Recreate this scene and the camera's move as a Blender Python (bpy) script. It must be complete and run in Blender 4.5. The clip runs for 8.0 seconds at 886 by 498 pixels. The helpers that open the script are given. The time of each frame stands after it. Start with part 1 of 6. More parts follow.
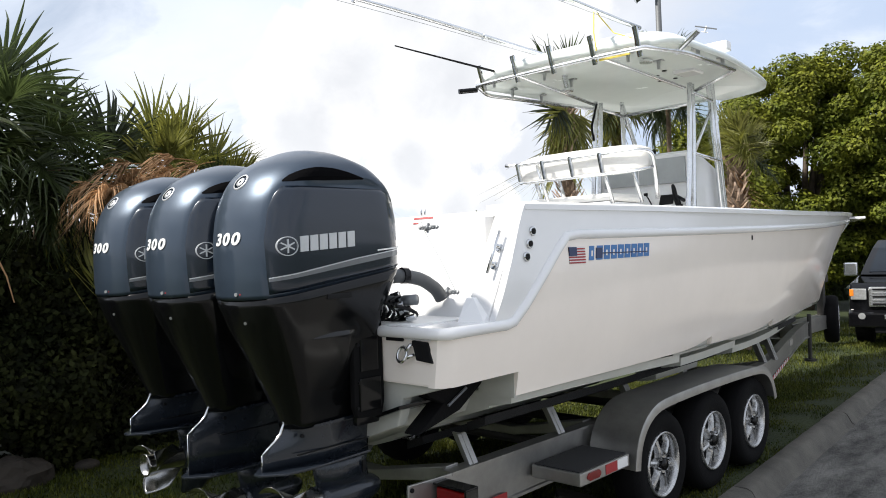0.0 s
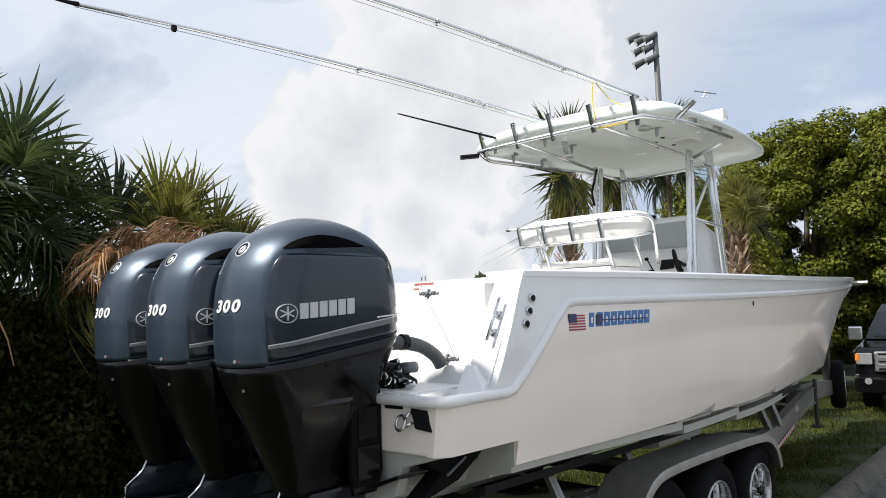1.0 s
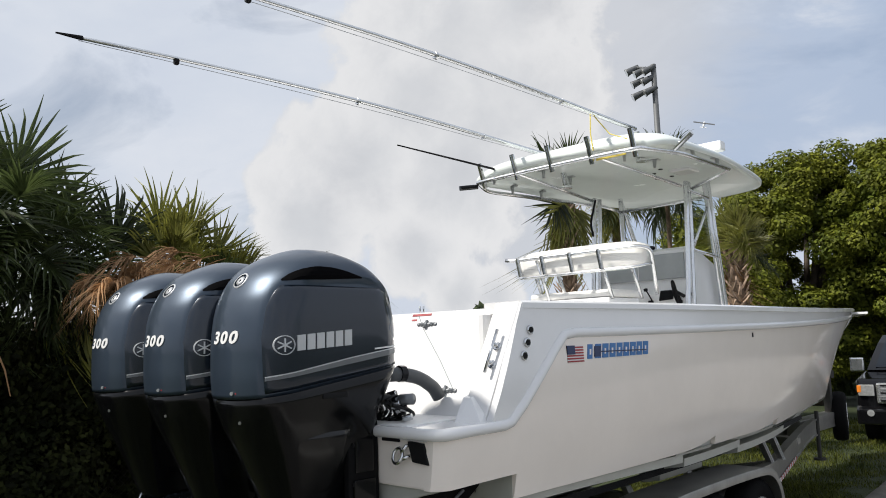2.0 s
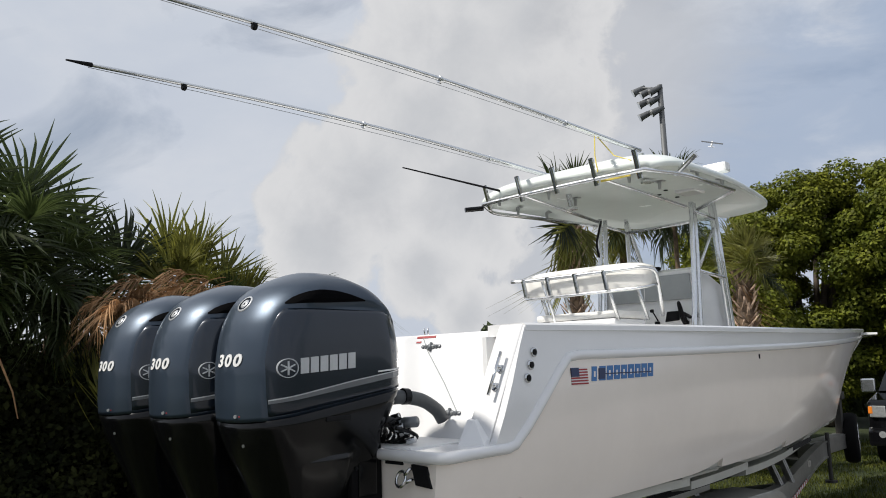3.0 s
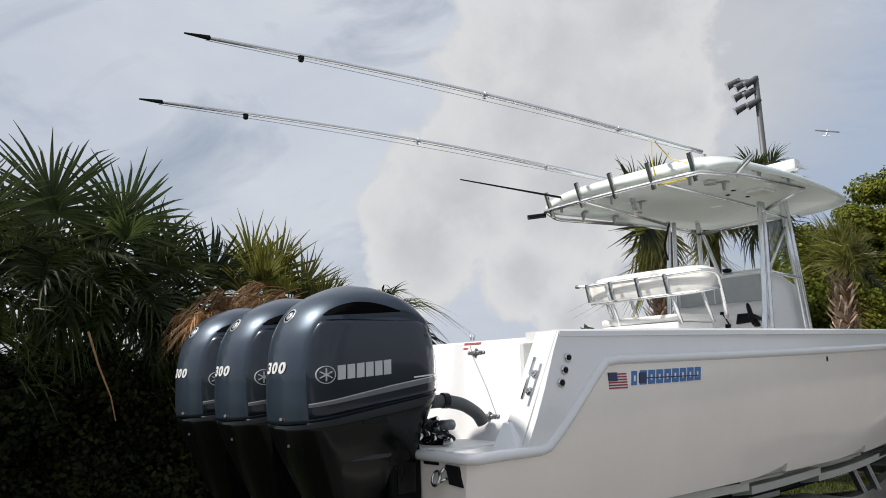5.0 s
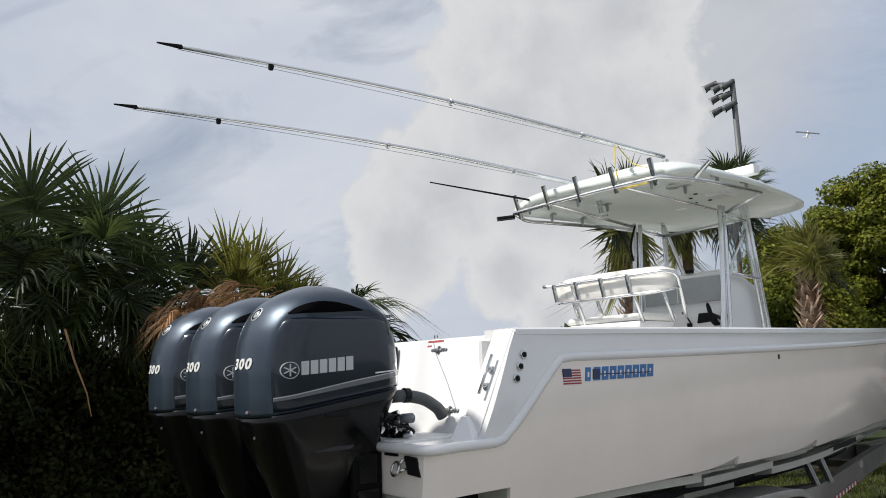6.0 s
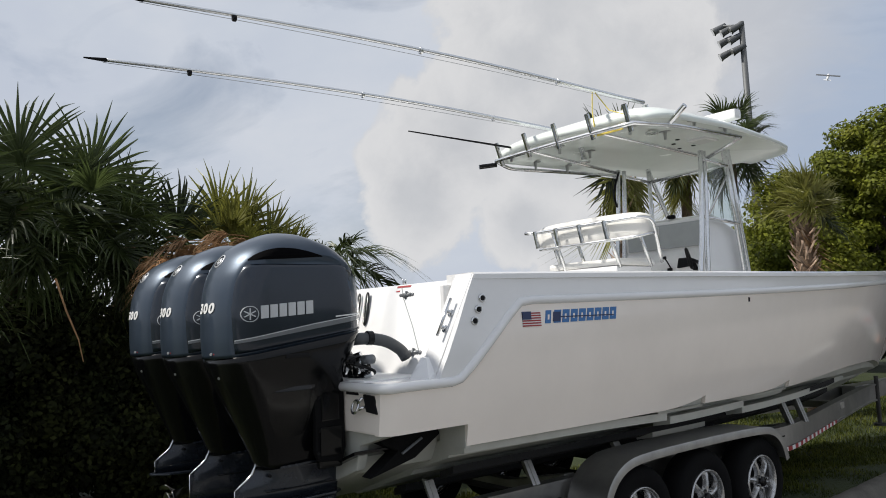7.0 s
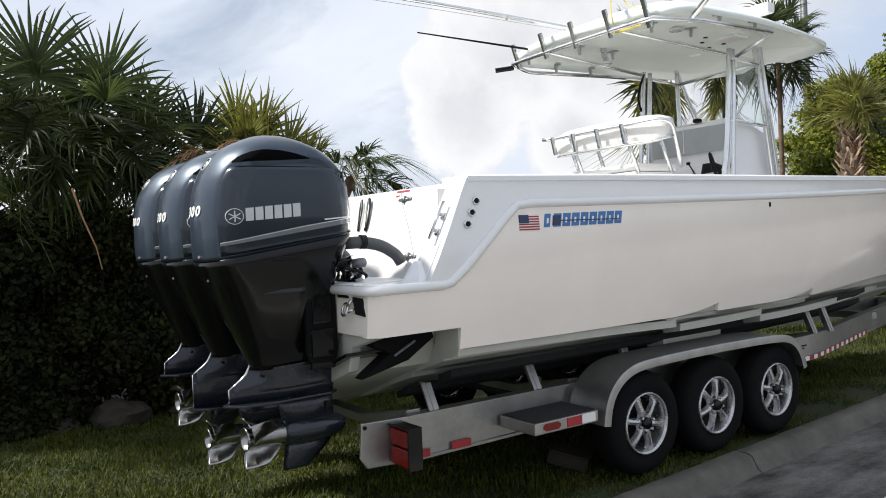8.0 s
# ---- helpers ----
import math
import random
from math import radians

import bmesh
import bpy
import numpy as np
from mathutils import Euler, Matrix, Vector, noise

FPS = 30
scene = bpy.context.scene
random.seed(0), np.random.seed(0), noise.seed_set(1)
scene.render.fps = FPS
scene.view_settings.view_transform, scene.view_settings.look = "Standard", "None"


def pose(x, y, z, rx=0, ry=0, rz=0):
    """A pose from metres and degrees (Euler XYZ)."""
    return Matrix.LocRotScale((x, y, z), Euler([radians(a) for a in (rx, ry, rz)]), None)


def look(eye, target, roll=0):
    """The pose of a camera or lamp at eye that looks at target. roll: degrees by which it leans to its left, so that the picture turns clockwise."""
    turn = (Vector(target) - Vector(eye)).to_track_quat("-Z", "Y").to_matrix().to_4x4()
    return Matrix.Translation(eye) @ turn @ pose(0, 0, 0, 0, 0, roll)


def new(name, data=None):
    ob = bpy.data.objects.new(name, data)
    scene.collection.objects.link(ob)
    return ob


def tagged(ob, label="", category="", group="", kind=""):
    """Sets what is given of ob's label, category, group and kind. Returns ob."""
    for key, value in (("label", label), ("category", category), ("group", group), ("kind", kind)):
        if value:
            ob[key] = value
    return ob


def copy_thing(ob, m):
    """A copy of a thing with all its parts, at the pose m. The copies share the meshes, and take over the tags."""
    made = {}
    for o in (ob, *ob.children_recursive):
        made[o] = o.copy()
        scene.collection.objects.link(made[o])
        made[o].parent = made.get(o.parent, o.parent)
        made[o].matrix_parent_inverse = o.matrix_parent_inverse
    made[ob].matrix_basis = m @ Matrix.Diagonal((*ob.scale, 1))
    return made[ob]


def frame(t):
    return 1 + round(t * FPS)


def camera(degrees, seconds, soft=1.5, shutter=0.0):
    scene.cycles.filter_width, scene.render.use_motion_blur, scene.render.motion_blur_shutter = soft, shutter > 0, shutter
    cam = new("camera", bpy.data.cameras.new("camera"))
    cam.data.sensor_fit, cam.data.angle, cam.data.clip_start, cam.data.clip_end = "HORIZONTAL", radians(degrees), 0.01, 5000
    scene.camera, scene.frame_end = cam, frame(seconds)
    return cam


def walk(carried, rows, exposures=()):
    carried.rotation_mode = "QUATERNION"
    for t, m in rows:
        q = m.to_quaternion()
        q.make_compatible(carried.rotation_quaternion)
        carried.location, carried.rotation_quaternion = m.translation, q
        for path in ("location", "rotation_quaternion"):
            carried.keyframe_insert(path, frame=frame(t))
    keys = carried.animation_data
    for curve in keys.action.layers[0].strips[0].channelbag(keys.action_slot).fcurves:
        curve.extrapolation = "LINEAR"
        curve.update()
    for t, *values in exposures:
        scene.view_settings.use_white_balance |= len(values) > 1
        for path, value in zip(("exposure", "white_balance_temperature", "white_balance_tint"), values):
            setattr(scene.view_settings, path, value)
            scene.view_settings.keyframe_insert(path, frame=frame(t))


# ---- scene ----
cam = camera(60.8, 8.0, soft=0.95)
PATH = [
    (0, (3.698, -2.502, 1.819), (2.330, -1.042, 1.833), -1.90),
    (0.5, (3.718, -2.506, 1.840), (2.353, -1.047, 1.939), -1.70),
    (1, (3.729, -2.507, 1.852), (2.364, -1.056, 2.025), -1.65),
    (1.5, (3.737, -2.507, 1.856), (2.374, -1.059, 2.073), -1.67),
    (3, (3.783, -2.506, 1.872), (2.414, -1.080, 2.175), -1.59),
    (3.5, (3.825, -2.482, 1.872), (2.403, -1.111, 2.184), -1.92),
    (4, (3.924, -2.432, 1.872), (2.436, -1.135, 2.193), -2.27),
    (5.5, (4.308, -2.389, 1.870), (2.757, -1.168, 2.189), -1.83),
    (6, (4.422, -2.416, 1.853), (2.901, -1.156, 2.169), -1.91),
    (6.5, (4.560, -2.345, 1.831), (3.033, -1.085, 2.111), -2.12),
    (7, (4.712, -2.238, 1.809), (3.151, -1.002, 1.994), -2.31),
    (7.5, (4.793, -2.128, 1.772), (3.187, -0.939, 1.845), -2.44),
    (8, (4.814, -1.926, 1.722), (3.167, -0.791, 1.691), -2.48),
]
LIGHT = [(0, .50), (.5, .36), (1, .22), (1.5, .12), (3, -.18), (4, -.20), (5.5, -.16), (6.5, -.17), (7, -.18), (7.5, -.02), (8, .33)]
walk(cam, [(t, look(eye, target, roll)) for t, eye, target, roll in PATH], LIGHT)

# ---- world and sun ----
SUN_FROM = Vector((-0.57, -0.78, 1.10)).normalized()
world = bpy.data.worlds.new("sky")
scene.world = world
world.use_nodes = True
wn, wl = world.node_tree.nodes, world.node_tree.links
wn.clear()


def wnode(kind):
    return wn.new(kind)


sky = wnode("ShaderNodeTexSky")
sky.sky_type = "NISHITA"
sky.sun_disc = False
sky.sun_elevation = math.asin(SUN_FROM.z)
sky.sun_rotation = math.atan2(SUN_FROM.x, SUN_FROM.y)
sky.air_density, sky.dust_density = 1.0, 1.5
gain = wnode("ShaderNodeVectorMath")
gain.operation = "SCALE"
gain.inputs["Scale"].default_value = 0.085
wl.new(sky.outputs["Color"], gain.inputs[0])
coord = wnode("ShaderNodeTexCoord")
squash = wnode("ShaderNodeMapping")
squash.inputs["Scale"].default_value = (1, 1, 2.2)
squash.inputs["Location"].default_value = (0.35, 0.1, 0.0)
wl.new(coord.outputs["Generated"], squash.inputs["Vector"])


def cloud_noise(scale, detail, rough, warp=0.0, flat=True):
    n = wnode("ShaderNodeTexNoise")
    n.inputs["Scale"].default_value = scale
    n.inputs["Detail"].default_value = detail
    n.inputs["Roughness"].default_value = rough
    n.inputs["Distortion"].default_value = warp
    wl.new(squash.outputs["Vector"] if flat else coord.outputs["Generated"], n.inputs["Vector"])
    return n


def ramp_of(tree, source, stops):
    r = tree.nodes.new("ShaderNodeValToRGB")
    while len(r.color_ramp.elements) < len(stops):
        r.color_ramp.elements.new(0.5)
    for e, (p, c) in zip(r.color_ramp.elements, stops):
        e.position, e.color = p, (*c, 1)
    tree.links.new(source, r.inputs["Fac"])
    return r


veil = cloud_noise(3.2, 9, 0.58, 0.5)
cover = ramp_of(world.node_tree, veil.outputs["Fac"], [(0.32, (0.42,) * 3), (0.50, (0.97,) * 3)])
tone = cloud_noise(2.1, 7, 0.55, 0.3)
shade = ramp_of(world.node_tree, tone.outputs["Fac"], [(0.33, (0.585, 0.64, 0.755)), (0.5, (0.66, 0.71, 0.80)), (0.66, (0.76, 0.79, 0.85))])


def wmath(op, a, b, c=None):
    n = wn.new("ShaderNodeMath")
    n.operation = op
    for k, v in enumerate((a, b, c)):
        if isinstance(v, (int, float)):
            n.inputs[k].default_value = v
        elif v is not None:
            wl.new(v, n.inputs[k])
    return n.outputs["Value"]


def heap_field(heaps):
    """Distance from a bank of cumulus heaps, in units of their radii."""
    field = None
    for direction, radius in heaps:
        d = wnode("ShaderNodeVectorMath")
        d.operation = "DISTANCE"
        d.inputs[1].default_value = Vector(direction).normalized()
        wl.new(coord.outputs["Generated"], d.inputs[0])
        f = wmath("DIVIDE", d.outputs["Value"], radius)
        field = f if field is None else wmath("SMOOTH_MIN", field, f, 0.25)
    return field


def wstep(value, lo, hi):
    m = wnode("ShaderNodeMapRange")
    m.interpolation_type = "SMOOTHSTEP"
    m.inputs["From Min"].default_value, m.inputs["From Max"].default_value = lo, hi
    wl.new(value, m.inputs["Value"])
    return m.outputs["Result"]


def wmix(a, b, fac):
    m = wn.new("ShaderNodeMix")
    m.data_type = "RGBA"
    wl.new(fac, m.inputs["Factor"])
    wl.new(a, m.inputs[6])
    wl.new(b, m.inputs[7])
    return m.outputs[2]


def wcolor(c):
    n = wn.new("ShaderNodeRGB")
    n.outputs[0].default_value = (*c, 1)
    return n.outputs[0]


colour = wmix(gain.outputs["Vector"], shade.outputs["Color"], cover.outputs["Color"])
GAP = [((-0.30, 0.90, 0.30), 0.13), ((-0.38, 0.89, 0.22), 0.11), ((-0.20, 0.93, 0.26), 0.13), ((-0.45, 0.87, 0.17), 0.08), ((-0.12, 0.95, 0.34), 0.14)]
gap_noise = cloud_noise(6.0, 9, 0.6, 0.4)
gap = wmath("MULTIPLY_ADD", wmath("SUBTRACT", gap_noise.outputs["Fac"], 0.5), -3.4, heap_field(GAP))
colour = wmix(colour, wcolor((0.31, 0.42, 0.61)), wmath("MULTIPLY", wstep(gap, 1.45, 0.35), 0.6))
HAZE = [((-0.52, 0.770, 0.373), 0.16), ((-0.486, 0.805, 0.330), 0.15), ((-0.56, 0.785, 0.25), 0.14), ((-0.455, 0.790, 0.430), 0.18), ((-0.62, 0.765, 0.15), 0.10)]
BANK = [((-0.786, 0.585, 0.165), 0.085), ((-0.730, 0.628, 0.240), 0.1), ((-0.669, 0.661, 0.315), 0.115), ((-0.609, 0.675, 0.390), 0.12), ((-0.538, 0.714, 0.440), 0.13),
        ((-0.582, 0.735, 0.320), 0.13), ((-0.642, 0.716, 0.220), 0.1), ((-0.672, 0.737, 0.066), 0.045), ((-0.630, 0.770, 0.060), 0.04), ((-0.703, 0.697, 0.120), 0.06)]
soft = wmath("MULTIPLY_ADD", wmath("SUBTRACT", gap_noise.outputs["Fac"], 0.5), -1.6, heap_field(HAZE))
colour = wmix(colour, wcolor((0.60, 0.62, 0.665)), wmath("MULTIPLY", wstep(soft, 1.35, 0.25), 0.85))
puff = cloud_noise(7.0, 12, 0.62, 0.3, False)
fine = cloud_noise(18.0, 8, 0.6, 0.4, False)
field = heap_field(BANK)
rim = wmath("MULTIPLY_ADD", wmath("SUBTRACT", puff.outputs["Fac"], 0.5), -1.7, field)
rim = wmath("MULTIPLY_ADD", wmath("SUBTRACT", fine.outputs["Fac"], 0.5), -0.7, rim)
mask = wstep(rim, 1.15, 0.86)
folds = cloud_noise(4.5, 6, 0.55, 0.3, False)
body_tone = ramp_of(world.node_tree, folds.outputs["Fac"], [(0.30, (0.57, 0.585, 0.62)), (0.50, (0.64, 0.655, 0.685)), (0.66, (0.75, 0.755, 0.77))])
colour = wmix(colour, body_tone.outputs["Color"], mask)
edge = wmath("MULTIPLY", mask, wstep(rim, 0.0, 1.0))
colour = wmix(colour, wcolor((0.82, 0.82, 0.83)), wmath("MULTIPLY", edge, 0.85))
back = wn.new("ShaderNodeBackground")
wl.new(colour, back.inputs["Color"])
back.inputs["Strength"].default_value = 1.0
wout = wn.new("ShaderNodeOutputWorld")
wl.new(back.outputs[0], wout.inputs[0])

sun = new("sun", bpy.data.lights.new("sun", "SUN"))
sun.data.energy, sun.data.angle, sun.data.color = 5.0, radians(4.0), (1.0, 0.95, 0.87)
sun.matrix_world = look((0, 0, 30), Vector((0, 0, 30)) - SUN_FROM)


# ---- materials ----
def material(name, base, rough=0.5, metal=0.0, vary=0.0, scale=6.0, bump=0.0, bump_scale=60.0, second=None, spec=0.5, coat=0.0, random_tint=0.0, trans=0.0, island=False, stretch=(1, 1, 1)):
    m = bpy.data.materials.new(name)
    m.use_nodes = True
    t = m.node_tree
    b = t.nodes["Principled BSDF"]
    b.inputs["Roughness"].default_value = rough
    b.inputs["Metallic"].default_value = metal
    b.inputs["Specular IOR Level"].default_value = spec
    b.inputs["Coat Weight"].default_value = coat
    b.inputs["Coat Roughness"].default_value = 0.06
    b.inputs["Base Color"].default_value = (*base, 1)
    tc = t.nodes.new("ShaderNodeTexCoord")
    mp = t.nodes.new("ShaderNodeMapping")
    mp.inputs["Scale"].default_value = stretch
    t.links.new(tc.outputs["Object"], mp.inputs["Vector"])
    src = None
    if vary or second:
        n = t.nodes.new("ShaderNodeTexNoise")
        n.inputs["Scale"].default_value = scale
        n.inputs["Detail"].default_value = 8
        n.inputs["Roughness"].default_value = 0.65
        t.links.new(mp.outputs["Vector"], n.inputs["Vector"])
        lo = tuple(max(0, c * (1 - vary)) for c in base)
        hi = second or tuple(min(1, c * (1 + vary)) for c in base)
        r = ramp_of(t, n.outputs["Fac"], [(0.32, lo), (0.68, hi)])
        src = r.outputs["Color"]
        t.links.new(src, b.inputs["Base Color"])
        mr = t.nodes.new("ShaderNodeMapRange")
        mr.inputs["To Min"].default_value = max(0.02, rough * 0.8)
        mr.inputs["To Max"].default_value = min(1, rough * 1.25)
        t.links.new(n.outputs["Fac"], mr.inputs["Value"])
        t.links.new(mr.outputs["Result"], b.inputs["Roughness"])
    if random_tint:
        g = t.nodes.new("ShaderNodeNewGeometry") if island else t.nodes.new("ShaderNodeObjectInfo")
        h = t.nodes.new("ShaderNodeHueSaturation")
        v = t.nodes.new("ShaderNodeMapRange")
        v.inputs["To Min"].default_value, v.inputs["To Max"].default_value = 1 - random_tint, 1 + random_tint
        t.links.new(g.outputs["Random Per Island" if island else "Random"], v.inputs["Value"])
        t.links.new(v.outputs["Result"], h.inputs["Value"])
        if src:
            t.links.new(src, h.inputs["Color"])
        else:
            h.inputs["Color"].default_value = (*base, 1)
        t.links.new(h.outputs["Color"], b.inputs["Base Color"])
        src = h.outputs["Color"]
    if bump:
        n = t.nodes.new("ShaderNodeTexNoise")
        n.inputs["Scale"].default_value = bump_scale
        n.inputs["Detail"].default_value = 5
        t.links.new(mp.outputs["Vector"], n.inputs["Vector"])
        k = t.nodes.new("ShaderNodeBump")
        k.inputs["Strength"].default_value = bump
        k.inputs["Distance"].default_value = 0.02
        t.links.new(n.outputs["Fac"], k.inputs["Height"])
        t.links.new(k.outputs["Normal"], b.inputs["Normal"])
    if trans:
        tr = t.nodes.new("ShaderNodeBsdfTranslucent")
        if src:
            t.links.new(src, tr.inputs["Color"])
        else:
            tr.inputs["Color"].default_value = (*base, 1)
        mx = t.nodes.new("ShaderNodeMixShader")
        mx.inputs["Fac"].default_value = trans
        t.links.new(b.outputs[0], mx.inputs[1])
        t.links.new(tr.outputs[0], mx.inputs[2])
        t.links.new(mx.outputs[0], t.nodes["Material Output"].inputs["Surface"])
    return m


GELCOAT = material("white_gelcoat", (0.80, 0.80, 0.80), 0.16, vary=0.02, scale=3, coat=0.4)
HULL = material("cream_gelcoat", (0.88, 0.81, 0.74), 0.16, vary=0.03, scale=1.5, coat=0.3)
# white gelcoat underneath; its shade and green bounce are put into this grey
SHADED_BOTTOM = material("shaded_bottom_gelcoat", (0.46, 0.465, 0.425), 0.35, vary=0.08, scale=4)
NONSKID = material("nonskid", (0.82, 0.82, 0.81), 0.6, bump=0.25, bump_scale=300)
TOPSKIN = material("hardtop_gelcoat", (0.77, 0.82, 0.785), 0.25, vary=0.03, scale=2, coat=0.2)
COWL = material("cowl_paint", (0.037, 0.055, 0.081), 0.36, metal=0.55, vary=0.06, scale=4, coat=0.45)
# nearly the cowl's own paint, darkened for the side turned from the sun
PANEL = material("darkened_cowl_paint", (0.009, 0.016, 0.028), 0.24, metal=0.35, vary=0.08, scale=4, coat=0.6)
COVER = material("moulded_cover", (0.0045, 0.0045, 0.0046), 0.17, vary=0.15, scale=5, spec=0.4)
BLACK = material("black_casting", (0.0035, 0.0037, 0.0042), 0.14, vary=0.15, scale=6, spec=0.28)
LOWER = material("lower_unit_paint", (0.017, 0.022, 0.031), 0.26, metal=0.3, vary=0.12, scale=6, coat=0.3)
RUBBER = material("rubber", (0.0055, 0.0055, 0.006), 0.85, vary=0.2, scale=9, bump=0.2, bump_scale=80, spec=0.12)
HOSE = material("hose_rubber", (0.07, 0.075, 0.08), 0.5, vary=0.15, scale=12)
SILVER = material("silver_print", (0.55, 0.56, 0.57), 0.35, metal=0.5, vary=0.05)
CHROME = material("stainless_steel", (0.62, 0.63, 0.64), 0.14, metal=1.0, vary=0.06, scale=20)
# stainless base dimmed in place of the dark grass that it mirrors
PROP = material("dimmed_stainless", (0.30, 0.30, 0.295), 0.24, metal=1.0, vary=0.25, scale=12)
FOOT = material("pipe_foot", (0.40, 0.41, 0.41), 0.35, metal=0.7, vary=0.1)
ALU = material("brushed_aluminium", (0.34, 0.335, 0.322), 0.38, metal=0.85, vary=0.18, scale=5, bump=0.08, bump_scale=90)
PIPE = material("anodised_pipe", (0.74, 0.75, 0.76), 0.24, metal=0.9, vary=0.05, scale=10)
BLUE = material("blue_print", (0.045, 0.17, 0.42), 0.35, vary=0.08, scale=30)
NAVY = material("navy_print", (0.02, 0.035, 0.10), 0.4, vary=0.1)
RED = material("red_print", (0.32, 0.02, 0.024), 0.4, vary=0.15)
WHITE = material("white_print", (0.75, 0.75, 0.74), 0.45, vary=0.03)
LENS = material("red_lens", (0.16, 0.004, 0.004), 0.25, vary=0.2, scale=20, coat=0.1, spec=0.3)
AMBER = material("amber_lens", (0.85, 0.25, 0.03), 0.15, vary=0.1, coat=0.5)
VINYL = material("white_vinyl", (0.78, 0.77, 0.74), 0.45, vary=0.04, scale=8, bump=0.05)
GREY = material("grey_dash", (0.34, 0.36, 0.365), 0.35, vary=0.06)
DARK = material("dark_recess", (0.006, 0.006, 0.007), 0.6, vary=0.1, spec=0.2)
VOID = material("intake_void", (0.002, 0.002, 0.0025), 0.85, vary=0.1, spec=0.05)
TRIM = material("grey_trim", (0.16, 0.17, 0.18), 0.4, metal=0.4, vary=0.1)
YELLOW = material("yellow_webbing", (0.72, 0.58, 0.12), 0.7, vary=0.15, scale=40)
RIM = material("cast_alloy", (0.45, 0.45, 0.45), 0.26, metal=0.85, vary=0.2, scale=15)
CARPET = material("bunk_carpet", (0.012, 0.012, 0.013), 0.95, vary=0.3, scale=60, bump=0.4, bump_scale=200)
CONCRETE = material("kerb_concrete", (0.10, 0.093, 0.080), 0.9, vary=0.4, scale=3.2, bump=0.35, bump_scale=60)
ASPHALT = material("asphalt", (0.235, 0.226, 0.21), 0.9, vary=0.25, scale=14.0, bump=1.0, bump_scale=90, stretch=(1.0, 0.5, 1.0))
GUTTER = material("stained_asphalt", (0.105, 0.102, 0.094), 0.9, vary=0.75, scale=6.0, bump=1.0, bump_scale=70, stretch=(1.0, 0.35, 1.0))
PAINTLINE = material("road_paint", (0.66, 0.66, 0.63), 0.8, vary=0.12, scale=12)
SOIL = material("lawn_soil", (0.014, 0.024, 0.005), 0.95, second=(0.032, 0.044, 0.010), scale=1.6, bump=0.8, bump_scale=30)
GRASS = material("grass_blade", (0.022, 0.040, 0.005), 0.6, trans=0.30, random_tint=0.6, island=True, second=(0.115, 0.122, 0.018), scale=1.3, spec=0.2)
FROND = material("palm_leaf", (0.052, 0.071, 0.022), 0.42, vary=0.4, scale=3, trans=0.35, random_tint=0.55, spec=0.45)
FROND_LIGHT = material("palm_leaf_yellowing", (0.185, 0.185, 0.038), 0.45, vary=0.35, scale=3, trans=0.3, random_tint=0.4)
FROND_DEAD = material("dead_palm_leaf", (0.31, 0.175, 0.08), 0.75, vary=0.35, scale=8, trans=0.2, random_tint=0.45)
TRUNK = material("palm_bark", (0.14, 0.095, 0.06), 0.95, vary=0.45, scale=9, bump=0.8, bump_scale=25)
BOOT = material("palm_boots", (0.46, 0.33, 0.24), 0.9, vary=0.5, scale=10, random_tint=0.5, island=True)
BARK = material("tree_bark", (0.09, 0.07, 0.052), 0.95, vary=0.35, scale=5, bump=0.7, bump_scale=20)
LEAF = material("broad_leaf", (0.046, 0.072, 0.007), 0.6, trans=0.30, random_tint=0.5, island=True, second=(0.20, 0.21, 0.022), scale=0.9, spec=0.2)
# leaf colour taken nearly to black: the hedge's deep shade is put in it
VINE = material("shaded_vine_leaf", (0.006, 0.010, 0.003), 0.7, trans=0.15, random_tint=0.7, island=True, second=(0.026, 0.029, 0.008), scale=2.2, spec=0.12)
FARWOOD = material("far_leaf", (0.04, 0.06, 0.02), 0.6, trans=0.15, random_tint=0.4, island=True, second=(0.07, 0.09, 0.025), scale=0.6)
GALV = material("galvanised_wire", (0.05, 0.048, 0.045), 0.6, metal=0.5, vary=0.25, scale=10)
STONE = material("field_stone", (0.030, 0.024, 0.018), 0.9, vary=0.4, scale=5, bump=0.6, bump_scale=15)
TRUCKBLACK = material("black_car_paint", (0.005, 0.005, 0.006), 0.12, vary=0.1, coat=0.3, spec=0.3)
GLASSDARK = material("dark_glass", (0.01, 0.014, 0.02), 0.05, vary=0.1, spec=0.4)
HEADLAMP = material("headlamp_glass", (0.55, 0.56, 0.56), 0.1, metal=0.5, vary=0.2, scale=30, coat=0.8)
CLEAR = bpy.data.materials.new("clear_acrylic")
CLEAR.use_nodes = True
ct = CLEAR.node_tree
see, gloss, blend = ct.nodes.new("ShaderNodeBsdfTransparent"), ct.nodes.new("ShaderNodeBsdfGlossy"), ct.nodes.new("ShaderNodeMixShader")
see.inputs["Color"].default_value = (0.90, 0.93, 0.91, 1)
gloss.inputs["Roughness"].default_value = 0.03
blend.inputs["Fac"].default_value = 0.07
ct.links.new(see.outputs[0], blend.inputs[1])
ct.links.new(gloss.outputs[0], blend.inputs[2])
ct.links.new(blend.outputs[0], ct.nodes["Material Output"].inputs["Surface"])
POLE = material("grey_pole", (0.13, 0.135, 0.14), 0.55, metal=0.4, vary=0.15)


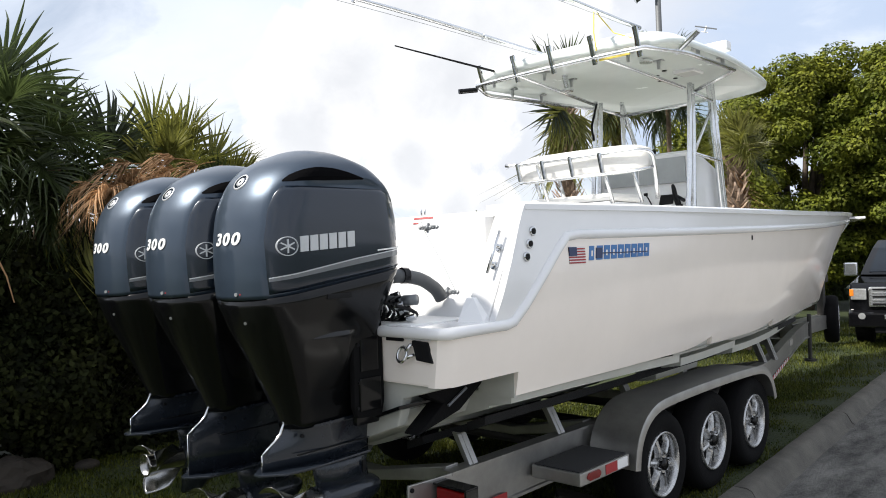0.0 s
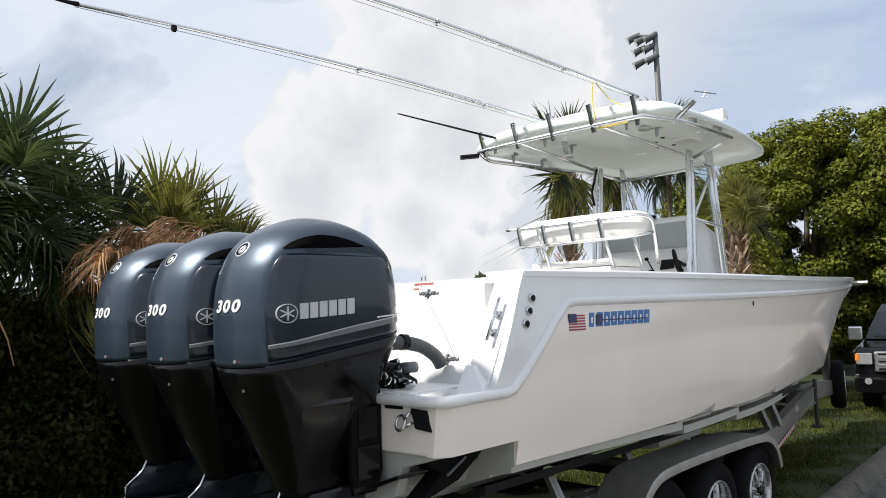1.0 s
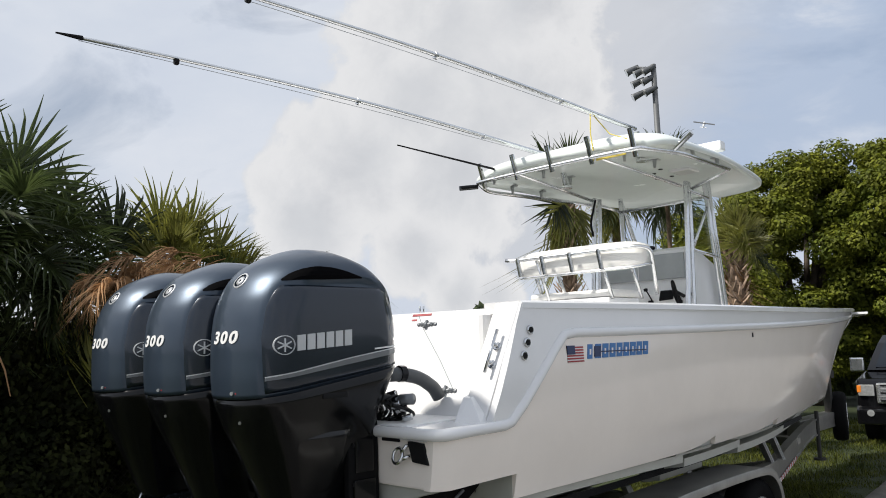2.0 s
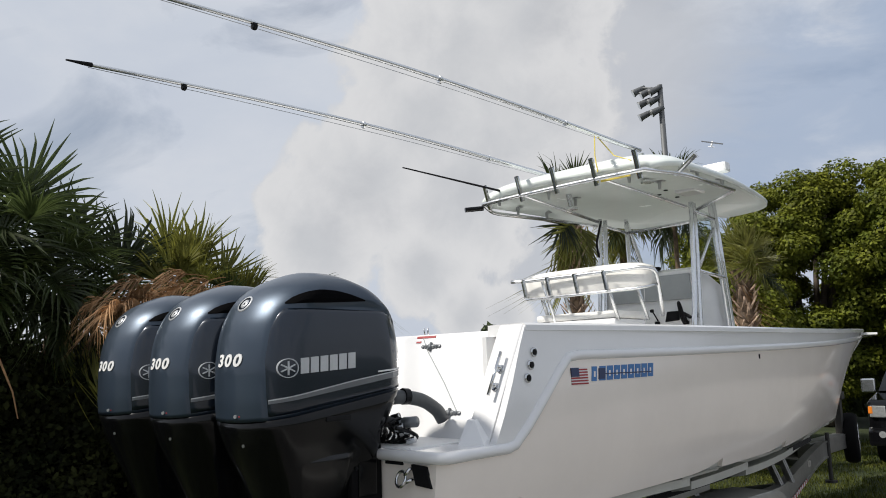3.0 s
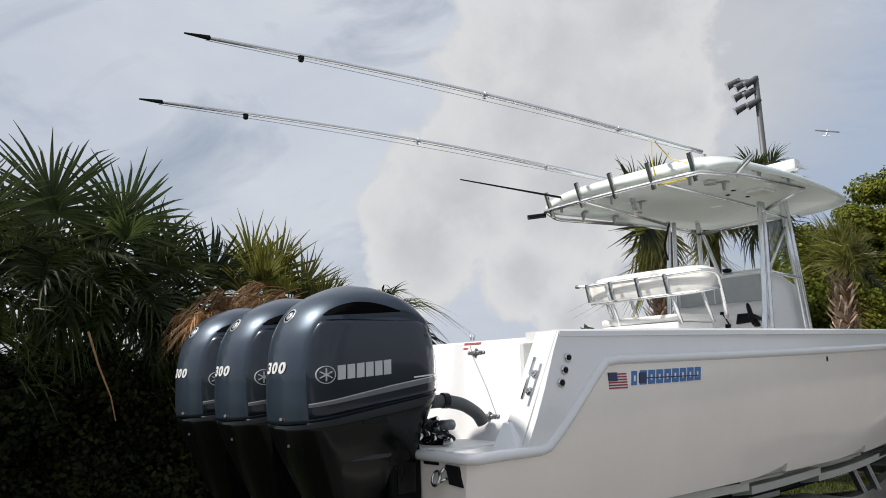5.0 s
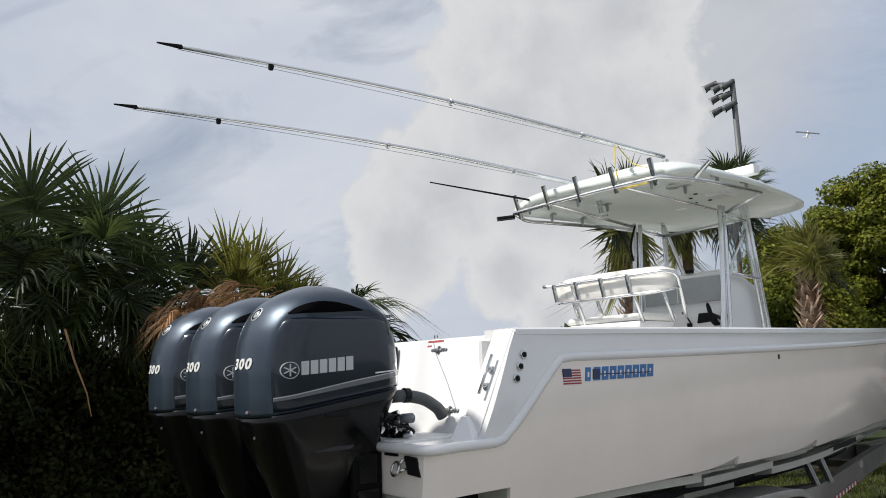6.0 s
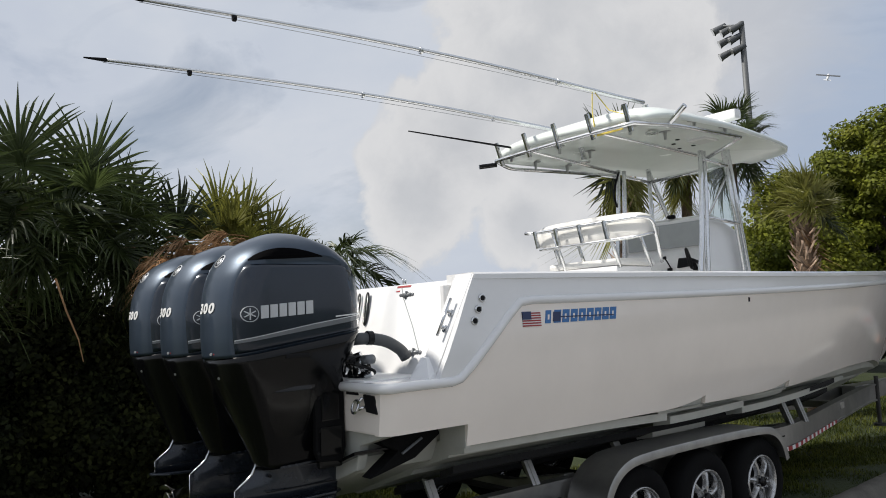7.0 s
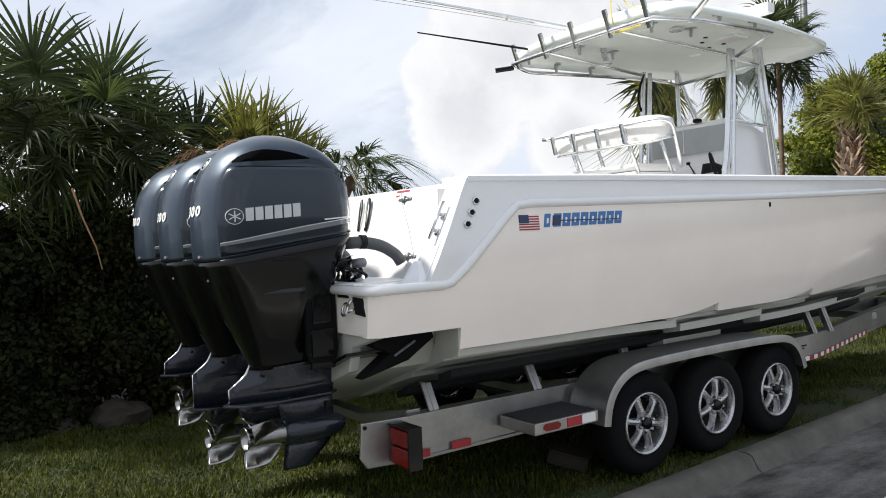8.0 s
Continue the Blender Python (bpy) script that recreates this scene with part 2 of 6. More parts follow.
# ---- mesh helpers ----
def part(name, mesh, mat, parent=None, label="", smooth=False, m=None):
    """Links a bmesh or (verts, faces) as one mesh object under a thing or a part."""
    me = bpy.data.meshes.new(name)
    if isinstance(mesh, tuple):
        me.from_pydata([tuple(v) for v in mesh[0]], [], mesh[1])
    elif isinstance(mesh, bmesh.types.BMesh):
        mesh.to_mesh(me)
        mesh.free()
    else:
        me = mesh
    if mat is not None and not me.materials:
        me.materials.append(mat)
    if smooth:
        me.polygons.foreach_set("use_smooth", [True] * len(me.polygons))
        me.update()
    ob = new(name, me)
    if m is not None:
        ob.matrix_world = m
    if parent is not None:
        ob.parent = parent
    if label:
        tagged(ob, label)
    return ob


def thing(name, label, category, group="", at=(0, 0, 0), kind=""):
    ob = new(name)
    ob.empty_display_size = 0.1
    ob.location = at
    return tagged(ob, label, category, group, kind)


def joined(*meshes):
    """One bmesh out of several, which are freed."""
    out = bmesh.new()
    for b in meshes:
        me = bpy.data.meshes.new("tmp")
        b.to_mesh(me)
        b.free()
        out.from_mesh(me)
        bpy.data.meshes.remove(me)
    return out


def box(x0, x1, y0, y1, z0, z1, bevel=0.0, seg=2):
    b = bmesh.new()
    bmesh.ops.create_cube(b, size=1.0)
    for v in b.verts:
        v.co = Vector((x0 + (v.co.x + 0.5) * (x1 - x0), y0 + (v.co.y + 0.5) * (y1 - y0), z0 + (v.co.z + 0.5) * (z1 - z0)))
    if bevel:
        bmesh.ops.bevel(b, geom=b.edges[:], offset=bevel, segments=seg, affect="EDGES", profile=0.6)
    return b


def tube(points, r, n=10, closed=False, r_end=None):
    """A round bar along points, with its ends closed."""
    pts = [Vector(p) for p in points]
    b = bmesh.new()
    rings = []
    up = Vector((0, 0, 1))
    for i, p in enumerate(pts):
        a, c = pts[max(0, i - 1)], pts[min(len(pts) - 1, i + 1)]
        if closed:
            a, c = pts[i - 1], pts[(i + 1) % len(pts)]
        d = (c - a).normalized()
        s = d.cross(up if abs(d.z) < 0.95 else Vector((1, 0, 0))).normalized()
        u = s.cross(d)
        rr = r if r_end is None else r + (r_end - r) * i / (len(pts) - 1)
        rings.append([b.verts.new(p + rr * (math.cos(k * 2 * math.pi / n) * s + math.sin(k * 2 * math.pi / n) * u)) for k in range(n)])
    for i in range(len(rings) if closed else len(rings) - 1):
        p, q = rings[i], rings[(i + 1) % len(rings)]
        for k in range(n):
            b.faces.new((p[k], p[(k + 1) % n], q[(k + 1) % n], q[k]))
    if not closed:
        b.faces.new(rings[0][::-1])
        b.faces.new(rings[-1])
    return b


def bend(points, radius=0.06, n=5):
    """A polyline with rounded corners."""
    pts = [Vector(p) for p in points]
    out = [pts[0]]
    for a, p, c in zip(pts, pts[1:], pts[2:]):
        ra = min(radius, (a - p).length * 0.45, (c - p).length * 0.45)
        s, e = p + (a - p).normalized() * ra, p + (c - p).normalized() * ra
        for k in range(n + 1):
            t = k / n
            out.append((1 - t) ** 2 * s + 2 * t * (1 - t) * p + t * t * e)
    return out + [pts[-1]]


def loft(rings, caps=True, closed=True):
    b = bmesh.new()
    rows = [[b.verts.new(p) for p in ring] for ring in rings]
    n = len(rows[0])
    for p, q in zip(rows, rows[1:]):
        for k in range(n if closed else n - 1):
            b.faces.new((p[k], p[(k + 1) % n], q[(k + 1) % n], q[k]))
    if caps:
        b.faces.new(rows[0][::-1])
        b.faces.new(rows[-1])
    bmesh.ops.remove_doubles(b, verts=b.verts[:], dist=1e-5)
    bmesh.ops.recalc_face_normals(b, faces=b.faces[:])
    return b


def prism(outline, axis, a, c, bevel=0.0):
    """A flat outline of 2D points pulled along an axis from a to c."""
    def at(p, h):
        return {"x": (h, p[0], p[1]), "y": (p[0], h, p[1]), "z": (p[0], p[1], h)}[axis]
    b = loft([[at(p, a) for p in outline], [at(p, c) for p in outline]])
    if bevel:
        bmesh.ops.bevel(b, geom=b.edges[:], offset=bevel, segments=2, affect="EDGES", profile=0.6)
    return b


def disc(centre, axis, r, h, n=20, bevel=0.0):
    c, d = Vector(centre), Vector(axis).normalized()
    b = tube([c - d * h / 2, c + d * h / 2], r, n)
    if bevel:
        es = [e for e in b.edges if abs((e.verts[0].co - e.verts[1].co).normalized().dot(d)) < 0.5]
        bmesh.ops.bevel(b, geom=es, offset=bevel, segments=2, affect="EDGES", profile=0.5)
    return b


def interp(x, table):
    return float(np.interp(x, [p[0] for p in table], [p[1] for p in table]))


def smooth_interp(x, table):
    xs, ys = [p[0] for p in table], [p[1] for p in table]
    if x <= xs[0]:
        return ys[0]
    if x >= xs[-1]:
        return ys[-1]
    i = int(np.searchsorted(xs, x)) - 1
    i = max(0, min(i, len(xs) - 2))
    def slope(j):
        if j <= 0 or j >= len(xs) - 1:
            k = 0 if j <= 0 else len(xs) - 2
            return (ys[k + 1] - ys[k]) / (xs[k + 1] - xs[k])
        l, r = (ys[j] - ys[j - 1]) / (xs[j] - xs[j - 1]), (ys[j + 1] - ys[j]) / (xs[j + 1] - xs[j])
        return 0.0 if l * r <= 0 else 2 * l * r / (l + r)
    h = xs[i + 1] - xs[i]
    t = (x - xs[i]) / h
    return (2 * t ** 3 - 3 * t * t + 1) * ys[i] + (t ** 3 - 2 * t * t + t) * h * slope(i) + (-2 * t ** 3 + 3 * t * t) * ys[i + 1] + (t ** 3 - t * t) * h * slope(i + 1)


# ---- ground ----
def kerb_x(y):
    return 1.47 - 0.062 * (y - 1.7)


def strip(x0, x1, z0, z1, ys):
    """A ribbon that follows the kerb: offsets from the kerb's inner edge."""
    v, f = [], []
    for y in ys:
        v += [(kerb_x(y) + x0, y, z0), (kerb_x(y) + x1, y, z1)]
    for i in range(len(ys) - 1):
        f.append((2 * i, 2 * i + 1, 2 * i + 3, 2 * i + 2))
    return v, f


gv, gf = [], []
gx = [-1500, -400, -100, -30] + [-12 + 0.5 * i for i in range(25)] + [0.5, 1.0]
gy = [-1500, -300, -60, -20] + [-6 + 0.5 * i for i in range(57)] + [30, 45, 80, 200, 600, 1500]
for y in gy:
    ke = kerb_x(max(-60, min(60, y)))
    for x in gx:
        z = 0.03 * noise.noise((x * 0.5, y * 0.5, 0)) if -13 < x < 1 and -7 < y < 24 else 0
        gv.append((x, y, z - (0.03 if abs(x - ke) > 0.3 else 0)))
    gv.append((ke + 0.02, y, 0.0))
    gv.append((ke + 0.2, y, -0.14))
    gv.append((1500, y, -0.14))
w = len(gx) + 3
for j in range(len(gy) - 1):
    for i in range(w - 1):
        gf.append((j * w + i, j * w + i + 1, (j + 1) * w + i + 1, (j + 1) * w + i))
ground = part("ground", (gv, gf), SOIL, smooth=True)
tagged(ground, "mown green lawn verge under the trailer", "lawn", kind="structure")

# kept paler than the gutter, also to bounce light onto the hull side
road = part("road", strip(0.305, 9.0, -0.0815, -0.11, [-60, -20, -5, 5, 15, 30, 60]), ASPHALT)
tagged(road, "grey worn asphalt road beside the kerb", "road", kind="structure")
gutter = part("gutter", strip(0.215, 1.05, -0.0765, -0.0792, [-60, -20, -5, 5, 15, 30, 60]), GUTTER)
tagged(gutter, "dark stained asphalt gutter along the kerb", "road", kind="structure")
line = part("road_line", strip(1.02, 1.14, -0.075, -0.0755, [-40, -5, 5, 40]), PAINTLINE)
tagged(line, "white painted edge line on the asphalt", "road marking", kind="structure")
kerb = thing("kerb", "low grey concrete kerb between lawn and road", "kerb", kind="structure")
for j in range(14):
    y0, y1 = -9.2 + 3.05 * j, -9.2 + 3.05 * (j + 1) - 0.014
    prof = [(0.0, -0.2), (0.0, 0.03), (0.02, 0.042), (0.15, 0.04), (0.20, 0.022), (0.26, -0.06), (0.31, -0.078), (0.31, -0.2)]
    cuts = [y0 + (y1 - y0) * i / 28 for i in range(29)]
    rings = [[(kerb_x(y) + 0.74 * a + 0.005 * noise.noise((y * 3.1, k * 0.6, j)) + 0.006 * noise.noise((y * 14, k * 1.3, j)), y, h + (0.005 * noise.noise((y * 5, k * 0.9, j + 9)) + 0.004 * noise.noise((y * 17, k * 1.9, j)) if h > -0.1 else 0)) for k, (a, h) in enumerate(prof)] for y in cuts]
    part("kerb_stone", loft(rings), CONCRETE, kerb, smooth=True).data.set_sharp_from_angle(angle=radians(50))


# ---- the boat ----
SHEER_B = [(0.0, 1.30), (0.68, 1.31), (2.0, 1.37), (4.0, 1.385), (5.4, 1.355), (6.4, 1.26), (7.2, 1.12), (8.4, 0.85), (9.6, 0.53), (10.5, 0.27), (11.1, 0.10), (11.45, 0.02)]
SHEER_Z = [(0.0, 2.06), (0.68, 2.07), (2.5, 2.085), (5.0, 2.10), (7.5, 2.15), (9.5, 2.20), (10.9, 2.225), (11.45, 2.19)]
CHINE_B = [(0.0, 1.31), (0.6, 1.27), (2.0, 1.25), (4.0, 1.20), (5.6, 1.06), (7.0, 0.82), (8.0, 0.52), (8.8, 0.20), (9.3, 0.06), (9.8, 0.035), (10.4, 0.03), (11.0, 0.03), (11.45, 0.01)]
CHINE_Z = [(0.0, 1.075), (2.0, 1.068), (3.1, 1.068), (4.5, 1.075), (5.2, 1.105), (6.2, 1.14), (7.2, 1.13), (8.0, 1.05), (8.6, 0.96), (9.1, 1.00), (9.45, 1.10), (9.8, 1.41), (10.33, 1.73), (11.07, 2.02), (11.45, 2.18)]
KEEL_Z = [(0.0, 0.61), (6.0, 0.62), (7.5, 0.68), (8.56, 0.83), (9.1, 0.94), (9.45, 1.06), (9.8, 1.39), (10.33, 1.71), (11.07, 2.0), (11.45, 2.16)]


def top_z(y):
    """The upper edge of the hull's side: platform, sloping quarter, sheer."""
    if y < 0.365:
        return 1.475
    if y < 0.68:
        return 1.475 + (2.07 - 1.475) * (y - 0.365) / 0.315
    return smooth_interp(y, SHEER_Z)


def rub_z(y):
    """The line of the rub rail: along the platform, up the diagonal, along the sheer."""
    if y < 0.52:
        return 1.455
    if y < 1.02:
        return 1.455 + (1.905 - 1.455) * (y - 0.52) / 0.50
    return smooth_interp(y, [(1.02, 1.905), (2.0, 1.915), (3.5, 1.935), (5.0, 1.965), (7.0, 2.03), (9.0, 2.10), (11.45, 2.165)])


def side_x(y, z):
    """The hull side's half breadth at a height."""
    zc, zs = smooth_interp(y, CHINE_Z), smooth_interp(y, SHEER_Z)
    bc, bs = smooth_interp(y, CHINE_B), smooth_interp(y, SHEER_B)
    t = max(0.0, min(1.0, (z - zc) / max(0.05, zs - zc)))
    flare = max(0.0, min(1.0, (y - 5.0) / 5.0))
    bulge = 0.055 * math.sin(math.pi * min(1.0, t * 1.05)) * (1 - flare) - 0.10 * flare * math.sin(math.pi * t) * min(1.0, bs)
    corner = 0.06 * (1 - y / 0.09) ** 2 if y < 0.09 else 0.0
    return max(0.004, bc + (bs - bc) * t + bulge - corner)


boat = thing("boat", "white centre-console fishing boat on a trailer", "boat")
YS = sorted(set([0.0, 0.012, 0.03, 0.05, 0.07, 0.1, 0.20, 0.30, 0.365, 0.44, 0.52, 0.60, 0.62, 0.68, 0.85, 1.02, 1.2] + [1.5 + 0.35 * i for i in range(20)] + [8.4 + 0.2 * i for i in range(16)] + [11.45]))


def hull_shell(low, high, ys, thick=0.04, nz=7):
    """Both sides of the hull between two height lines, as one closed skin of some thickness."""
    meshes = []
    for s in (1, -1):
        rings = []
        for y in ys:
            a, c = low(y), high(y)
            outer = [(s * side_x(y, a + (c - a) * k / nz), y, a + (c - a) * k / nz) for k in range(nz + 1)]
            inner = [(s * max(0.001, abs(x) - thick), yy, zz) for x, yy, zz in outer[::-1]]
            rings.append(outer + inner)
        meshes.append(loft(rings))
    return joined(*meshes)


STEPS = (3.07, 4.49)  # where the hull side ends in a point above each step


def hull_low(y):
    if y < 0.605:
        return 1.20
    z = smooth_interp(y, CHINE_Z)
    for tip in STEPS:
        if tip - 0.55 < y <= tip:
            z += 0.065 * ((y - tip + 0.55) / 0.55) ** 2
    return z


low_ys = [y for y in YS if y <= 0.60] + [0.605, 0.612] + sorted([y for y in YS if y > 0.612] + [t + d for t in STEPS for d in (-0.4, -0.25, -0.12, -0.05, 0.0, 0.012)])
part("hull_side", hull_shell(hull_low, lambda y: min(rub_z(y), top_z(y)), low_ys), HULL, boat, "cream gelcoat hull side", smooth=True).data.set_sharp_from_angle(angle=radians(28))
part("topside", hull_shell(lambda y: rub_z(y) + 0.003, lambda y: max(top_z(y), rub_z(y) + 0.012), YS, nz=4), GELCOAT, boat, "white gelcoat topside above the rub rail", smooth=True).data.set_sharp_from_angle(angle=radians(28))

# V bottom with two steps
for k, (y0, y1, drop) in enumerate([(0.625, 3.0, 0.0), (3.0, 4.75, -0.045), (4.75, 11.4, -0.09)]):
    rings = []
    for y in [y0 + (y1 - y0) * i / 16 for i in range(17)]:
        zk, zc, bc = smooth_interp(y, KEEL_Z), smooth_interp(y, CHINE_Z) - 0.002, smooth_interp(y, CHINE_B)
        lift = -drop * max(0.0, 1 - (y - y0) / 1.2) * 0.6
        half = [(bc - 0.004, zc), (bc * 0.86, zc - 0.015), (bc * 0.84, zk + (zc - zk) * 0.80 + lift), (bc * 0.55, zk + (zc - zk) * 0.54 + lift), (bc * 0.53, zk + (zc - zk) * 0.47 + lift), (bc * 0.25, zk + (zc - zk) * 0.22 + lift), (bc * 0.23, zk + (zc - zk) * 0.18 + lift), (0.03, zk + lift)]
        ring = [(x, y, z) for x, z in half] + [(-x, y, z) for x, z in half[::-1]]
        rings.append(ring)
    part("bottom", loft(rings), SHADED_BOTTOM, boat, "V-shaped stepped hull bottom, gelcoat greyed for shade")

# chine strakes that end at the steps
for s in (1, -1):
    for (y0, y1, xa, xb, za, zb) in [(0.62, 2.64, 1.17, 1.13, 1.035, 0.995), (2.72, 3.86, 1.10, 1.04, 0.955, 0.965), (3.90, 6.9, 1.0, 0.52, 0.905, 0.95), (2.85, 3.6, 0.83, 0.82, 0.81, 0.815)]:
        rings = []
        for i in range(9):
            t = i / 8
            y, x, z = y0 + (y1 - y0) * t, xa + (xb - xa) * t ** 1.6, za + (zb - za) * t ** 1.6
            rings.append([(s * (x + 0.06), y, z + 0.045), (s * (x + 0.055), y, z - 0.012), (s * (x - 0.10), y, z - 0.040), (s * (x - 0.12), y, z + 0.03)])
        part("strake", loft(rings), SHADED_BOTTOM, boat)

    for tip in STEPS:
        v, f = [], []
        for i in range(9):
            y = tip - 0.56 + 0.60 * i / 8
            zc = smooth_interp(y, CHINE_Z)
            for k in range(3):
                z = zc - 0.03 + 0.055 * k
                v.append((s * (side_x(y, max(zc, z)) - 0.022 - 0.02 * (1 - k / 2)), y, z))
        for i in range(8):
            for k in range(2):
                a = 3 * i + k
                f.append((a, a + 3, a + 4, a + 1))
        part("step_scoop", (v, f), SHADED_BOTTOM, boat, "grey scoop above the hull step")

# transom of the motor bracket, from the platform down to the V
tr = [(-1.285, 1.20), (-1.290, 1.45), (1.290, 1.45), (1.285, 1.20)]
tv = [(-1.30, 1.197), (1.30, 1.197), (1.02, 1.12), (0.98, 0.98), (0.0, 0.62), (-0.98, 0.98), (-1.02, 1.12)]
# lower V takes the greyed gelcoat, so that it looks shaded
part("transom_vee", prism(tv, "y", 0.035, 0.10, 0.01), SHADED_BOTTOM, boat, "V-shaped lower transom, gelcoat greyed for shade")
part("transom", prism(tr, "y", 0.005, 0.10, 0.012), HULL, boat, "cream transom below the motor platform")
for s in (1, -1):
    part("quarter_bottom", prism([(s * 1.0, 1.195), (s * 1.28, 1.195), (s * 1.28, 1.215), (s * 1.0, 1.215)], "y", 0.1, 0.615), SHADED_BOTTOM, boat)
    part("chine_end", prism([(s * 1.02, 1.06), (s * 1.265, 1.06), (s * 1.265, 1.21), (s * 1.02, 1.21)], "y", 0.60, 0.63), SHADED_BOTTOM, boat)
for s in (1, -1):
    # outline of the dark recess: shade and trim tab drawn as one black wedge
    part("tab_shade_wedge", prism([(0.08, 1.19), (0.52, 1.193), (0.545, 1.135), (0.36, 1.02), (0.05, 0.945), (0.24, 1.075), (0.14, 1.12)], "x", s * 0.99, s * 1.10, 0.012), RUBBER, boat, "black wedge for the trim tab and the shade under the quarter")
    part("ram", tube([(s * 1.11, 0.26, 1.06), (s * 1.11, 0.40, 1.13)], 0.008, 8), TRIM, boat)
part("inner_bottom", loft([[(-1.0, y, 1.15), (1.0, y, 1.15), (0.9, y, 0.95), (0.0, y, 0.60 + 0.02), (-0.9, y, 0.95)] for y in (0.09, 0.66)]), SHADED_BOTTOM, boat)
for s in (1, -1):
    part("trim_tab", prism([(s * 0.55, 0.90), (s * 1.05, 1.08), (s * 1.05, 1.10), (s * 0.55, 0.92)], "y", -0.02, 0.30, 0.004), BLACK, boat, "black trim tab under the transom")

# motor platform with a rounded lip
plat = [(-1.330, 0.55), (-1.330, 0.04), (-1.30, 0.0), (1.30, 0.0), (1.330, 0.04), (1.330, 0.55)]
part("platform", prism(plat, "z", 1.415, 1.478, 0.012), GELCOAT, boat, "white motor platform")


def rub_path(s):
    pts = [(s * 0.3, -0.012, 1.452), (s * 1.27, -0.012, 1.453), (s * 1.325, -0.002, 1.453), (s * 1.350, 0.030, 1.453), (s * 1.354, 0.08, 1.454)]
    for y in [0.2, 0.35, 0.46] + [0.52 + 0.1 * i for i in range(6)] + [1.12, 1.3, 1.6] + [2 + 0.4 * i for i in range(16)] + [8.4 + 0.25 * i for i in range(12)] + [11.4]:
        z = rub_z(y)
        for c in (0.52, 1.02):
            if abs(y - c) < 0.06:
                z += 0.012 if c == 0.52 else -0.012
        pts.append((s * (side_x(y, z) - 0.004), y, z))
    return pts


for s in (1, -1):
    part("rub_rail", tube(rub_path(s), 0.028, 12), GELCOAT, boat, "rounded white rub rail", smooth=True)

# gunwale cap, inner liner, deck
for s in (1, -1):
    rings = []
    for y in [y for y in YS if y >= 0.68]:
        bs, z = smooth_interp(y, SHEER_B), smooth_interp(y, SHEER_Z)
        wd = min(0.26, bs * 0.6)
        rings.append([(s * (bs + 0.006), y, z - 0.03), (s * (bs + 0.004), y, z), (s * (bs - 0.012), y, z + 0.012), (s * (bs - wd), y, z + 0.008), (s * (bs - wd), y, z - 0.06)])
    part("gunwale_cap", loft(rings), GELCOAT, boat, "white gunwale cap")
    part("liner", loft([[(s * (smooth_interp(y, SHEER_B) - 0.25), y, smooth_interp(y, SHEER_Z) - 0.055), (s * (smooth_interp(y, SHEER_B) - 0.22), y, smooth_interp(y, SHEER_Z) - 0.055), (s * (smooth_interp(y, SHEER_B) - 0.22), y, 1.32), (s * (smooth_interp(y, SHEER_B) - 0.25), y, 1.32)] for y in (0.62, 2.0, 4.0, 5.2)]), GELCOAT, boat)
    # sloping quarter between gunwale and platform
    q = [(0.362, 1.475), (0.677, 2.076), (0.95, 2.076), (0.95, 1.45), (0.362, 1.45)]
    part("quarter", prism(q, "x", s * 1.135, s * 1.298, 0.01), GELCOAT, boat, "sloping white quarter beside the motor well")
    part("gusset", loft([[(s * 1.165, 0.290, 1.478), (s * 1.31, 0.320, 1.478), (s * 1.29, 0.60, 1.478), (s * 1.12, 0.60, 1.478)], [(s * 1.125, 0.405, 1.590), (s * 1.175, 0.405, 1.590), (s * 1.18, 0.60, 1.640), (s * 1.12, 0.60, 1.640)]]), GELCOAT, boat, "white gusset at the foot of the quarter")
part("deck", prism([(-1.10, 0.7), (1.10, 0.7), (1.08, 4.0), (0.92, 5.6), (0.60, 7.0), (-0.60, 7.0), (-0.92, 5.6), (-1.08, 4.0)], "z", 1.28, 1.32), NONSKID, boat, "white non-skid cockpit deck")
part("foredeck", prism([(-0.86, 9.0), (0.86, 9.0), (0.55, 10.1), (0.2, 10.9), (-0.2, 10.9), (-0.55, 10.1)], "z", 2.12, 2.15), GELCOAT, boat)


def bulk_y(z):
    """The sloping aft face of the transom bulkhead."""
    return 0.452 + 0.52 * (z - 1.478)


part("bulkhead", prism([(bulk_y(1.44), 1.44), (bulk_y(2.055), 2.055), (0.90, 2.055), (0.90, 1.44)], "x", -1.145, 1.145, 0.008), GELCOAT, boat, "sloping white transom bulkhead with a door")
part("well_floor", box(-1.11, 1.11, 0.02, 0.60, 1.470, 1.486, 0.004), NONSKID, boat)
slant_pts = [(0.48, 2.035), (0.55, 1.960), (0.78, 1.770), (0.965, 1.60)]
part("slant_line", joined(*[tube([(x0, bulk_y(z0) - 0.001, z0), (x1, bulk_y(z1) - 0.001, z1)], 0.0030, 6) for (x0, z0), (x1, z1) in zip(slant_pts, slant_pts[1:])]), GREY, boat, "thin slanting grey line on the transom bulkhead")


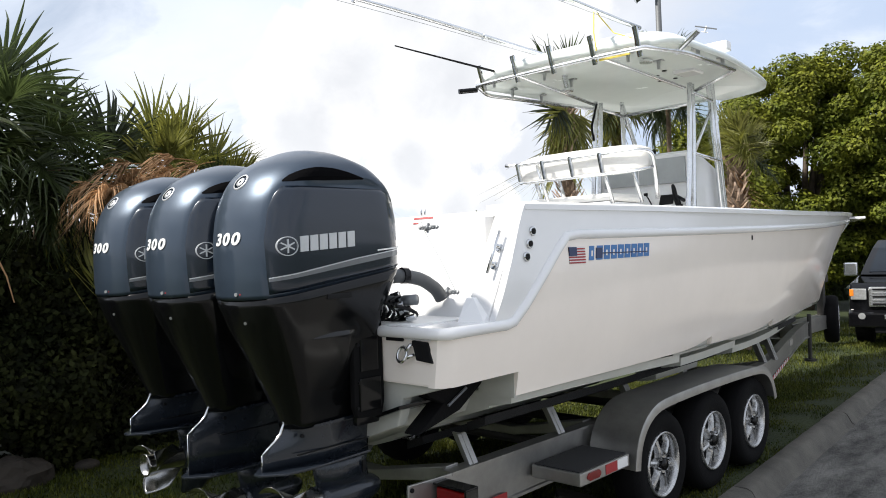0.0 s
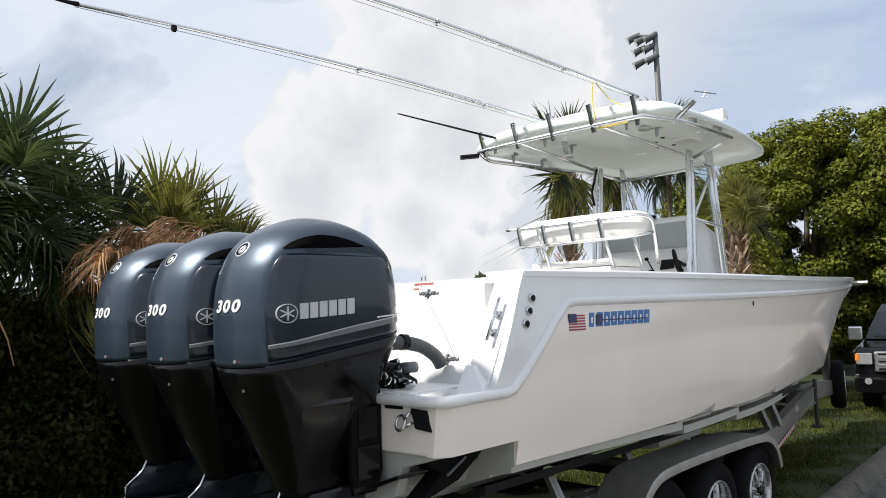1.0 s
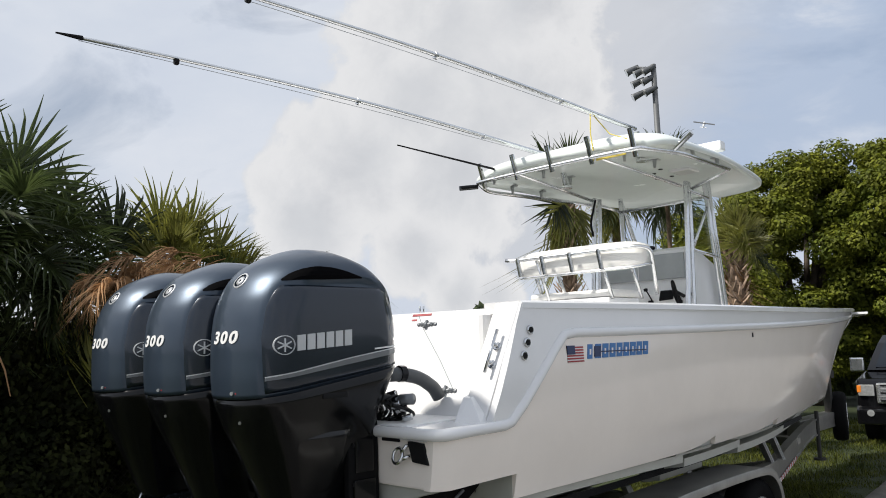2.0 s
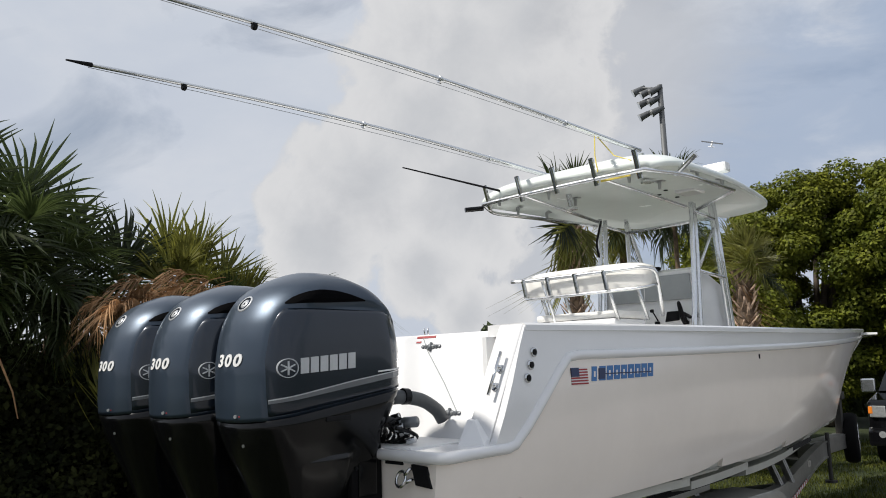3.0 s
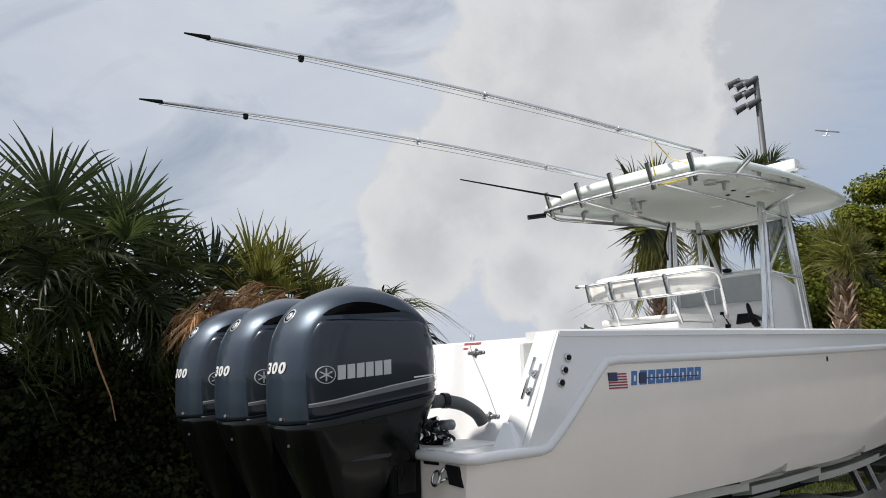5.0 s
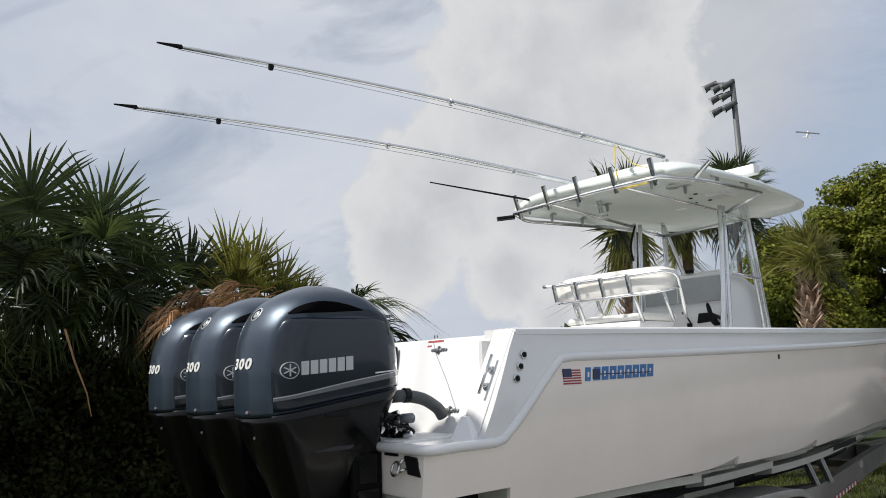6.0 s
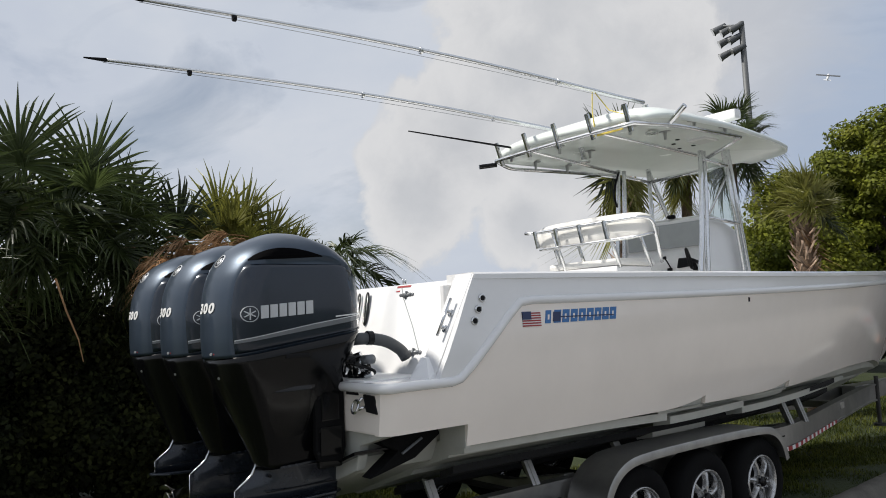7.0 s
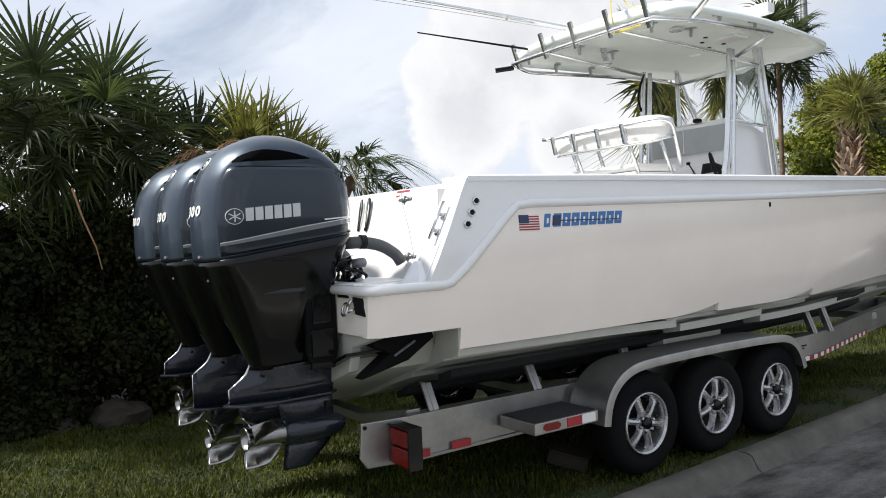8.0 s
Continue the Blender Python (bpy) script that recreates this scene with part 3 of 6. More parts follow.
def plate_on_side(name, y0, y1, z0, z1, mat, off=0.003, parent=None, slant=0.0, label=""):
    n = max(2, int((y1 - y0) / 0.05))
    v, f = [], []
    for i in range(n + 1):
        y = y0 + (y1 - y0) * i / n
        for z, sh in ((z0, 0), (z1, slant)):
            for d in (off, -0.01):
                v.append((side_x(y, z) + d, y + sh, z))
    for i in range(n):
        a = 4 * i
        f += [(a, a + 4, a + 6, a + 2), (a, a + 1, a + 5, a + 4), (a + 2, a + 6, a + 7, a + 3)]
    f += [(0, 2, 3, 1), (4 * n, 4 * n + 1, 4 * n + 3, 4 * n + 2)]
    return part(name, (v, f), mat, parent or boat, label)


# flag and name as plain shapes
flag = plate_on_side("flag_decal", 1.027, 1.180, 1.742, 1.834, WHITE, 0.003, label="small striped flag sticker")
for i in range(6):
    plate_on_side("stripe", 1.027, 1.180, 1.743 + i * 0.0155, 1.743 + i * 0.0155 + 0.008, RED, 0.005, flag)
plate_on_side("canton", 1.027, 1.098, 1.786, 1.835, NAVY, 0.007, flag)
logo = plate_on_side("name_decal", 1.215, 1.262, 1.757, 1.839, BLUE, 0.004, slant=0.016, label="blue maker's name as plain blocks")
for i in range(1, 9):
    y = 1.215 + i * 0.0755
    plate_on_side("block", y, y + 0.060, 1.757 + 0.0011 * i, 1.839 + 0.0011 * i, BLUE, 0.004, logo, slant=0.016)
for i in range(9):
    y = 1.215 + i * 0.0755
    plate_on_side("counter", y + 0.022, y + 0.036, 1.780 + 0.0011 * i, 1.812 + 0.0011 * i, HULL, 0.0055, logo, slant=0.006)
plate_on_side("streak", 1.29, 1.86, 1.792, 1.799, NAVY, 0.007, logo, slant=0.0)
plate_on_side("emblem", 1.285, 1.345, 1.767, 1.828, NAVY, 0.0065, logo, slant=0.01)

# overflow drains, plate, tow eye, cleats
for y, z in ((0.722, 1.925), (0.683, 1.859), (0.645, 1.792)):
    ring = part("drain_fitting", disc((side_x(y, z) + 0.004, y, z), (1, 0, 0), 0.026, 0.016, 20, 0.005), CHROME, boat, "round chrome drain fitting")
    part("bore", disc((side_x(y, z) + 0.013, y, z), (1, 0, 0), 0.016, 0.004, 16), DARK, ring)
part("vent_plate", prism([(1.138, 1.417), (1.237, 1.412), (1.272, 1.316), (1.166, 1.324)], "y", -0.010, 0.012, 0.004), DARK, boat, "black square plate on the transom")
part("slot", box(0.955, 1.075, -0.006, 0.012, 1.408, 1.424, 0.003), DARK, boat)
eye_pts = [(1.095 + 0.030 * math.cos(a), -0.032 + 0.012 * math.sin(a), 1.350 + 0.034 * math.sin(a)) for a in [k * math.pi / 8 for k in range(16)]]
part("tow_eye", joined(tube(eye_pts, 0.008, 8, closed=True), tube([(1.118, -0.03, 1.365), (1.135, -0.015, 1.395), (1.14, 0.008, 1.40)], 0.009, 8), tube([(1.118, -0.03, 1.335), (1.138, -0.015, 1.345), (1.145, 0.008, 1.35)], 0.009, 8)), CHROME, boat, "stainless tow eye on the transom", smooth=True)


def hinge(x, z, w=0.15):
    """A stainless strap hinge lying on the sloping bulkhead."""
    y = bulk_y(z)
    lobes = [disc((x + d * w, y - 0.004, z), (0, 1, -0.52), 0.016 - 0.010 * abs(d), 0.012, 14, 0.003) for d in (-0.46, -0.28, -0.12, 0.12, 0.28, 0.46)]
    return joined(disc((x, y - 0.012, z), (0, 0.46, 0.88), 0.010, 0.05, 10), tube([(x - 0.4 * w, y - 0.004, z), (x + 0.4 * w, y - 0.004, z)], 0.009, 8), *lobes)


for x, z in ((0.575, 1.982), (0.895, 1.614)):
    part("hinge", hinge(x, z), TRIM, boat, "stainless door hinge", smooth=True)
for x0, x1, z0, z1 in ((0.425, 0.585, 2.034, 2.047), (0.432, 0.475, 2.006, 2.016)):
    part("warning_label", prism([(bulk_y(z0) - 0.003, z0), (bulk_y(z1) - 0.003, z1), (bulk_y(z1) + 0.01, z1), (bulk_y(z0) + 0.01, z0)], "x", x0, x1), RED, boat, "red and white warning label")
part("latch", joined(tube([(0.475, 0.76, 2.05), (0.475, 0.755, 2.095)], 0.005, 8), tube([(0.505, 0.76, 2.05), (0.505, 0.755, 2.095)], 0.005, 8)), CHROME, boat, "small chrome latch pins", smooth=True)


def quarter_y(z):
    return 0.362 + 0.525 * (z - 1.475)


grip = [(1.24, quarter_y(1.715) - 0.045, 1.715), (1.24, quarter_y(1.93) - 0.045, 1.93)]
lugs = []
for z in (1.772, 1.862):
    lugs += [tube([(1.24, quarter_y(z) - 0.045, z - 0.005), (1.24, quarter_y(z) + 0.004, z - 0.022)], 0.012, 10), disc((1.24, quarter_y(z - 0.02) - 0.004, z - 0.02), (0, 0.88, -0.46), 0.024, 0.012, 14, 0.003)]
part("grab_handle", joined(tube(grip, 0.009, 10), *lugs), CHROME, boat, "long stainless grab handle on the sloping quarter", smooth=True)
for x, w in ((0.155, 0.011), (0.045, 0.007)):
    loop = [(x + 0.014 * math.cos(a) - 0.05 * math.sin(a), bulk_y(1.91) - 0.022 + 0.05 * math.sin(a), 1.905 + 0.11 * math.sin(a)) for a in [k * math.pi / 10 for k in range(20)]]
    part("rubber_strap", tube(loop, w, 7, closed=True), BLACK, boat, "black rubber strap on the bulkhead", smooth=True)
part("side_light", plate_on_side("mark", 3.58, 3.60, 1.852, 1.888, DARK, 0.004).data.copy(), DARK, boat)


# ---- hardtop and its pipework ----
hardtop = thing("hardtop", "white fibreglass hardtop on a pipe frame", "boat top")
AFT, FORE = 2.96, 5.80


def top_half(y):
    return smooth_interp(y, [(AFT, 0.90), (3.04, 0.99), (3.22, 1.05), (4.0, 1.05), (4.8, 0.985), (5.2, 0.93), (5.4, 0.89), (5.54, 0.83), (5.65, 0.72), (5.74, 0.50), (FORE, 0.26)])


def top_crown(y):
    return smooth_interp(y, [(AFT, 3.54), (3.04, 3.575), (3.2, 3.60), (3.7, 3.61), (4.2, 3.60), (5.0, 3.555), (5.5, 3.515), (5.7, 3.485), (FORE, 3.465)])


def rim_z(y):
    """Height of the hardtop's lower rim."""
    return smooth_interp(y, [(AFT, 3.405), (3.2, 3.42), (4.2, 3.44), (5.0, 3.44), (FORE, 3.425)])


def under_z(x, y):
    """Height of the underside, let in above the rim."""
    u = min(1, abs(x) / top_half(y))
    t = max(0.0, min(1.0, (1 - u) / 0.10)) * max(0.0, min(1.0, (y - AFT) / 0.12)) * max(0.0, min(1.0, (FORE - y) / 0.2))
    return rim_z(y) + 0.045 * t * t * (3 - 2 * t) + 0.05 * (1 - u ** 2.2)


rings = []
for y in [AFT, 2.99, 3.03, 3.06, 3.1, 3.15, 3.2, 3.4, 3.7, 4.0, 4.3, 4.6, 4.9, 5.1, 5.2, 5.3, 5.4, 5.48, 5.54, 5.6, 5.65, 5.69, 5.72, 5.75, 5.78, FORE]:
    hb, zc, zr = top_half(y), top_crown(y), rim_z(y)
    us = [math.sin(math.pi / 2 * (-1 + 2 * k / 28)) for k in range(29)]
    edge = zr + 0.035
    ring = [(hb * u, y, edge + (zc - edge) * (1 - abs(u) ** 5) ** 0.7) for u in us]
    ring += [(hb * u * 0.992, y, under_z(hb * u, y)) for u in us[::-1]]
    rings.append(ring)
part("shell", loft(rings), TOPSKIN, hardtop, "white moulded hardtop shell", smooth=True)


aft_pts = []
for k in range(13):
    x = -0.86 + 1.72 * k / 12
    aft_pts.append((x, 2.925 - 0.02 * (abs(x) / 0.86) ** 2, 3.385 + 0.015 * (1 - (x / 0.86) ** 2)))
path = bend([(-0.98, 4.35, under_z(-0.98, 4.35) - 0.06), (-1.03, 3.25, 3.37)] + aft_pts[:1], 0.12) + aft_pts + bend([aft_pts[-1], (1.03, 3.25, 3.37), (0.98, 4.35, under_z(0.98, 4.35) - 0.06)], 0.12)[1:]
part("grab_rail", tube(path, 0.019, 10), PIPE, hardtop, "bright pipe rail under the hardtop", smooth=True)
for s in (1, -1):
    part("beam", tube(bend([(s * 0.98, 4.35, under_z(0.98, 4.35) - 0.06), (s * 0.55, 4.45, 3.30)], 0.1), 0.019, 10), PIPE, hardtop, smooth=True)
    part("beam", tube([(s * 0.42, 2.96, 3.41), (s * 0.50, 4.35, 3.33)], 0.017, 10), PIPE, hardtop, smooth=True)
    for x, y in ((0.98, 3.6), (0.98, 4.1), (0.44, 3.4), (0.47, 3.9), (0.75, 3.02)):
        zt = under_z(s * x, y)
        part("stand_off", joined(tube([(s * x, y, zt - 0.085), (s * x, y, zt - 0.03), (s * x, y, zt + 0.003)], 0.013, 10, r_end=0.022), box(s * x - 0.05, s * x + 0.05, y - 0.03, y + 0.03, zt - 0.012, zt + 0.004, 0.005)), FOOT, hardtop)
for x in (-0.80, -0.41, -0.02, 0.39, 0.80):
    z = 3.385 + 0.02 * (1 - (x / 0.8) ** 2)
    rod = part("rod_holder", tube([(x, 2.945, z - 0.055), (x, 2.865, z + 0.165)], 0.023, 12), CHROME, hardtop, "polished rod holder tube")
    part("bore", disc((x, 2.864, z + 0.167), (0, -0.08, 0.195), 0.019, 0.004, 12), DARK, rod)
for s in (1, -1):
    part("rod_holder", tube([(s * 0.97, 3.21, 3.37), (s * 1.17, 3.19, 3.50)] if s > 0 else [(-0.90, 2.95, 3.36), (-1.0, 2.80, 3.34)], 0.024, 12), CHROME if s > 0 else BLACK, hardtop, "angled rod holder tube")
LEGS = {1: ([(0.56, 4.33, 3.36), (0.57, 4.28, 2.9), (0.58, 4.22, 2.45), (0.60, 4.12, 2.15), (0.60, 4.12, 1.32)],
            [(0.55, 4.40, 3.36), (0.57, 4.36, 2.9), (0.58, 4.30, 2.4), (0.60, 4.22, 1.32)],
            [(0.57, 4.80, 3.42), (0.57, 4.95, 2.65), (0.56, 5.06, 2.15), (0.56, 5.14, 1.32)],
            [(0.57, 4.72, 3.42), (0.57, 4.87, 2.65), (0.56, 4.98, 2.15), (0.56, 5.05, 1.32)]),
        -1: ([(-0.50, 4.39, 3.36), (-0.50, 4.35, 2.9), (-0.51, 4.31, 2.45), (-0.53, 4.24, 1.32)],
             [(-0.50, 4.49, 3.36), (-0.50, 4.46, 2.9), (-0.51, 4.42, 2.4), (-0.53, 4.35, 1.32)],
             [(-0.50, 4.92, 3.42), (-0.50, 5.14, 3.06), (-0.50, 5.33, 2.75), (-0.50, 5.42, 1.32)],
             [(-0.50, 4.93, 3.42), (-0.50, 4.95, 2.75), (-0.50, 5.00, 1.32)])}
for s in (1, -1):
    for pts in LEGS[s]:
        part("leg", tube(bend(pts, 0.15), 0.024, 10), PIPE, hardtop, "bright aluminium pipe leg", smooth=True)
part("brace", tube([(0.57, 4.30, 2.70), (0.58, 4.90, 2.66)], 0.018, 8), PIPE, hardtop, smooth=True)
part("brace", tube([(0.56, 4.36, 3.28), (0.60, 4.72, 3.24)], 0.018, 8), PIPE, hardtop, smooth=True)
part("brace", tube([(0.57, 4.80, 3.2), (0.57, 4.38, 2.72)], 0.014, 8), PIPE, hardtop, smooth=True)
part("brace", tube([(-0.50, 4.47, 3.30), (-0.50, 4.93, 3.27)], 0.018, 8), PIPE, hardtop, smooth=True)
pane = part("windscreen", prism([(4.44, 2.72), (4.86, 2.69), (4.74, 3.30), (4.46, 3.32)], "x", 0.553, 0.559), CLEAR, hardtop, "clear acrylic side screen")
pane.visible_shadow = False
part("brace", tube([(-0.50, 4.93, 3.27), (0.56, 4.76, 3.26)], 0.018, 8), PIPE, hardtop, smooth=True)
for x, y in ((0.15, 4.5), (0.30, 4.35), (0.22, 4.75), (0.05, 4.75)):
    part("down_light", disc((x, y, under_z(x, y) - 0.001), (0, 0, 1), 0.022, 0.012, 12), DARK, hardtop)
part("cable", tube(bend([(-0.47, 4.36, 3.33), (-0.45, 4.27, 3.20), (-0.48, 4.26, 3.08), (-0.50, 4.33, 2.95)], 0.05), 0.012, 6), DARK, hardtop, smooth=True)
part("webbing", joined(box(0.42, 0.70, 2.955, 2.97, 3.37, 3.40, 0.003), tube([(0.36, 3.0, 3.82), (0.37, 2.97, 3.62), (0.40, 2.95, 3.46)], 0.005, 6), tube([(0.36, 3.0, 3.82), (0.55, 2.98, 3.58), (0.72, 2.96, 3.50)], 0.005, 6)), YELLOW, hardtop, "yellow webbing strap")
part("side_plate", box(-0.70, -0.56, 2.962, 2.975, 3.40, 3.425, 0.003), GREY, hardtop)

radar = thing("radar_scanner", "white open-array radar on the hardtop", "radar")
part("scanner", box(0.10, 0.86, 4.50, 4.62, 3.645, 3.745, 0.025), GELCOAT, radar)
part("pedestal", prism([(0.34, 4.44), (0.56, 4.44), (0.56, 4.68), (0.34, 4.68)], "z", 3.50, 3.65, 0.02), GELCOAT, radar)

for s, x0, x1, z0, z1 in ((1, 0.415, 0.33, 3.787, 3.726), (-1, -0.424, -0.454, 3.670, 3.599)):
    rig = thing("outrigger", "long folded outrigger pole with rigging line", "outrigger", "outriggers")
    base = Vector((x0 + (x0 - x1) * 0.13, 3.65, z0 - 0.03))
    pts = []
    for k in range(17):
        t = k / 16
        y = 3.65 - 4.60 * t
        u = (3.1 - y) / 4.2
        pts.append((x0 + (x1 - x0) * u, y, z0 + (z1 - z0) * u + 0.05 * math.sin(math.pi * max(-0.1, u))))
    part("pole", tube(pts, 0.021, 10, r_end=0.011), PIPE, rig, smooth=True)
    e = Vector(pts[-1])
    d = (e - Vector(pts[-2])).normalized()
    part("tip", tube([e - d * 0.02, e + d * 0.12], 0.015, 8, r_end=0.005), DARK, rig, "black pole tip")
    for f in (0.30, 0.62, 0.90):
        p = Vector(pts[int(f * 16)])
        part("ring", disc(p - Vector((0, 0, 0.020 if f > 0.8 else 0.006)), d, 0.022 if f > 0.8 else 0.026, 0.024, 10, 0.004), DARK if f > 0.8 else PIPE, rig)
    part("line", tube([Vector(p) + Vector((0.0, 0, -0.018 - 0.030 * math.sin(math.pi * i / 16))) for i, p in enumerate(pts)], 0.0022, 5), FOOT, rig)
    part("base_mount", joined(tube([base + Vector((0, 0.02, 0.0)), base + Vector((0, 0.1, -0.25))], 0.03, 10), disc(base + Vector((0, 0.1, -0.26)), (0, 0, 1), 0.06, 0.02)), PIPE, rig)
aerial = thing("aerial", "thin dark whip aerial folded aft", "aerial")
part("whip", tube([(-0.70, 3.05, 3.50), (-0.694, 1.70, 3.51)], 0.012, 8, r_end=0.006), DARK, aerial)
part("base_mount", disc((-0.70, 3.07, 3.47), (0, 0, 1), 0.03, 0.06, 12), CHROME, aerial)

# ---- console and leaning post ----
console = thing("console", "white steering console with grey dash panels", "console")
cprof = [(4.36, 1.32), (4.36, 2.30), (4.44, 2.42), (4.42, 2.72), (4.52, 2.76), (5.00, 2.60), (5.12, 2.10), (5.15, 1.32)]
part("body", prism(cprof, "x", -0.50, 0.50, 0.02), GELCOAT, console)
dash = part("dash_panel", prism([(-0.44, 2.44), (0.45, 2.44), (0.45, 2.69), (-0.44, 2.69)], "y", 4.405, 4.44, 0.006), GREY, console, "grey instrument panel")
part("seam", box(-0.045, -0.038, 4.400, 4.41, 2.45, 2.68), WHITE, dash)
part("steering_wheel", joined(tube([(0.455 + 0.012 * math.cos(a), 4.17 - 0.04 * math.sin(a), 2.30 + 0.095 * math.sin(a)) for a in [k * math.pi / 10 for k in range(20)]], 0.012, 8, closed=True), tube([(0.455, 4.17, 2.30), (0.45, 4.36, 2.26)], 0.018, 8)), DARK, console, "dark steering wheel", smooth=True)
part("plotter", joined(prism([(0.20, 2.225), (0.345, 2.235), (0.36, 2.325), (0.225, 2.325)], "y", 4.33, 4.356, 0.008), prism([(0.215, 2.235), (0.33, 2.243), (0.34, 2.30), (0.235, 2.30)], "y", 4.326, 4.331)), DARK, console, "black chart plotter")
part("lever", joined(tube([(0.125, 4.34, 2.235), (0.10, 4.32, 2.30), (0.088, 4.30, 2.335)], 0.007, 8), disc((0.086, 4.298, 2.34), (0, -0.3, 1), 0.020, 0.028, 12, 0.006), box(0.09, 0.135, 4.325, 4.358, 2.195, 2.235, 0.006)), DARK, console, "black control lever", smooth=True)
part("throttle", joined(box(0.385, 0.44, 4.325, 4.358, 2.19, 2.225, 0.008), tube([(0.41, 4.33, 2.22), (0.405, 4.29, 2.29)], 0.014, 8), tube([(0.43, 4.33, 2.22), (0.43, 4.30, 2.27)], 0.009, 8)), DARK, console, "black throttle levers")
part("compass", disc((0.06, 4.50, 2.775), (0, 0, 1), 0.045, 0.035, 16, 0.012), DARK, console, "black compass")

post = thing("leaning_post", "white leaning post seat with a padded backrest", "boat seat")
part("base", box(-0.60, 0.26, 3.32, 3.86, 1.32, 2.24, 0.03), GELCOAT, post)
part("cushion", box(-0.62, 0.28, 3.34, 3.88, 2.24, 2.31, 0.03), VINYL, post, "white vinyl cushion")


rings = []
for k in range(15):
    u = -1 + 2 * k / 14
    x, y = -0.05 + 0.68 * u, 3.36 - 0.06 * (1 - u * u)
    sh = 0.125 * (1 - abs(u) ** 8 * 0.35)
    prof = []
    for q in range(12):
        a = q * 2 * math.pi / 12
        ca, sa = math.cos(a), math.sin(a)
        prof.append((x, y + 0.055 * math.copysign(abs(ca) ** 0.6, ca), 2.585 + sh * math.copysign(abs(sa) ** 0.5, sa)))
    rings.append(prof)
part("backrest", loft(rings), VINYL, post, "white padded backrest", smooth=True)
rail = [(0.62, 3.50, 2.24), (0.66, 3.40, 2.45), (0.68, 3.32, 2.62), (0.60, 3.24, 2.645), (-0.02, 3.20, 2.635), (-0.68, 3.21, 2.635), (-0.78, 3.19, 2.645)]
part("back_rail", tube(bend(rail, 0.09), 0.018, 10), PIPE, post, "bright rail round the backrest", smooth=True)
part("back_rail", tube(bend([(0.66, 3.36, 2.50), (0.58, 3.23, 2.47), (-0.02, 3.19, 2.46), (-0.62, 3.23, 2.46), (-0.72, 3.34, 2.48)], 0.08), 0.014, 10), PIPE, post, smooth=True)
for x in (-0.62, -0.34, -0.04, 0.26):
    rod = part("rod_holder", tube([(x + 0.015, 3.19, 2.475), (x, 3.165, 2.64)], 0.021, 12), CHROME, post, "polished rod holder tube")
    part("bore", disc((x, 3.164, 2.642), (0, -0.03, 0.26), 0.017, 0.004, 12), DARK, rod)
for x, y in ((-0.45, 3.30), (0.22, 3.30), (-0.60, 3.42), (0.34, 3.60), (-0.52, 3.70)):
    part("leg", tube([(x, y - 0.06, 2.62), (x + 0.05, y + 0.06, 2.22)], 0.017, 8), PIPE, post, smooth=True)


# ---- outboard motors ----
LEVELS = [  # height, rear y, fore y, half width
    (1.64, -0.716, 0.150, 0.288), (1.75, -0.722, 0.158, 0.298), (1.86, -0.722, 0.156, 0.303), (1.98, -0.712, 0.142, 0.304), (2.07, -0.692, 0.120, 0.303), (2.15, -0.654, 0.080, 0.300),
    (2.20, -0.618, 0.030, 0.292), (2.245, -0.570, -0.030, 0.272), (2.28, -0.512, -0.105, 0.236), (2.305, -0.455, -0.165, 0.188), (2.325, -0.40, -0.22, 0.120), (2.336, -0.35, -0.27, 0.03)]
COLUMNS = [[(l[0], l[i]) for l in LEVELS] for i in (1, 2, 3)]
PANEL_AFT = [(1.6, -0.655), (1.74, -0.670), (1.90, -0.676), (2.025, -0.657), (2.08, -0.637), (2.12, -0.612), (2.15, -0.585), (2.165, -0.53), (2.20, -0.42)]
PANEL_TOP = [(-0.60, 2.156), (-0.39, 2.165), (-0.17, 2.180), (-0.05, 2.158), (0.05, 2.10), (0.12, 2.0)]


def cowl_level(z):
    return [smooth_interp(z, c) for c in COLUMNS]


def panel_depth(y, z):
    """How far the cowl's side is let in: nought on the arch, full on the side panel."""
    d = min(0.9 * (y - interp(z, PANEL_AFT)), interp(y, PANEL_TOP) + 0.012 - z)
    t = max(0.0, min(1.0, d / 0.024))
    return 0.015 * t * t * (3 - 2 * t)


def plan_half(y, yr, yf, w):
    """Half width of the cowl's plan: a broad rounded stern, flat sides, a rounded front."""
    u = max(0.0, min(1.0, (y - yr) / (0.66 * w + 0.002)))
    v = max(0.0, min(1.0, (yf - y) / (0.60 * w + 0.002)))
    stern = max(0.0, 1 - (1 - u) ** 2.05) ** (1 / 2.05)
    front = max(0.0, 1 - (1 - v) ** 2.4) ** (1 / 2.4)
    return w * stern * front


def cowl_x(y, z):
    yr, yf, w = cowl_level(z)
    half = plan_half(y, yr, yf, w)
    return half - min(half * 0.5, panel_depth(y, z))


def plan_ring(yr, yf, w, z, n=48):
    half = []
    for k in range(n // 2 + 1):
        y = (yr + yf) / 2 - (yf - yr) / 2 * math.cos(math.pi * k / (n // 2))
        half.append((plan_half(y, yr, yf, w), y))
    half[0], half[-1] = (0.0, yr), (0.0, yf)
    return [(x, y, z) for x, y in half] + [(-x, y, z) for x, y in half[-2:0:-1]]


def super_ring(yr, yf, w, z, n=40, p=2.5, tilt=0.0):
    ring = []
    for k in range(n):
        a = 2 * math.pi * k / n
        c, s = math.cos(a), math.sin(a)
        y = (yr + yf) / 2 + (yf - yr) / 2 * math.copysign(abs(c) ** (2 / p), c)
        ring.append((w * math.copysign(abs(s) ** (2 / p), s), y, z + tilt * (y + 0.36)))
    return ring


def on_cowl(y, z, s, off):
    return (s * (cowl_x(y, z) + off), y, z)


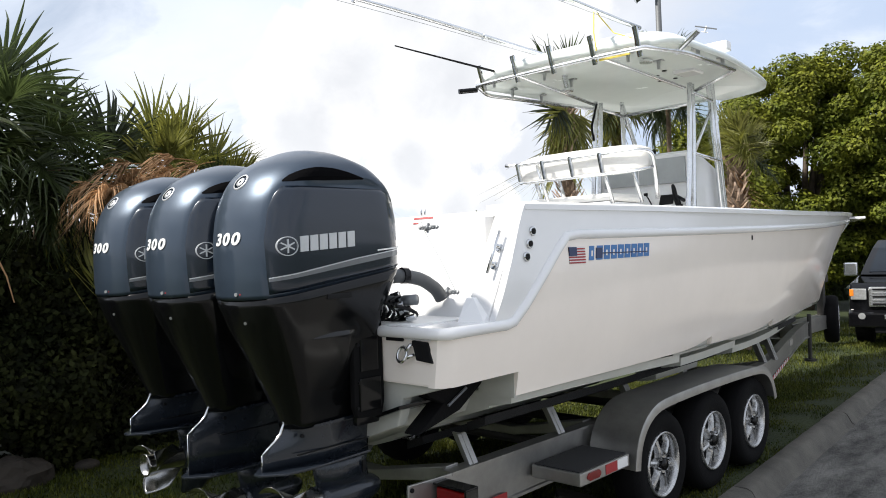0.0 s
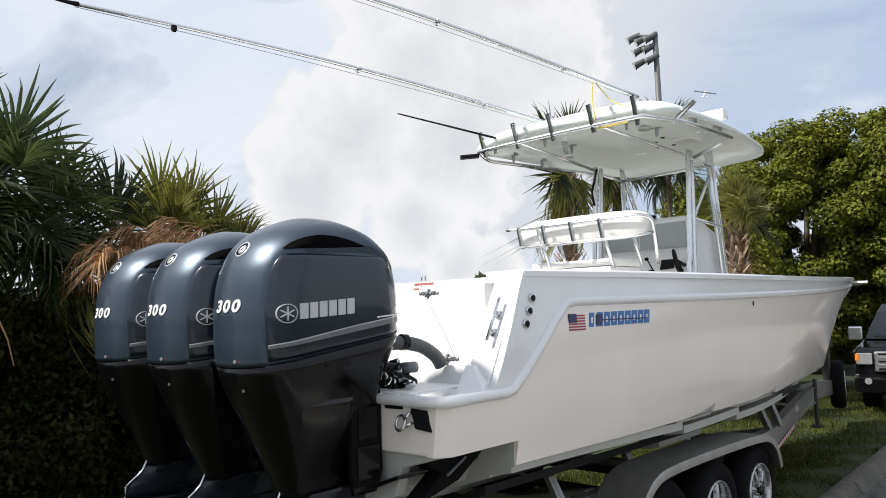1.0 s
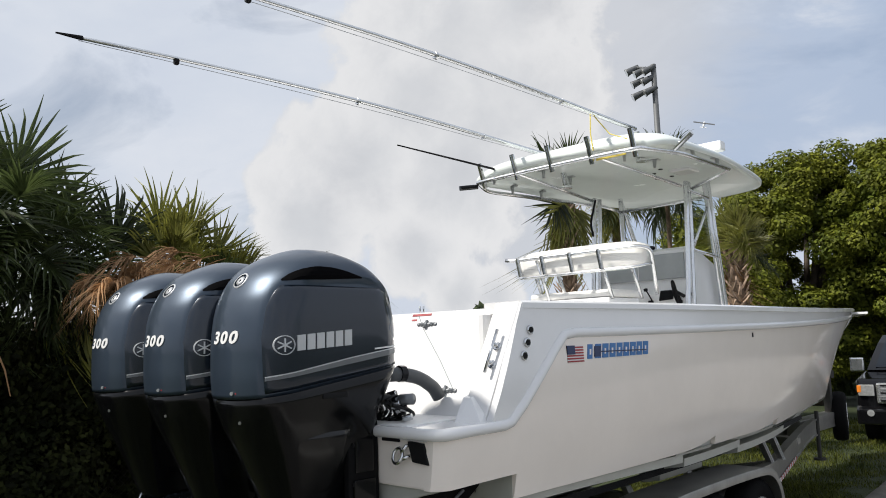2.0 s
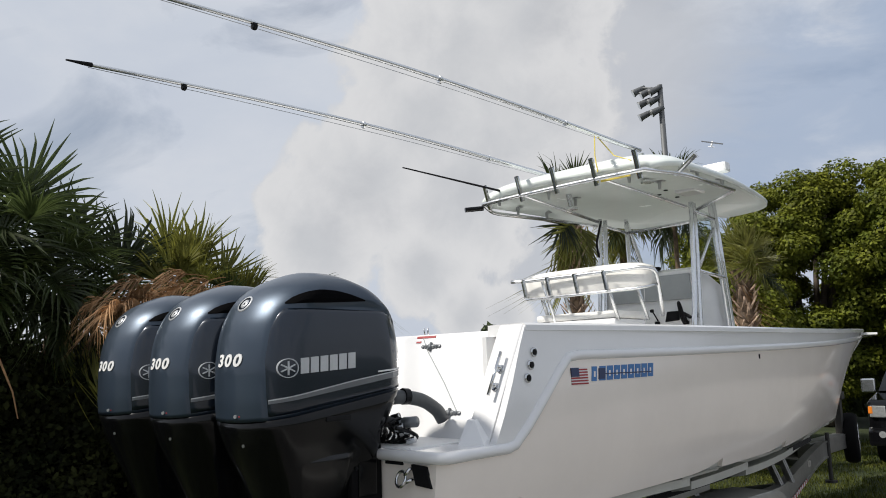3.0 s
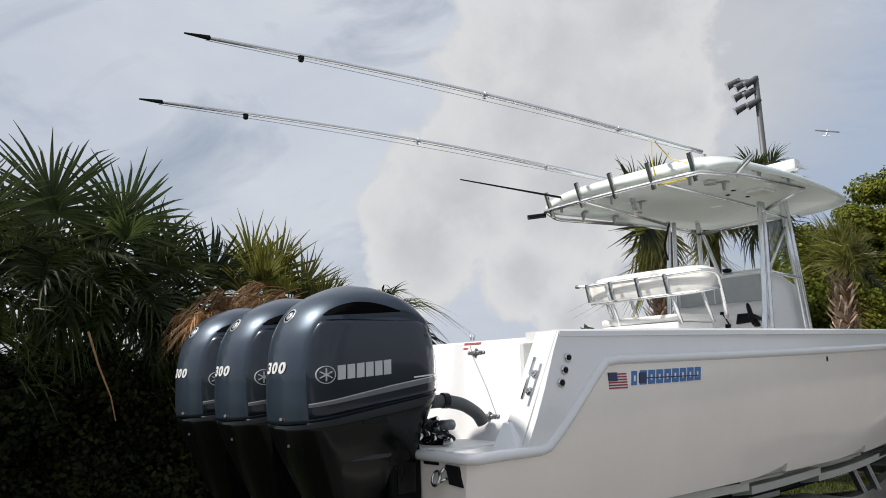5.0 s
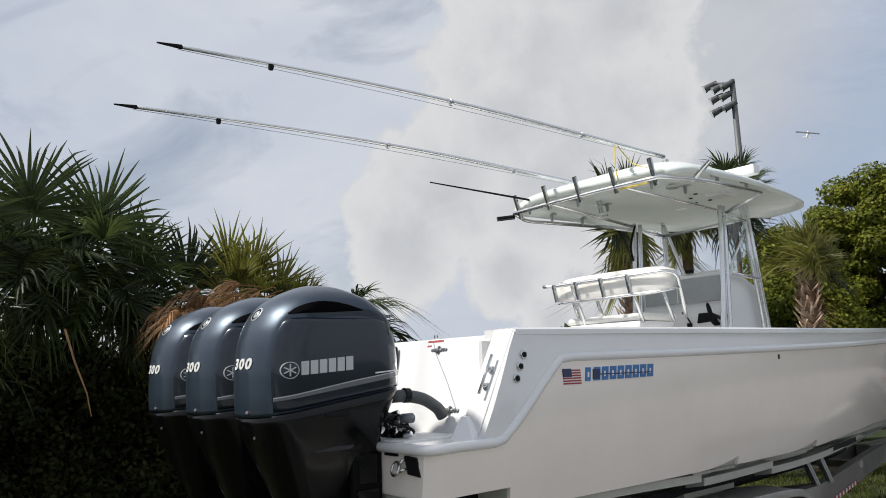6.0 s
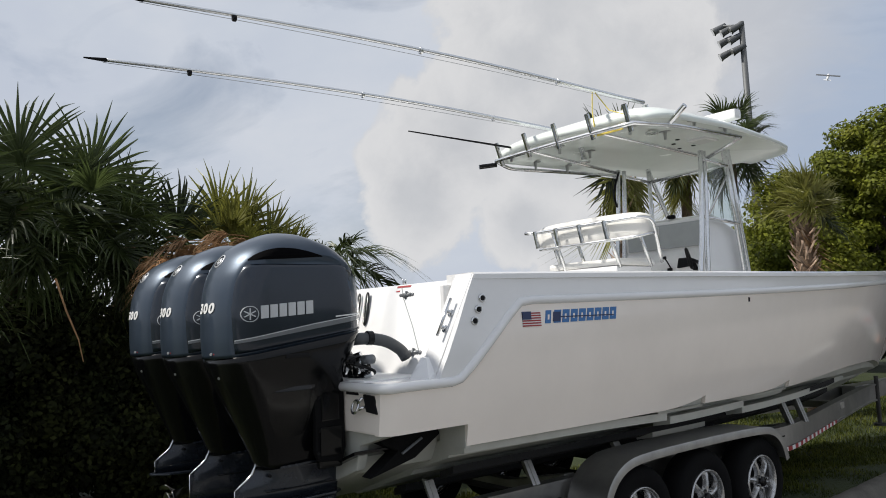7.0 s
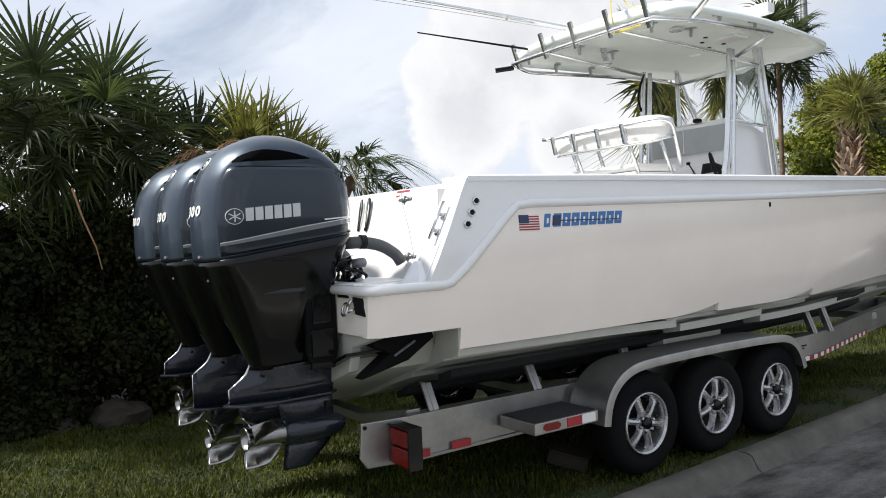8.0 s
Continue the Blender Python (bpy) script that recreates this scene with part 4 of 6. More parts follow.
def patch(rows, s, off, depth=0.012):
    """A panel of some thickness that lies on the cowl; rows of equally many (y, z)."""
    b = bmesh.new()
    outer = [[b.verts.new(on_cowl(y, z, s, off)) for y, z in r] for r in rows]
    inner = [[b.verts.new(on_cowl(y, z, s, off - depth)) for y, z in r] for r in rows]
    n, m = len(rows), len(rows[0])
    for i in range(n - 1):
        for j in range(m - 1):
            b.faces.new((outer[i][j], outer[i][j + 1], outer[i + 1][j + 1], outer[i + 1][j]))
    for i in range(n - 1):
        for j in (0, m - 1):
            b.faces.new((outer[i][j], outer[i + 1][j], inner[i + 1][j], inner[i][j]))
    for j in range(m - 1):
        for i in (0, n - 1):
            b.faces.new((outer[i][j], outer[i][j + 1], inner[i][j + 1], inner[i][j]))
    bmesh.ops.recalc_face_normals(b, faces=b.faces[:])
    return b


def quad_rows(y0, y1, z0, z1, n=8, m=3, rise=0.0, skew=0.0):
    return [[(y0 + (y1 - y0) * j / n + skew * i / m, z0 + (z1 - z0) * i / m + rise * j / n) for j in range(n + 1)] for i in range(m + 1)]


def seam_z(y):
    return 1.64 + 0.143 * (y + 0.752)


def figures(body, size, depth=0.0015):
    """Built-in letters as a mesh in the plane, from the lower left corner."""
    cu = bpy.data.curves.new("figures", "FONT")
    cu.body, cu.size, cu.extrude = body, size, depth
    cu.resolution_u = 3
    cu.shear, cu.offset = 0.18, 0.0025
    tmp = new("figures", cu)
    me = bpy.data.meshes.new_from_object(tmp)
    bpy.data.objects.remove(tmp)
    return me


def build_motor(drop=0.0):
    """One outboard; drop is how much longer its shaft is than the others'."""
    motor = thing("outboard_motor", "dark grey four-stroke outboard motor with a longer shaft" if drop else "dark grey four-stroke outboard motor on the transom", "outboard motor", "outboard motors")
    rings = []
    zs = [1.64 + (2.20 - 1.64) * k / 30 for k in range(30)] + [2.20 + 0.136 * math.sin(math.pi / 2 * k / 14) for k in range(15)]
    for z in zs:
        yr, yf, w = cowl_level(z)
        lift = max(0.0, 1 - (z - 1.64) / 0.45)
        ring = []
        for x, y, _ in plan_ring(yr, yf, w, 0, 100):
            zt = z + lift * (seam_z(y) - 1.64)
            d = min(abs(x) * 0.5, panel_depth(y, zt))
            ring.append((x - math.copysign(d, x) if abs(x) > 1e-6 else x, y, zt))
        rings.append(ring)
    cowl = part("cowl", loft(rings), COWL, motor, "glossy blue-grey engine cowl", smooth=True)
    for s in (1, -1):
        rows = []
        for i in range(19):
            u = i / 18
            row = []
            for j in range(23):
                v = j / 22
                za = 1.655 + (2.14 - 1.655) * u
                left = interp(za, PANEL_AFT) + 0.010
                right = 0.135 - 0.20 * max(0, u - 0.5)
                y = left + (right - left) * v
                z = za + (1 - u) * (seam_z(y) - 1.64)
                row.append((y, min(z, interp(y, PANEL_TOP) - 0.008)))
            rows.append(row)
        part("side_panel", patch(rows, s, 0.0020, 0.006), PANEL, motor, "side panel of the cowl, darkened as on its shaded side", smooth=True)
        vent = []
        for i in range(4):
            row = []
            for j in range(15):
                v = j / 14
                y = -0.578 + 0.41 * v
                lo = interp(y, PANEL_TOP) + 0.002
                hi = interp(y, [(-0.585, 2.160), (-0.54, 2.196), (-0.48, 2.218), (-0.42, 2.228), (-0.33, 2.226), (-0.25, 2.211), (-0.165, 2.186)])
                row.append((y, lo + max(0.003, hi - lo) * i / 3))
            vent.append(row)
        part("air_intake", patch(vent, s, 0.003), VOID, motor, "black air intake slot")
        st = [[(-0.655 + 0.755 * j / 16, seam_z(-0.655 + 0.755 * j / 16) + 0.070 + i * (0.012 + 0.012 * min(1, j / 9))) for j in range(17)] for i in range(2)]
        part("stripe", patch(st, s, 0.005), TRIM, motor, "grey trim stripe")
        st = [[(-0.655 + 0.755 * j / 16, seam_z(-0.655 + 0.755 * j / 16) + 0.083 + 0.012 * min(1, j / 9) + i * 0.005) for j in range(17)] for i in range(2)]
        part("stripe", patch(st, s, 0.006), SILVER, motor, "silver trim line")
        part("lettering", patch(quad_rows(-0.09, 0.09, 1.846, 1.853, rise=0.014), s, 0.006), WHITE, motor)
        cy, cz = -0.590, 1.876
        ro, ri = 0.042, 0.0385
        ring = [[(cy + r * math.cos(a), cz + r * math.sin(a)) for a in [k * math.pi / 12 for k in range(25)]] for r in (ri, ro)]
        emblem = part("emblem", patch(ring, s, 0.0075), SILVER, motor, "round silver emblem as a plain ring")
        for k in range(3):
            a = k * math.pi / 3 + math.pi / 6
            d, e = (math.cos(a), math.sin(a)), (-math.sin(a), math.cos(a))
            rows = [[(cy + d[0] * u + e[0] * v, cz + d[1] * u + e[1] * v) for u in (-0.030, -0.010, 0.010, 0.030)] for v in (-0.0026, 0.0026)]
            part("bar", patch(rows, s, 0.0075), SILVER, emblem)
        for k in range(6):
            y0 = -0.538 + k * 0.0525
            rows = quad_rows(y0, y0 + 0.043, 1.850 + 0.0034 * k, 1.918 + 0.0042 * k, n=2, m=2, rise=0.003)
            part("word_block", patch(rows, s, 0.0072), SILVER, motor, "silver maker's word as plain blocks")
        part("grip_slot", patch(quad_rows(-0.10, -0.02, 1.70, 1.712, n=3, m=2, rise=0.01), s, 0.0065), DARK, motor)
    def stern_y(px, zt):
        """Where the cowl's stern lies at a height, off the middle line."""
        yr, yf, w = cowl_level(zt)
        lo, hi = yr, (yr + yf) / 2
        for _ in range(24):
            mid = (lo + hi) / 2
            if cowl_x(mid, zt) < max(0.004, abs(px)):
                lo = mid
            else:
                hi = mid
        return lo

    # figures wrapped on the rounded stern of the cowl
    for k, ch in enumerate("300"):
        me = figures(ch, 0.078)
        wide, tall = max(v.co.x for v in me.vertices), max(v.co.y for v in me.vertices)
        for v in me.vertices:
            x, zz, d = v.co
            zt = 1.891 + 0.054 * zz / tall
            px = -0.100 + 0.068 * k + 0.062 * x / wide
            v.co = (px, stern_y(px, zt) - 0.003 - d, zt)
        part("digit", me, WHITE, motor, "white figure of the power rating")

    def badge(r0, r1, off):
        """A ring wrapped on the stern."""
        bm = bmesh.new()
        rows = []
        for r in (r0, r1):
            row = []
            for k in range(28):
                a = 2 * math.pi * k / 28
                px, zt = 0.0 + r * math.cos(a), 2.172 + 0.72 * r * math.sin(a)
                row.append(Vector((px, stern_y(px, zt) - 0.7 * off, zt + 0.7 * off)))
            rows.append([[bm.verts.new(p) for p in row], [bm.verts.new(p + Vector((0, 0.012, -0.012))) for p in row]])
        for k in range(28):
            q = (k + 1) % 28
            bm.faces.new((rows[0][0][k], rows[0][0][q], rows[1][0][q], rows[1][0][k]))
            bm.faces.new((rows[1][0][k], rows[1][0][q], rows[1][1][q], rows[1][1][k]))
        bmesh.ops.recalc_face_normals(bm, faces=bm.faces[:])
        return bm

    ring_part = part("stern_badge", badge(0.040, 0.048, 0.004), SILVER, motor, "round silver badge on the stern", smooth=True)
    part("badge_field", badge(0.004, 0.040, 0.002), PANEL, ring_part, smooth=True)
    part("badge_star", badge(0.008, 0.026, 0.003), SILVER, ring_part, smooth=True)
    for s in (1, -1):
        rows = [[(y0 + (y1 - y0) * j / 8, z) for j in range(9)] for z, y0, y1 in [(1.965 + 0.165 * i / 6, 0.085 - 0.05 * (i / 6) ** 2, cowl_level(1.965 + 0.165 * i / 6)[1] - 0.004) for i in range(7)]]
        part("front_grille", patch(rows, s, 0.003, 0.008), DARK, motor, "black front air grille")

    # black midsection
    mids = [(1.640, -0.712, 0.145, 0.296, 2.5), (1.60, -0.704, 0.12, 0.290, 2.5), (1.50, -0.668, 0.06, 0.250, 2.4), (1.38, -0.605, 0.030, 0.208, 2.3), (1.26, -0.545, 0.015, 0.165, 2.2), (1.14, -0.49, 0.02, 0.125, 2.2), (1.06, -0.455, 0.055, 0.10, 2.2), (1.03, -0.45, 0.07, 0.095, 2.2)]
    rr = []
    for i, (z, yr, yf, w, p) in enumerate(mids):
        lift = max(0.0, 1 - (1.632 - z) / 0.3)
        rr.append([(x, y, z + lift * (seam_z(y) - 1.642)) for x, y, _ in plan_ring(yr, yf, w, 0)])
    part("midsection", loft(rr), BLACK, motor, "black motor midsection", smooth=True)
    for s in (1, -1):
        fair = []
        for k in range(11):
            v = k / 10
            z, y0, y1 = 1.48 - 0.33 * v, -0.55 + 0.11 * v, -0.20 + 0.05 * v
            aft, fwd, wid = [interp(z, [(m[0], m[i]) for m in mids[::-1]]) for i in (1, 2, 3)]
            row = []
            for q in range(11):
                u = q / 10
                y = y0 + (y1 - y0) * u
                body = plan_half(y, aft, fwd, wid)
                puff = (1 - abs(2 * u - 1) ** 2.4) * (1 - abs(2 * v - 1) ** 2.4)
                row.append((s * (body * 0.99 - 0.006 + 0.013 * puff), y, z))
            fair.append(row + [(p[0] * 0.6, p[1], z) for p in row[::-1]])
        part("cover", loft(fair), COVER, motor, "moulded black side cover", smooth=True)
        part("rim_slot", box(s * 0.285 - 0.01, s * 0.285 + 0.01, -0.40, -0.26, 1.635, 1.658, 0.004), DARK, motor)
    tag = part("lamp_tag", disc((0.056, -0.712, 1.672), (0.6, -1, 0), 0.008, 0.02, 10), FOOT, motor)
    part("dot", disc((0.076, -0.704, 1.672), (0.7, -1, 0), 0.004, 0.02, 8), RED, tag)
    part("screw", disc((0.06, -0.672, 1.545), (0.5, -1, -0.3), 0.007, 0.02, 10), FOOT, motor)
    # lower unit
    axle_z = 0.645 - drop
    def foil(yr, yf, w, z, n=16):
        """A section with a sharp trailing edge and a rounded leading edge."""
        us = [(1 - math.cos(math.pi * k / n)) / 2 for k in range(n + 1)]
        half = [(w * ((u / 0.5) ** 0.8 if u < 0.5 else max(0.0, 1 - ((u - 0.5) / 0.5) ** 2.4) ** 0.5), yr + (yf - yr) * u) for u in us]
        half[0] = (0.003, yr)
        return [(x, y, z) for x, y in half] + [(-x, y, z) for x, y in half[-2::-1]]

    low = [(1.045, -0.452, 0.078, 0.085), (1.02, -0.462, 0.077, 0.078), (0.995, -0.482, 0.075, 0.070), (0.97, -0.515, 0.072, 0.064), (0.95, -0.545, 0.070, 0.060), (0.93, -0.568, 0.068, 0.057), (0.90 - drop * 0.5, -0.573, 0.062, 0.054), (0.848 - drop, -0.573, 0.055, 0.052)]
    part("upper_gearcase", loft([foil(a, c, w, z) for z, a, c, w in low]), LOWER, motor, "dark grey lower unit", smooth=True)
    part("splash_plate", loft([super_ring(-0.45, 0.085, 0.115, z, p=2.3, tilt=0.05) for z in (1.028, 1.04)]), LOWER, motor)
    plate = [(-0.02, -0.605), (0.02, -0.605), (0.10, -0.51), (0.115, -0.35), (0.09, 0.0), (0.04, 0.06), (-0.04, 0.06), (-0.09, 0.0), (-0.115, -0.35), (-0.10, -0.51)]
    part("cavitation_plate", prism(plate, "z", 0.838 - drop, 0.852 - drop, 0.004), LOWER, motor, "flat anti-ventilation plate")
    edge = [(0, -0.447, 1.065), (0, -0.456, 1.035), (0, -0.474, 1.005), (0, -0.502, 0.980), (0, -0.538, 0.956), (0, -0.572, 0.930)]
    part("trailing_edge", joined(tube(edge, 0.010, 8, r_end=0.004), tube([(0, -0.574, 0.93), (0, -0.575, 0.853 - drop)], 0.003, 6)), CHROME, motor, "bright trailing edge", smooth=True)
    strut = [(0.855 - drop, -0.30, 0.05, 0.05), (0.78 - drop, -0.29, 0.045, 0.046), (0.70 - drop, -0.27, 0.05, 0.06)]
    part("gearcase", loft([super_ring(a, c, w, z, p=2.0) for z, a, c, w in strut]), LOWER, motor, smooth=True)
    tor = []
    for y, r in ((0.13, 0.004), (0.115, 0.03), (0.08, 0.055), (0.02, 0.075), (-0.06, 0.085), (-0.18, 0.084), (-0.24, 0.075), (-0.27, 0.070)):
        tor.append([(r * math.cos(k * math.pi / 10), y, axle_z + r * math.sin(k * math.pi / 10)) for k in range(20)])
    part("torpedo", loft(tor), LOWER, motor, smooth=True)
    part("skeg", loft([[(w * q, y0 + (y1 - y0) * k / 6, z) for q, k in ((0, 0), (0.7, 1), (1, 3), (0.6, 5), (0, 6), (-0.6, 5), (-1, 3), (-0.7, 1))] for z, y0, y1, w in ((0.60 - drop, -0.26, 0.06, 0.022), (0.52 - drop, -0.27, -0.01, 0.015), (0.44 - drop, -0.28, -0.11, 0.009), (0.425 - drop, -0.27, -0.13, 0.006))]), LOWER, motor, smooth=True)
    for s in (1, -1):
        part("water_slot", box(s * 0.046 - 0.004, s * 0.046 + 0.004, -0.02, 0.0, 0.735 - drop, 0.795 - drop, 0.003), DARK, motor)
        part("seam", box(s * 0.057 - 0.004, s * 0.057 + 0.004, -0.42, 0.02, 0.905, 0.910, 0.001), DARK, motor)
        part("bolt", disc((s * 0.07, -0.40, 0.995), (s, 0, 0), 0.009, 0.015, 8), DARK, motor)
    hub = [[(r * math.cos(k * math.pi / 12), y, axle_z + r * math.sin(k * math.pi / 12)) for k in range(24)] for y, r in ((-0.268, 0.060), (-0.30, 0.061), (-0.46, 0.058), (-0.485, 0.062), (-0.50, 0.068), (-0.50, 0.060), (-0.44, 0.050), (-0.35, 0.048))]
    prop = part("propeller", loft(hub, caps=False), PROP, motor, "polished stainless propeller", smooth=True)
    part("hub_bore", disc((0, -0.37, axle_z), (0, 1, 0), 0.049, 0.004, 18), DARK, prop)
    for k in range(3):
        a0 = k * 2 * math.pi / 3 + 0.35
        outer = []
        for q in range(10):
            t = q / 9
            r = 0.052 + 0.112 * t
            wid = (0.95 + 0.35 * math.sin(math.pi * t)) * math.sqrt(max(0.02, 1 - t ** 3.2)) * (1 - 0.25 * t)
            row = []
            for c in range(9):
                u = -0.5 + c / 8
                ang = a0 + u * wid + 0.35 * t * t
                row.append(Vector((r * math.cos(ang), -0.365 + 0.17 * u * (1 - 0.35 * t) - 0.085 * t - 0.03 * (0.25 - u * u), axle_z + r * math.sin(ang))))
            outer.append(row)
        bm = bmesh.new()
        faces = []
        for off in (0.0, 0.004):
            grid = [[bm.verts.new(p + Vector((0, off, 0))) for p in row] for row in outer]
            faces.append(grid)
            for i in range(9):
                for j in range(8):
                    bm.faces.new((grid[i][j], grid[i][j + 1], grid[i + 1][j + 1], grid[i + 1][j]) if off else (grid[i + 1][j], grid[i + 1][j + 1], grid[i][j + 1], grid[i][j]))
        rim0 = [faces[0][i][0] for i in range(10)] + [faces[0][9][j] for j in range(1, 9)] + [faces[0][i][8] for i in range(8, -1, -1)]
        rim1 = [faces[1][i][0] for i in range(10)] + [faces[1][9][j] for j in range(1, 9)] + [faces[1][i][8] for i in range(8, -1, -1)]
        for i in range(len(rim0) - 1):
            bm.faces.new((rim0[i], rim0[i + 1], rim1[i + 1], rim1[i]))
        bmesh.ops.recalc_face_normals(bm, faces=bm.faces[:])
        part("blade", bm, PROP, prop, smooth=True)
    # clamp bracket, steering and hoses
    part("swivel_bracket", joined(box(-0.14, 0.14, -0.12, 0.0, 1.10, 1.46, 0.03), box(-0.17, -0.13, -0.15, 0.004, 1.00, 1.52, 0.02), box(0.13, 0.17, -0.15, 0.004, 1.00, 1.52, 0.02)), BLACK, motor, "black clamp bracket")
    part("bracket_plate", prism([(-0.19, 1.10), (-0.17, 1.05), (-0.02, 1.04), (0.0, 1.12), (-0.004, 1.50), (-0.06, 1.56), (-0.15, 1.55), (-0.19, 1.46)], "x", 0.171, 0.210, 0.012), RUBBER, motor, "black clamp plate")
    part("tilt_bolt", disc((0.197, -0.06, 1.30), (1, 0, 0), 0.010, 0.01, 8), GREY, motor)
    part("steering_ram", joined(tube([(-0.20, 0.09, 1.585), (0.27, 0.10, 1.595)], 0.018, 10), tube([(0.26, 0.10, 1.595), (0.335, 0.115, 1.60)], 0.027, 12)), TRIM, motor, smooth=True)
    part("rigging_hose", tube(bend([(0.12, 0.10, 1.71), (0.14, 0.22, 1.715), (0.16, 0.34, 1.69), (0.175, 0.43, 1.63), (0.18, 0.46, 1.58)], 0.12), 0.036, 12), HOSE, motor, "grey ribbed rigging hose", smooth=True)
    part("hose_collar", tube([(0.138, 0.205, 1.716), (0.142, 0.24, 1.714)], 0.043, 12), BLACK, motor)
    for k, (dx, dz, r) in enumerate(((-0.06, 0.0, 0.012), (0.0, 0.03, 0.010), (0.07, -0.01, 0.014), (0.14, 0.02, 0.009))):
        part("fuel_line", tube(bend([(dx, -0.04, 1.62 + dz), (dx + 0.02, 0.06, 1.60), (dx + 0.05, 0.11, 1.54), (dx + 0.02, 0.10, 1.495), (dx, 0.16, 1.49)], 0.05), r, 8), BLACK, motor, smooth=True)
    for k in range(7):
        r = random.Random(60 + k)
        x = 0.02 + 0.045 * k
        part("cable", tube(bend([(x, 0.02, 1.60 + r.uniform(-0.03, 0.03)), (x + r.uniform(-0.03, 0.05), 0.10, 1.58 + r.uniform(-0.05, 0.06)), (x + r.uniform(-0.02, 0.06), 0.16, 1.53 + r.uniform(-0.03, 0.05)), (x * 0.6, 0.14, 1.49), (x * 0.5, 0.06, 1.46)], 0.05), r.uniform(0.006, 0.011), 7), BLACK, motor, smooth=True)
    for x, y, z in ((0.20, 0.10, 1.62), (0.27, 0.06, 1.575), (0.23, 0.13, 1.545), (0.30, 0.11, 1.51)):
        part("fitting", disc((x, y, z), (1, 0.5, 0.3), 0.017, 0.05, 12, 0.004), CHROME, motor, "bright hose fitting")
    part("bellows", tube([(0.20, -0.02, 1.60), (0.215, 0.06, 1.60), (0.23, 0.11, 1.565)], 0.026, 10), BLACK, motor, smooth=True)
    for z in (1.10, 1.22, 1.40):
        part("bracket_bolt", disc((0.214, -0.175 + 0.01 * (z > 1.2), z), (1, 0, 0), 0.008, 0.010, 8), DARK, motor)
    part("cover_step", box(0.200, 0.222, -0.165, -0.03, 1.08, 1.24, 0.008), BLACK, motor)
    part("cover_step", box(0.200, 0.218, -0.155, -0.04, 1.27, 1.47, 0.008), BLACK, motor)
    return motor


motor = build_motor()
motor.location = (0.72, 0, 0)
copy_thing(motor, pose(-0.62, 0, 0))
build_motor(0.13).location = (0.04, 0, 0)

# ---- the trailer ----
trailer = thing("boat_trailer", "aluminium three-axle boat trailer on the grass", "boat trailer")


def rail_x(y):
    return interp(y, [(0, 0.93), (4.85, 0.93), (5.05, 0.90), (8.45, 0.13), (8.8, 0.10)])


def rail_z(y):
    return interp(y, [(0.3, 0.664), (5, 0.672), (9.6, 0.70), (11, 0.70)])


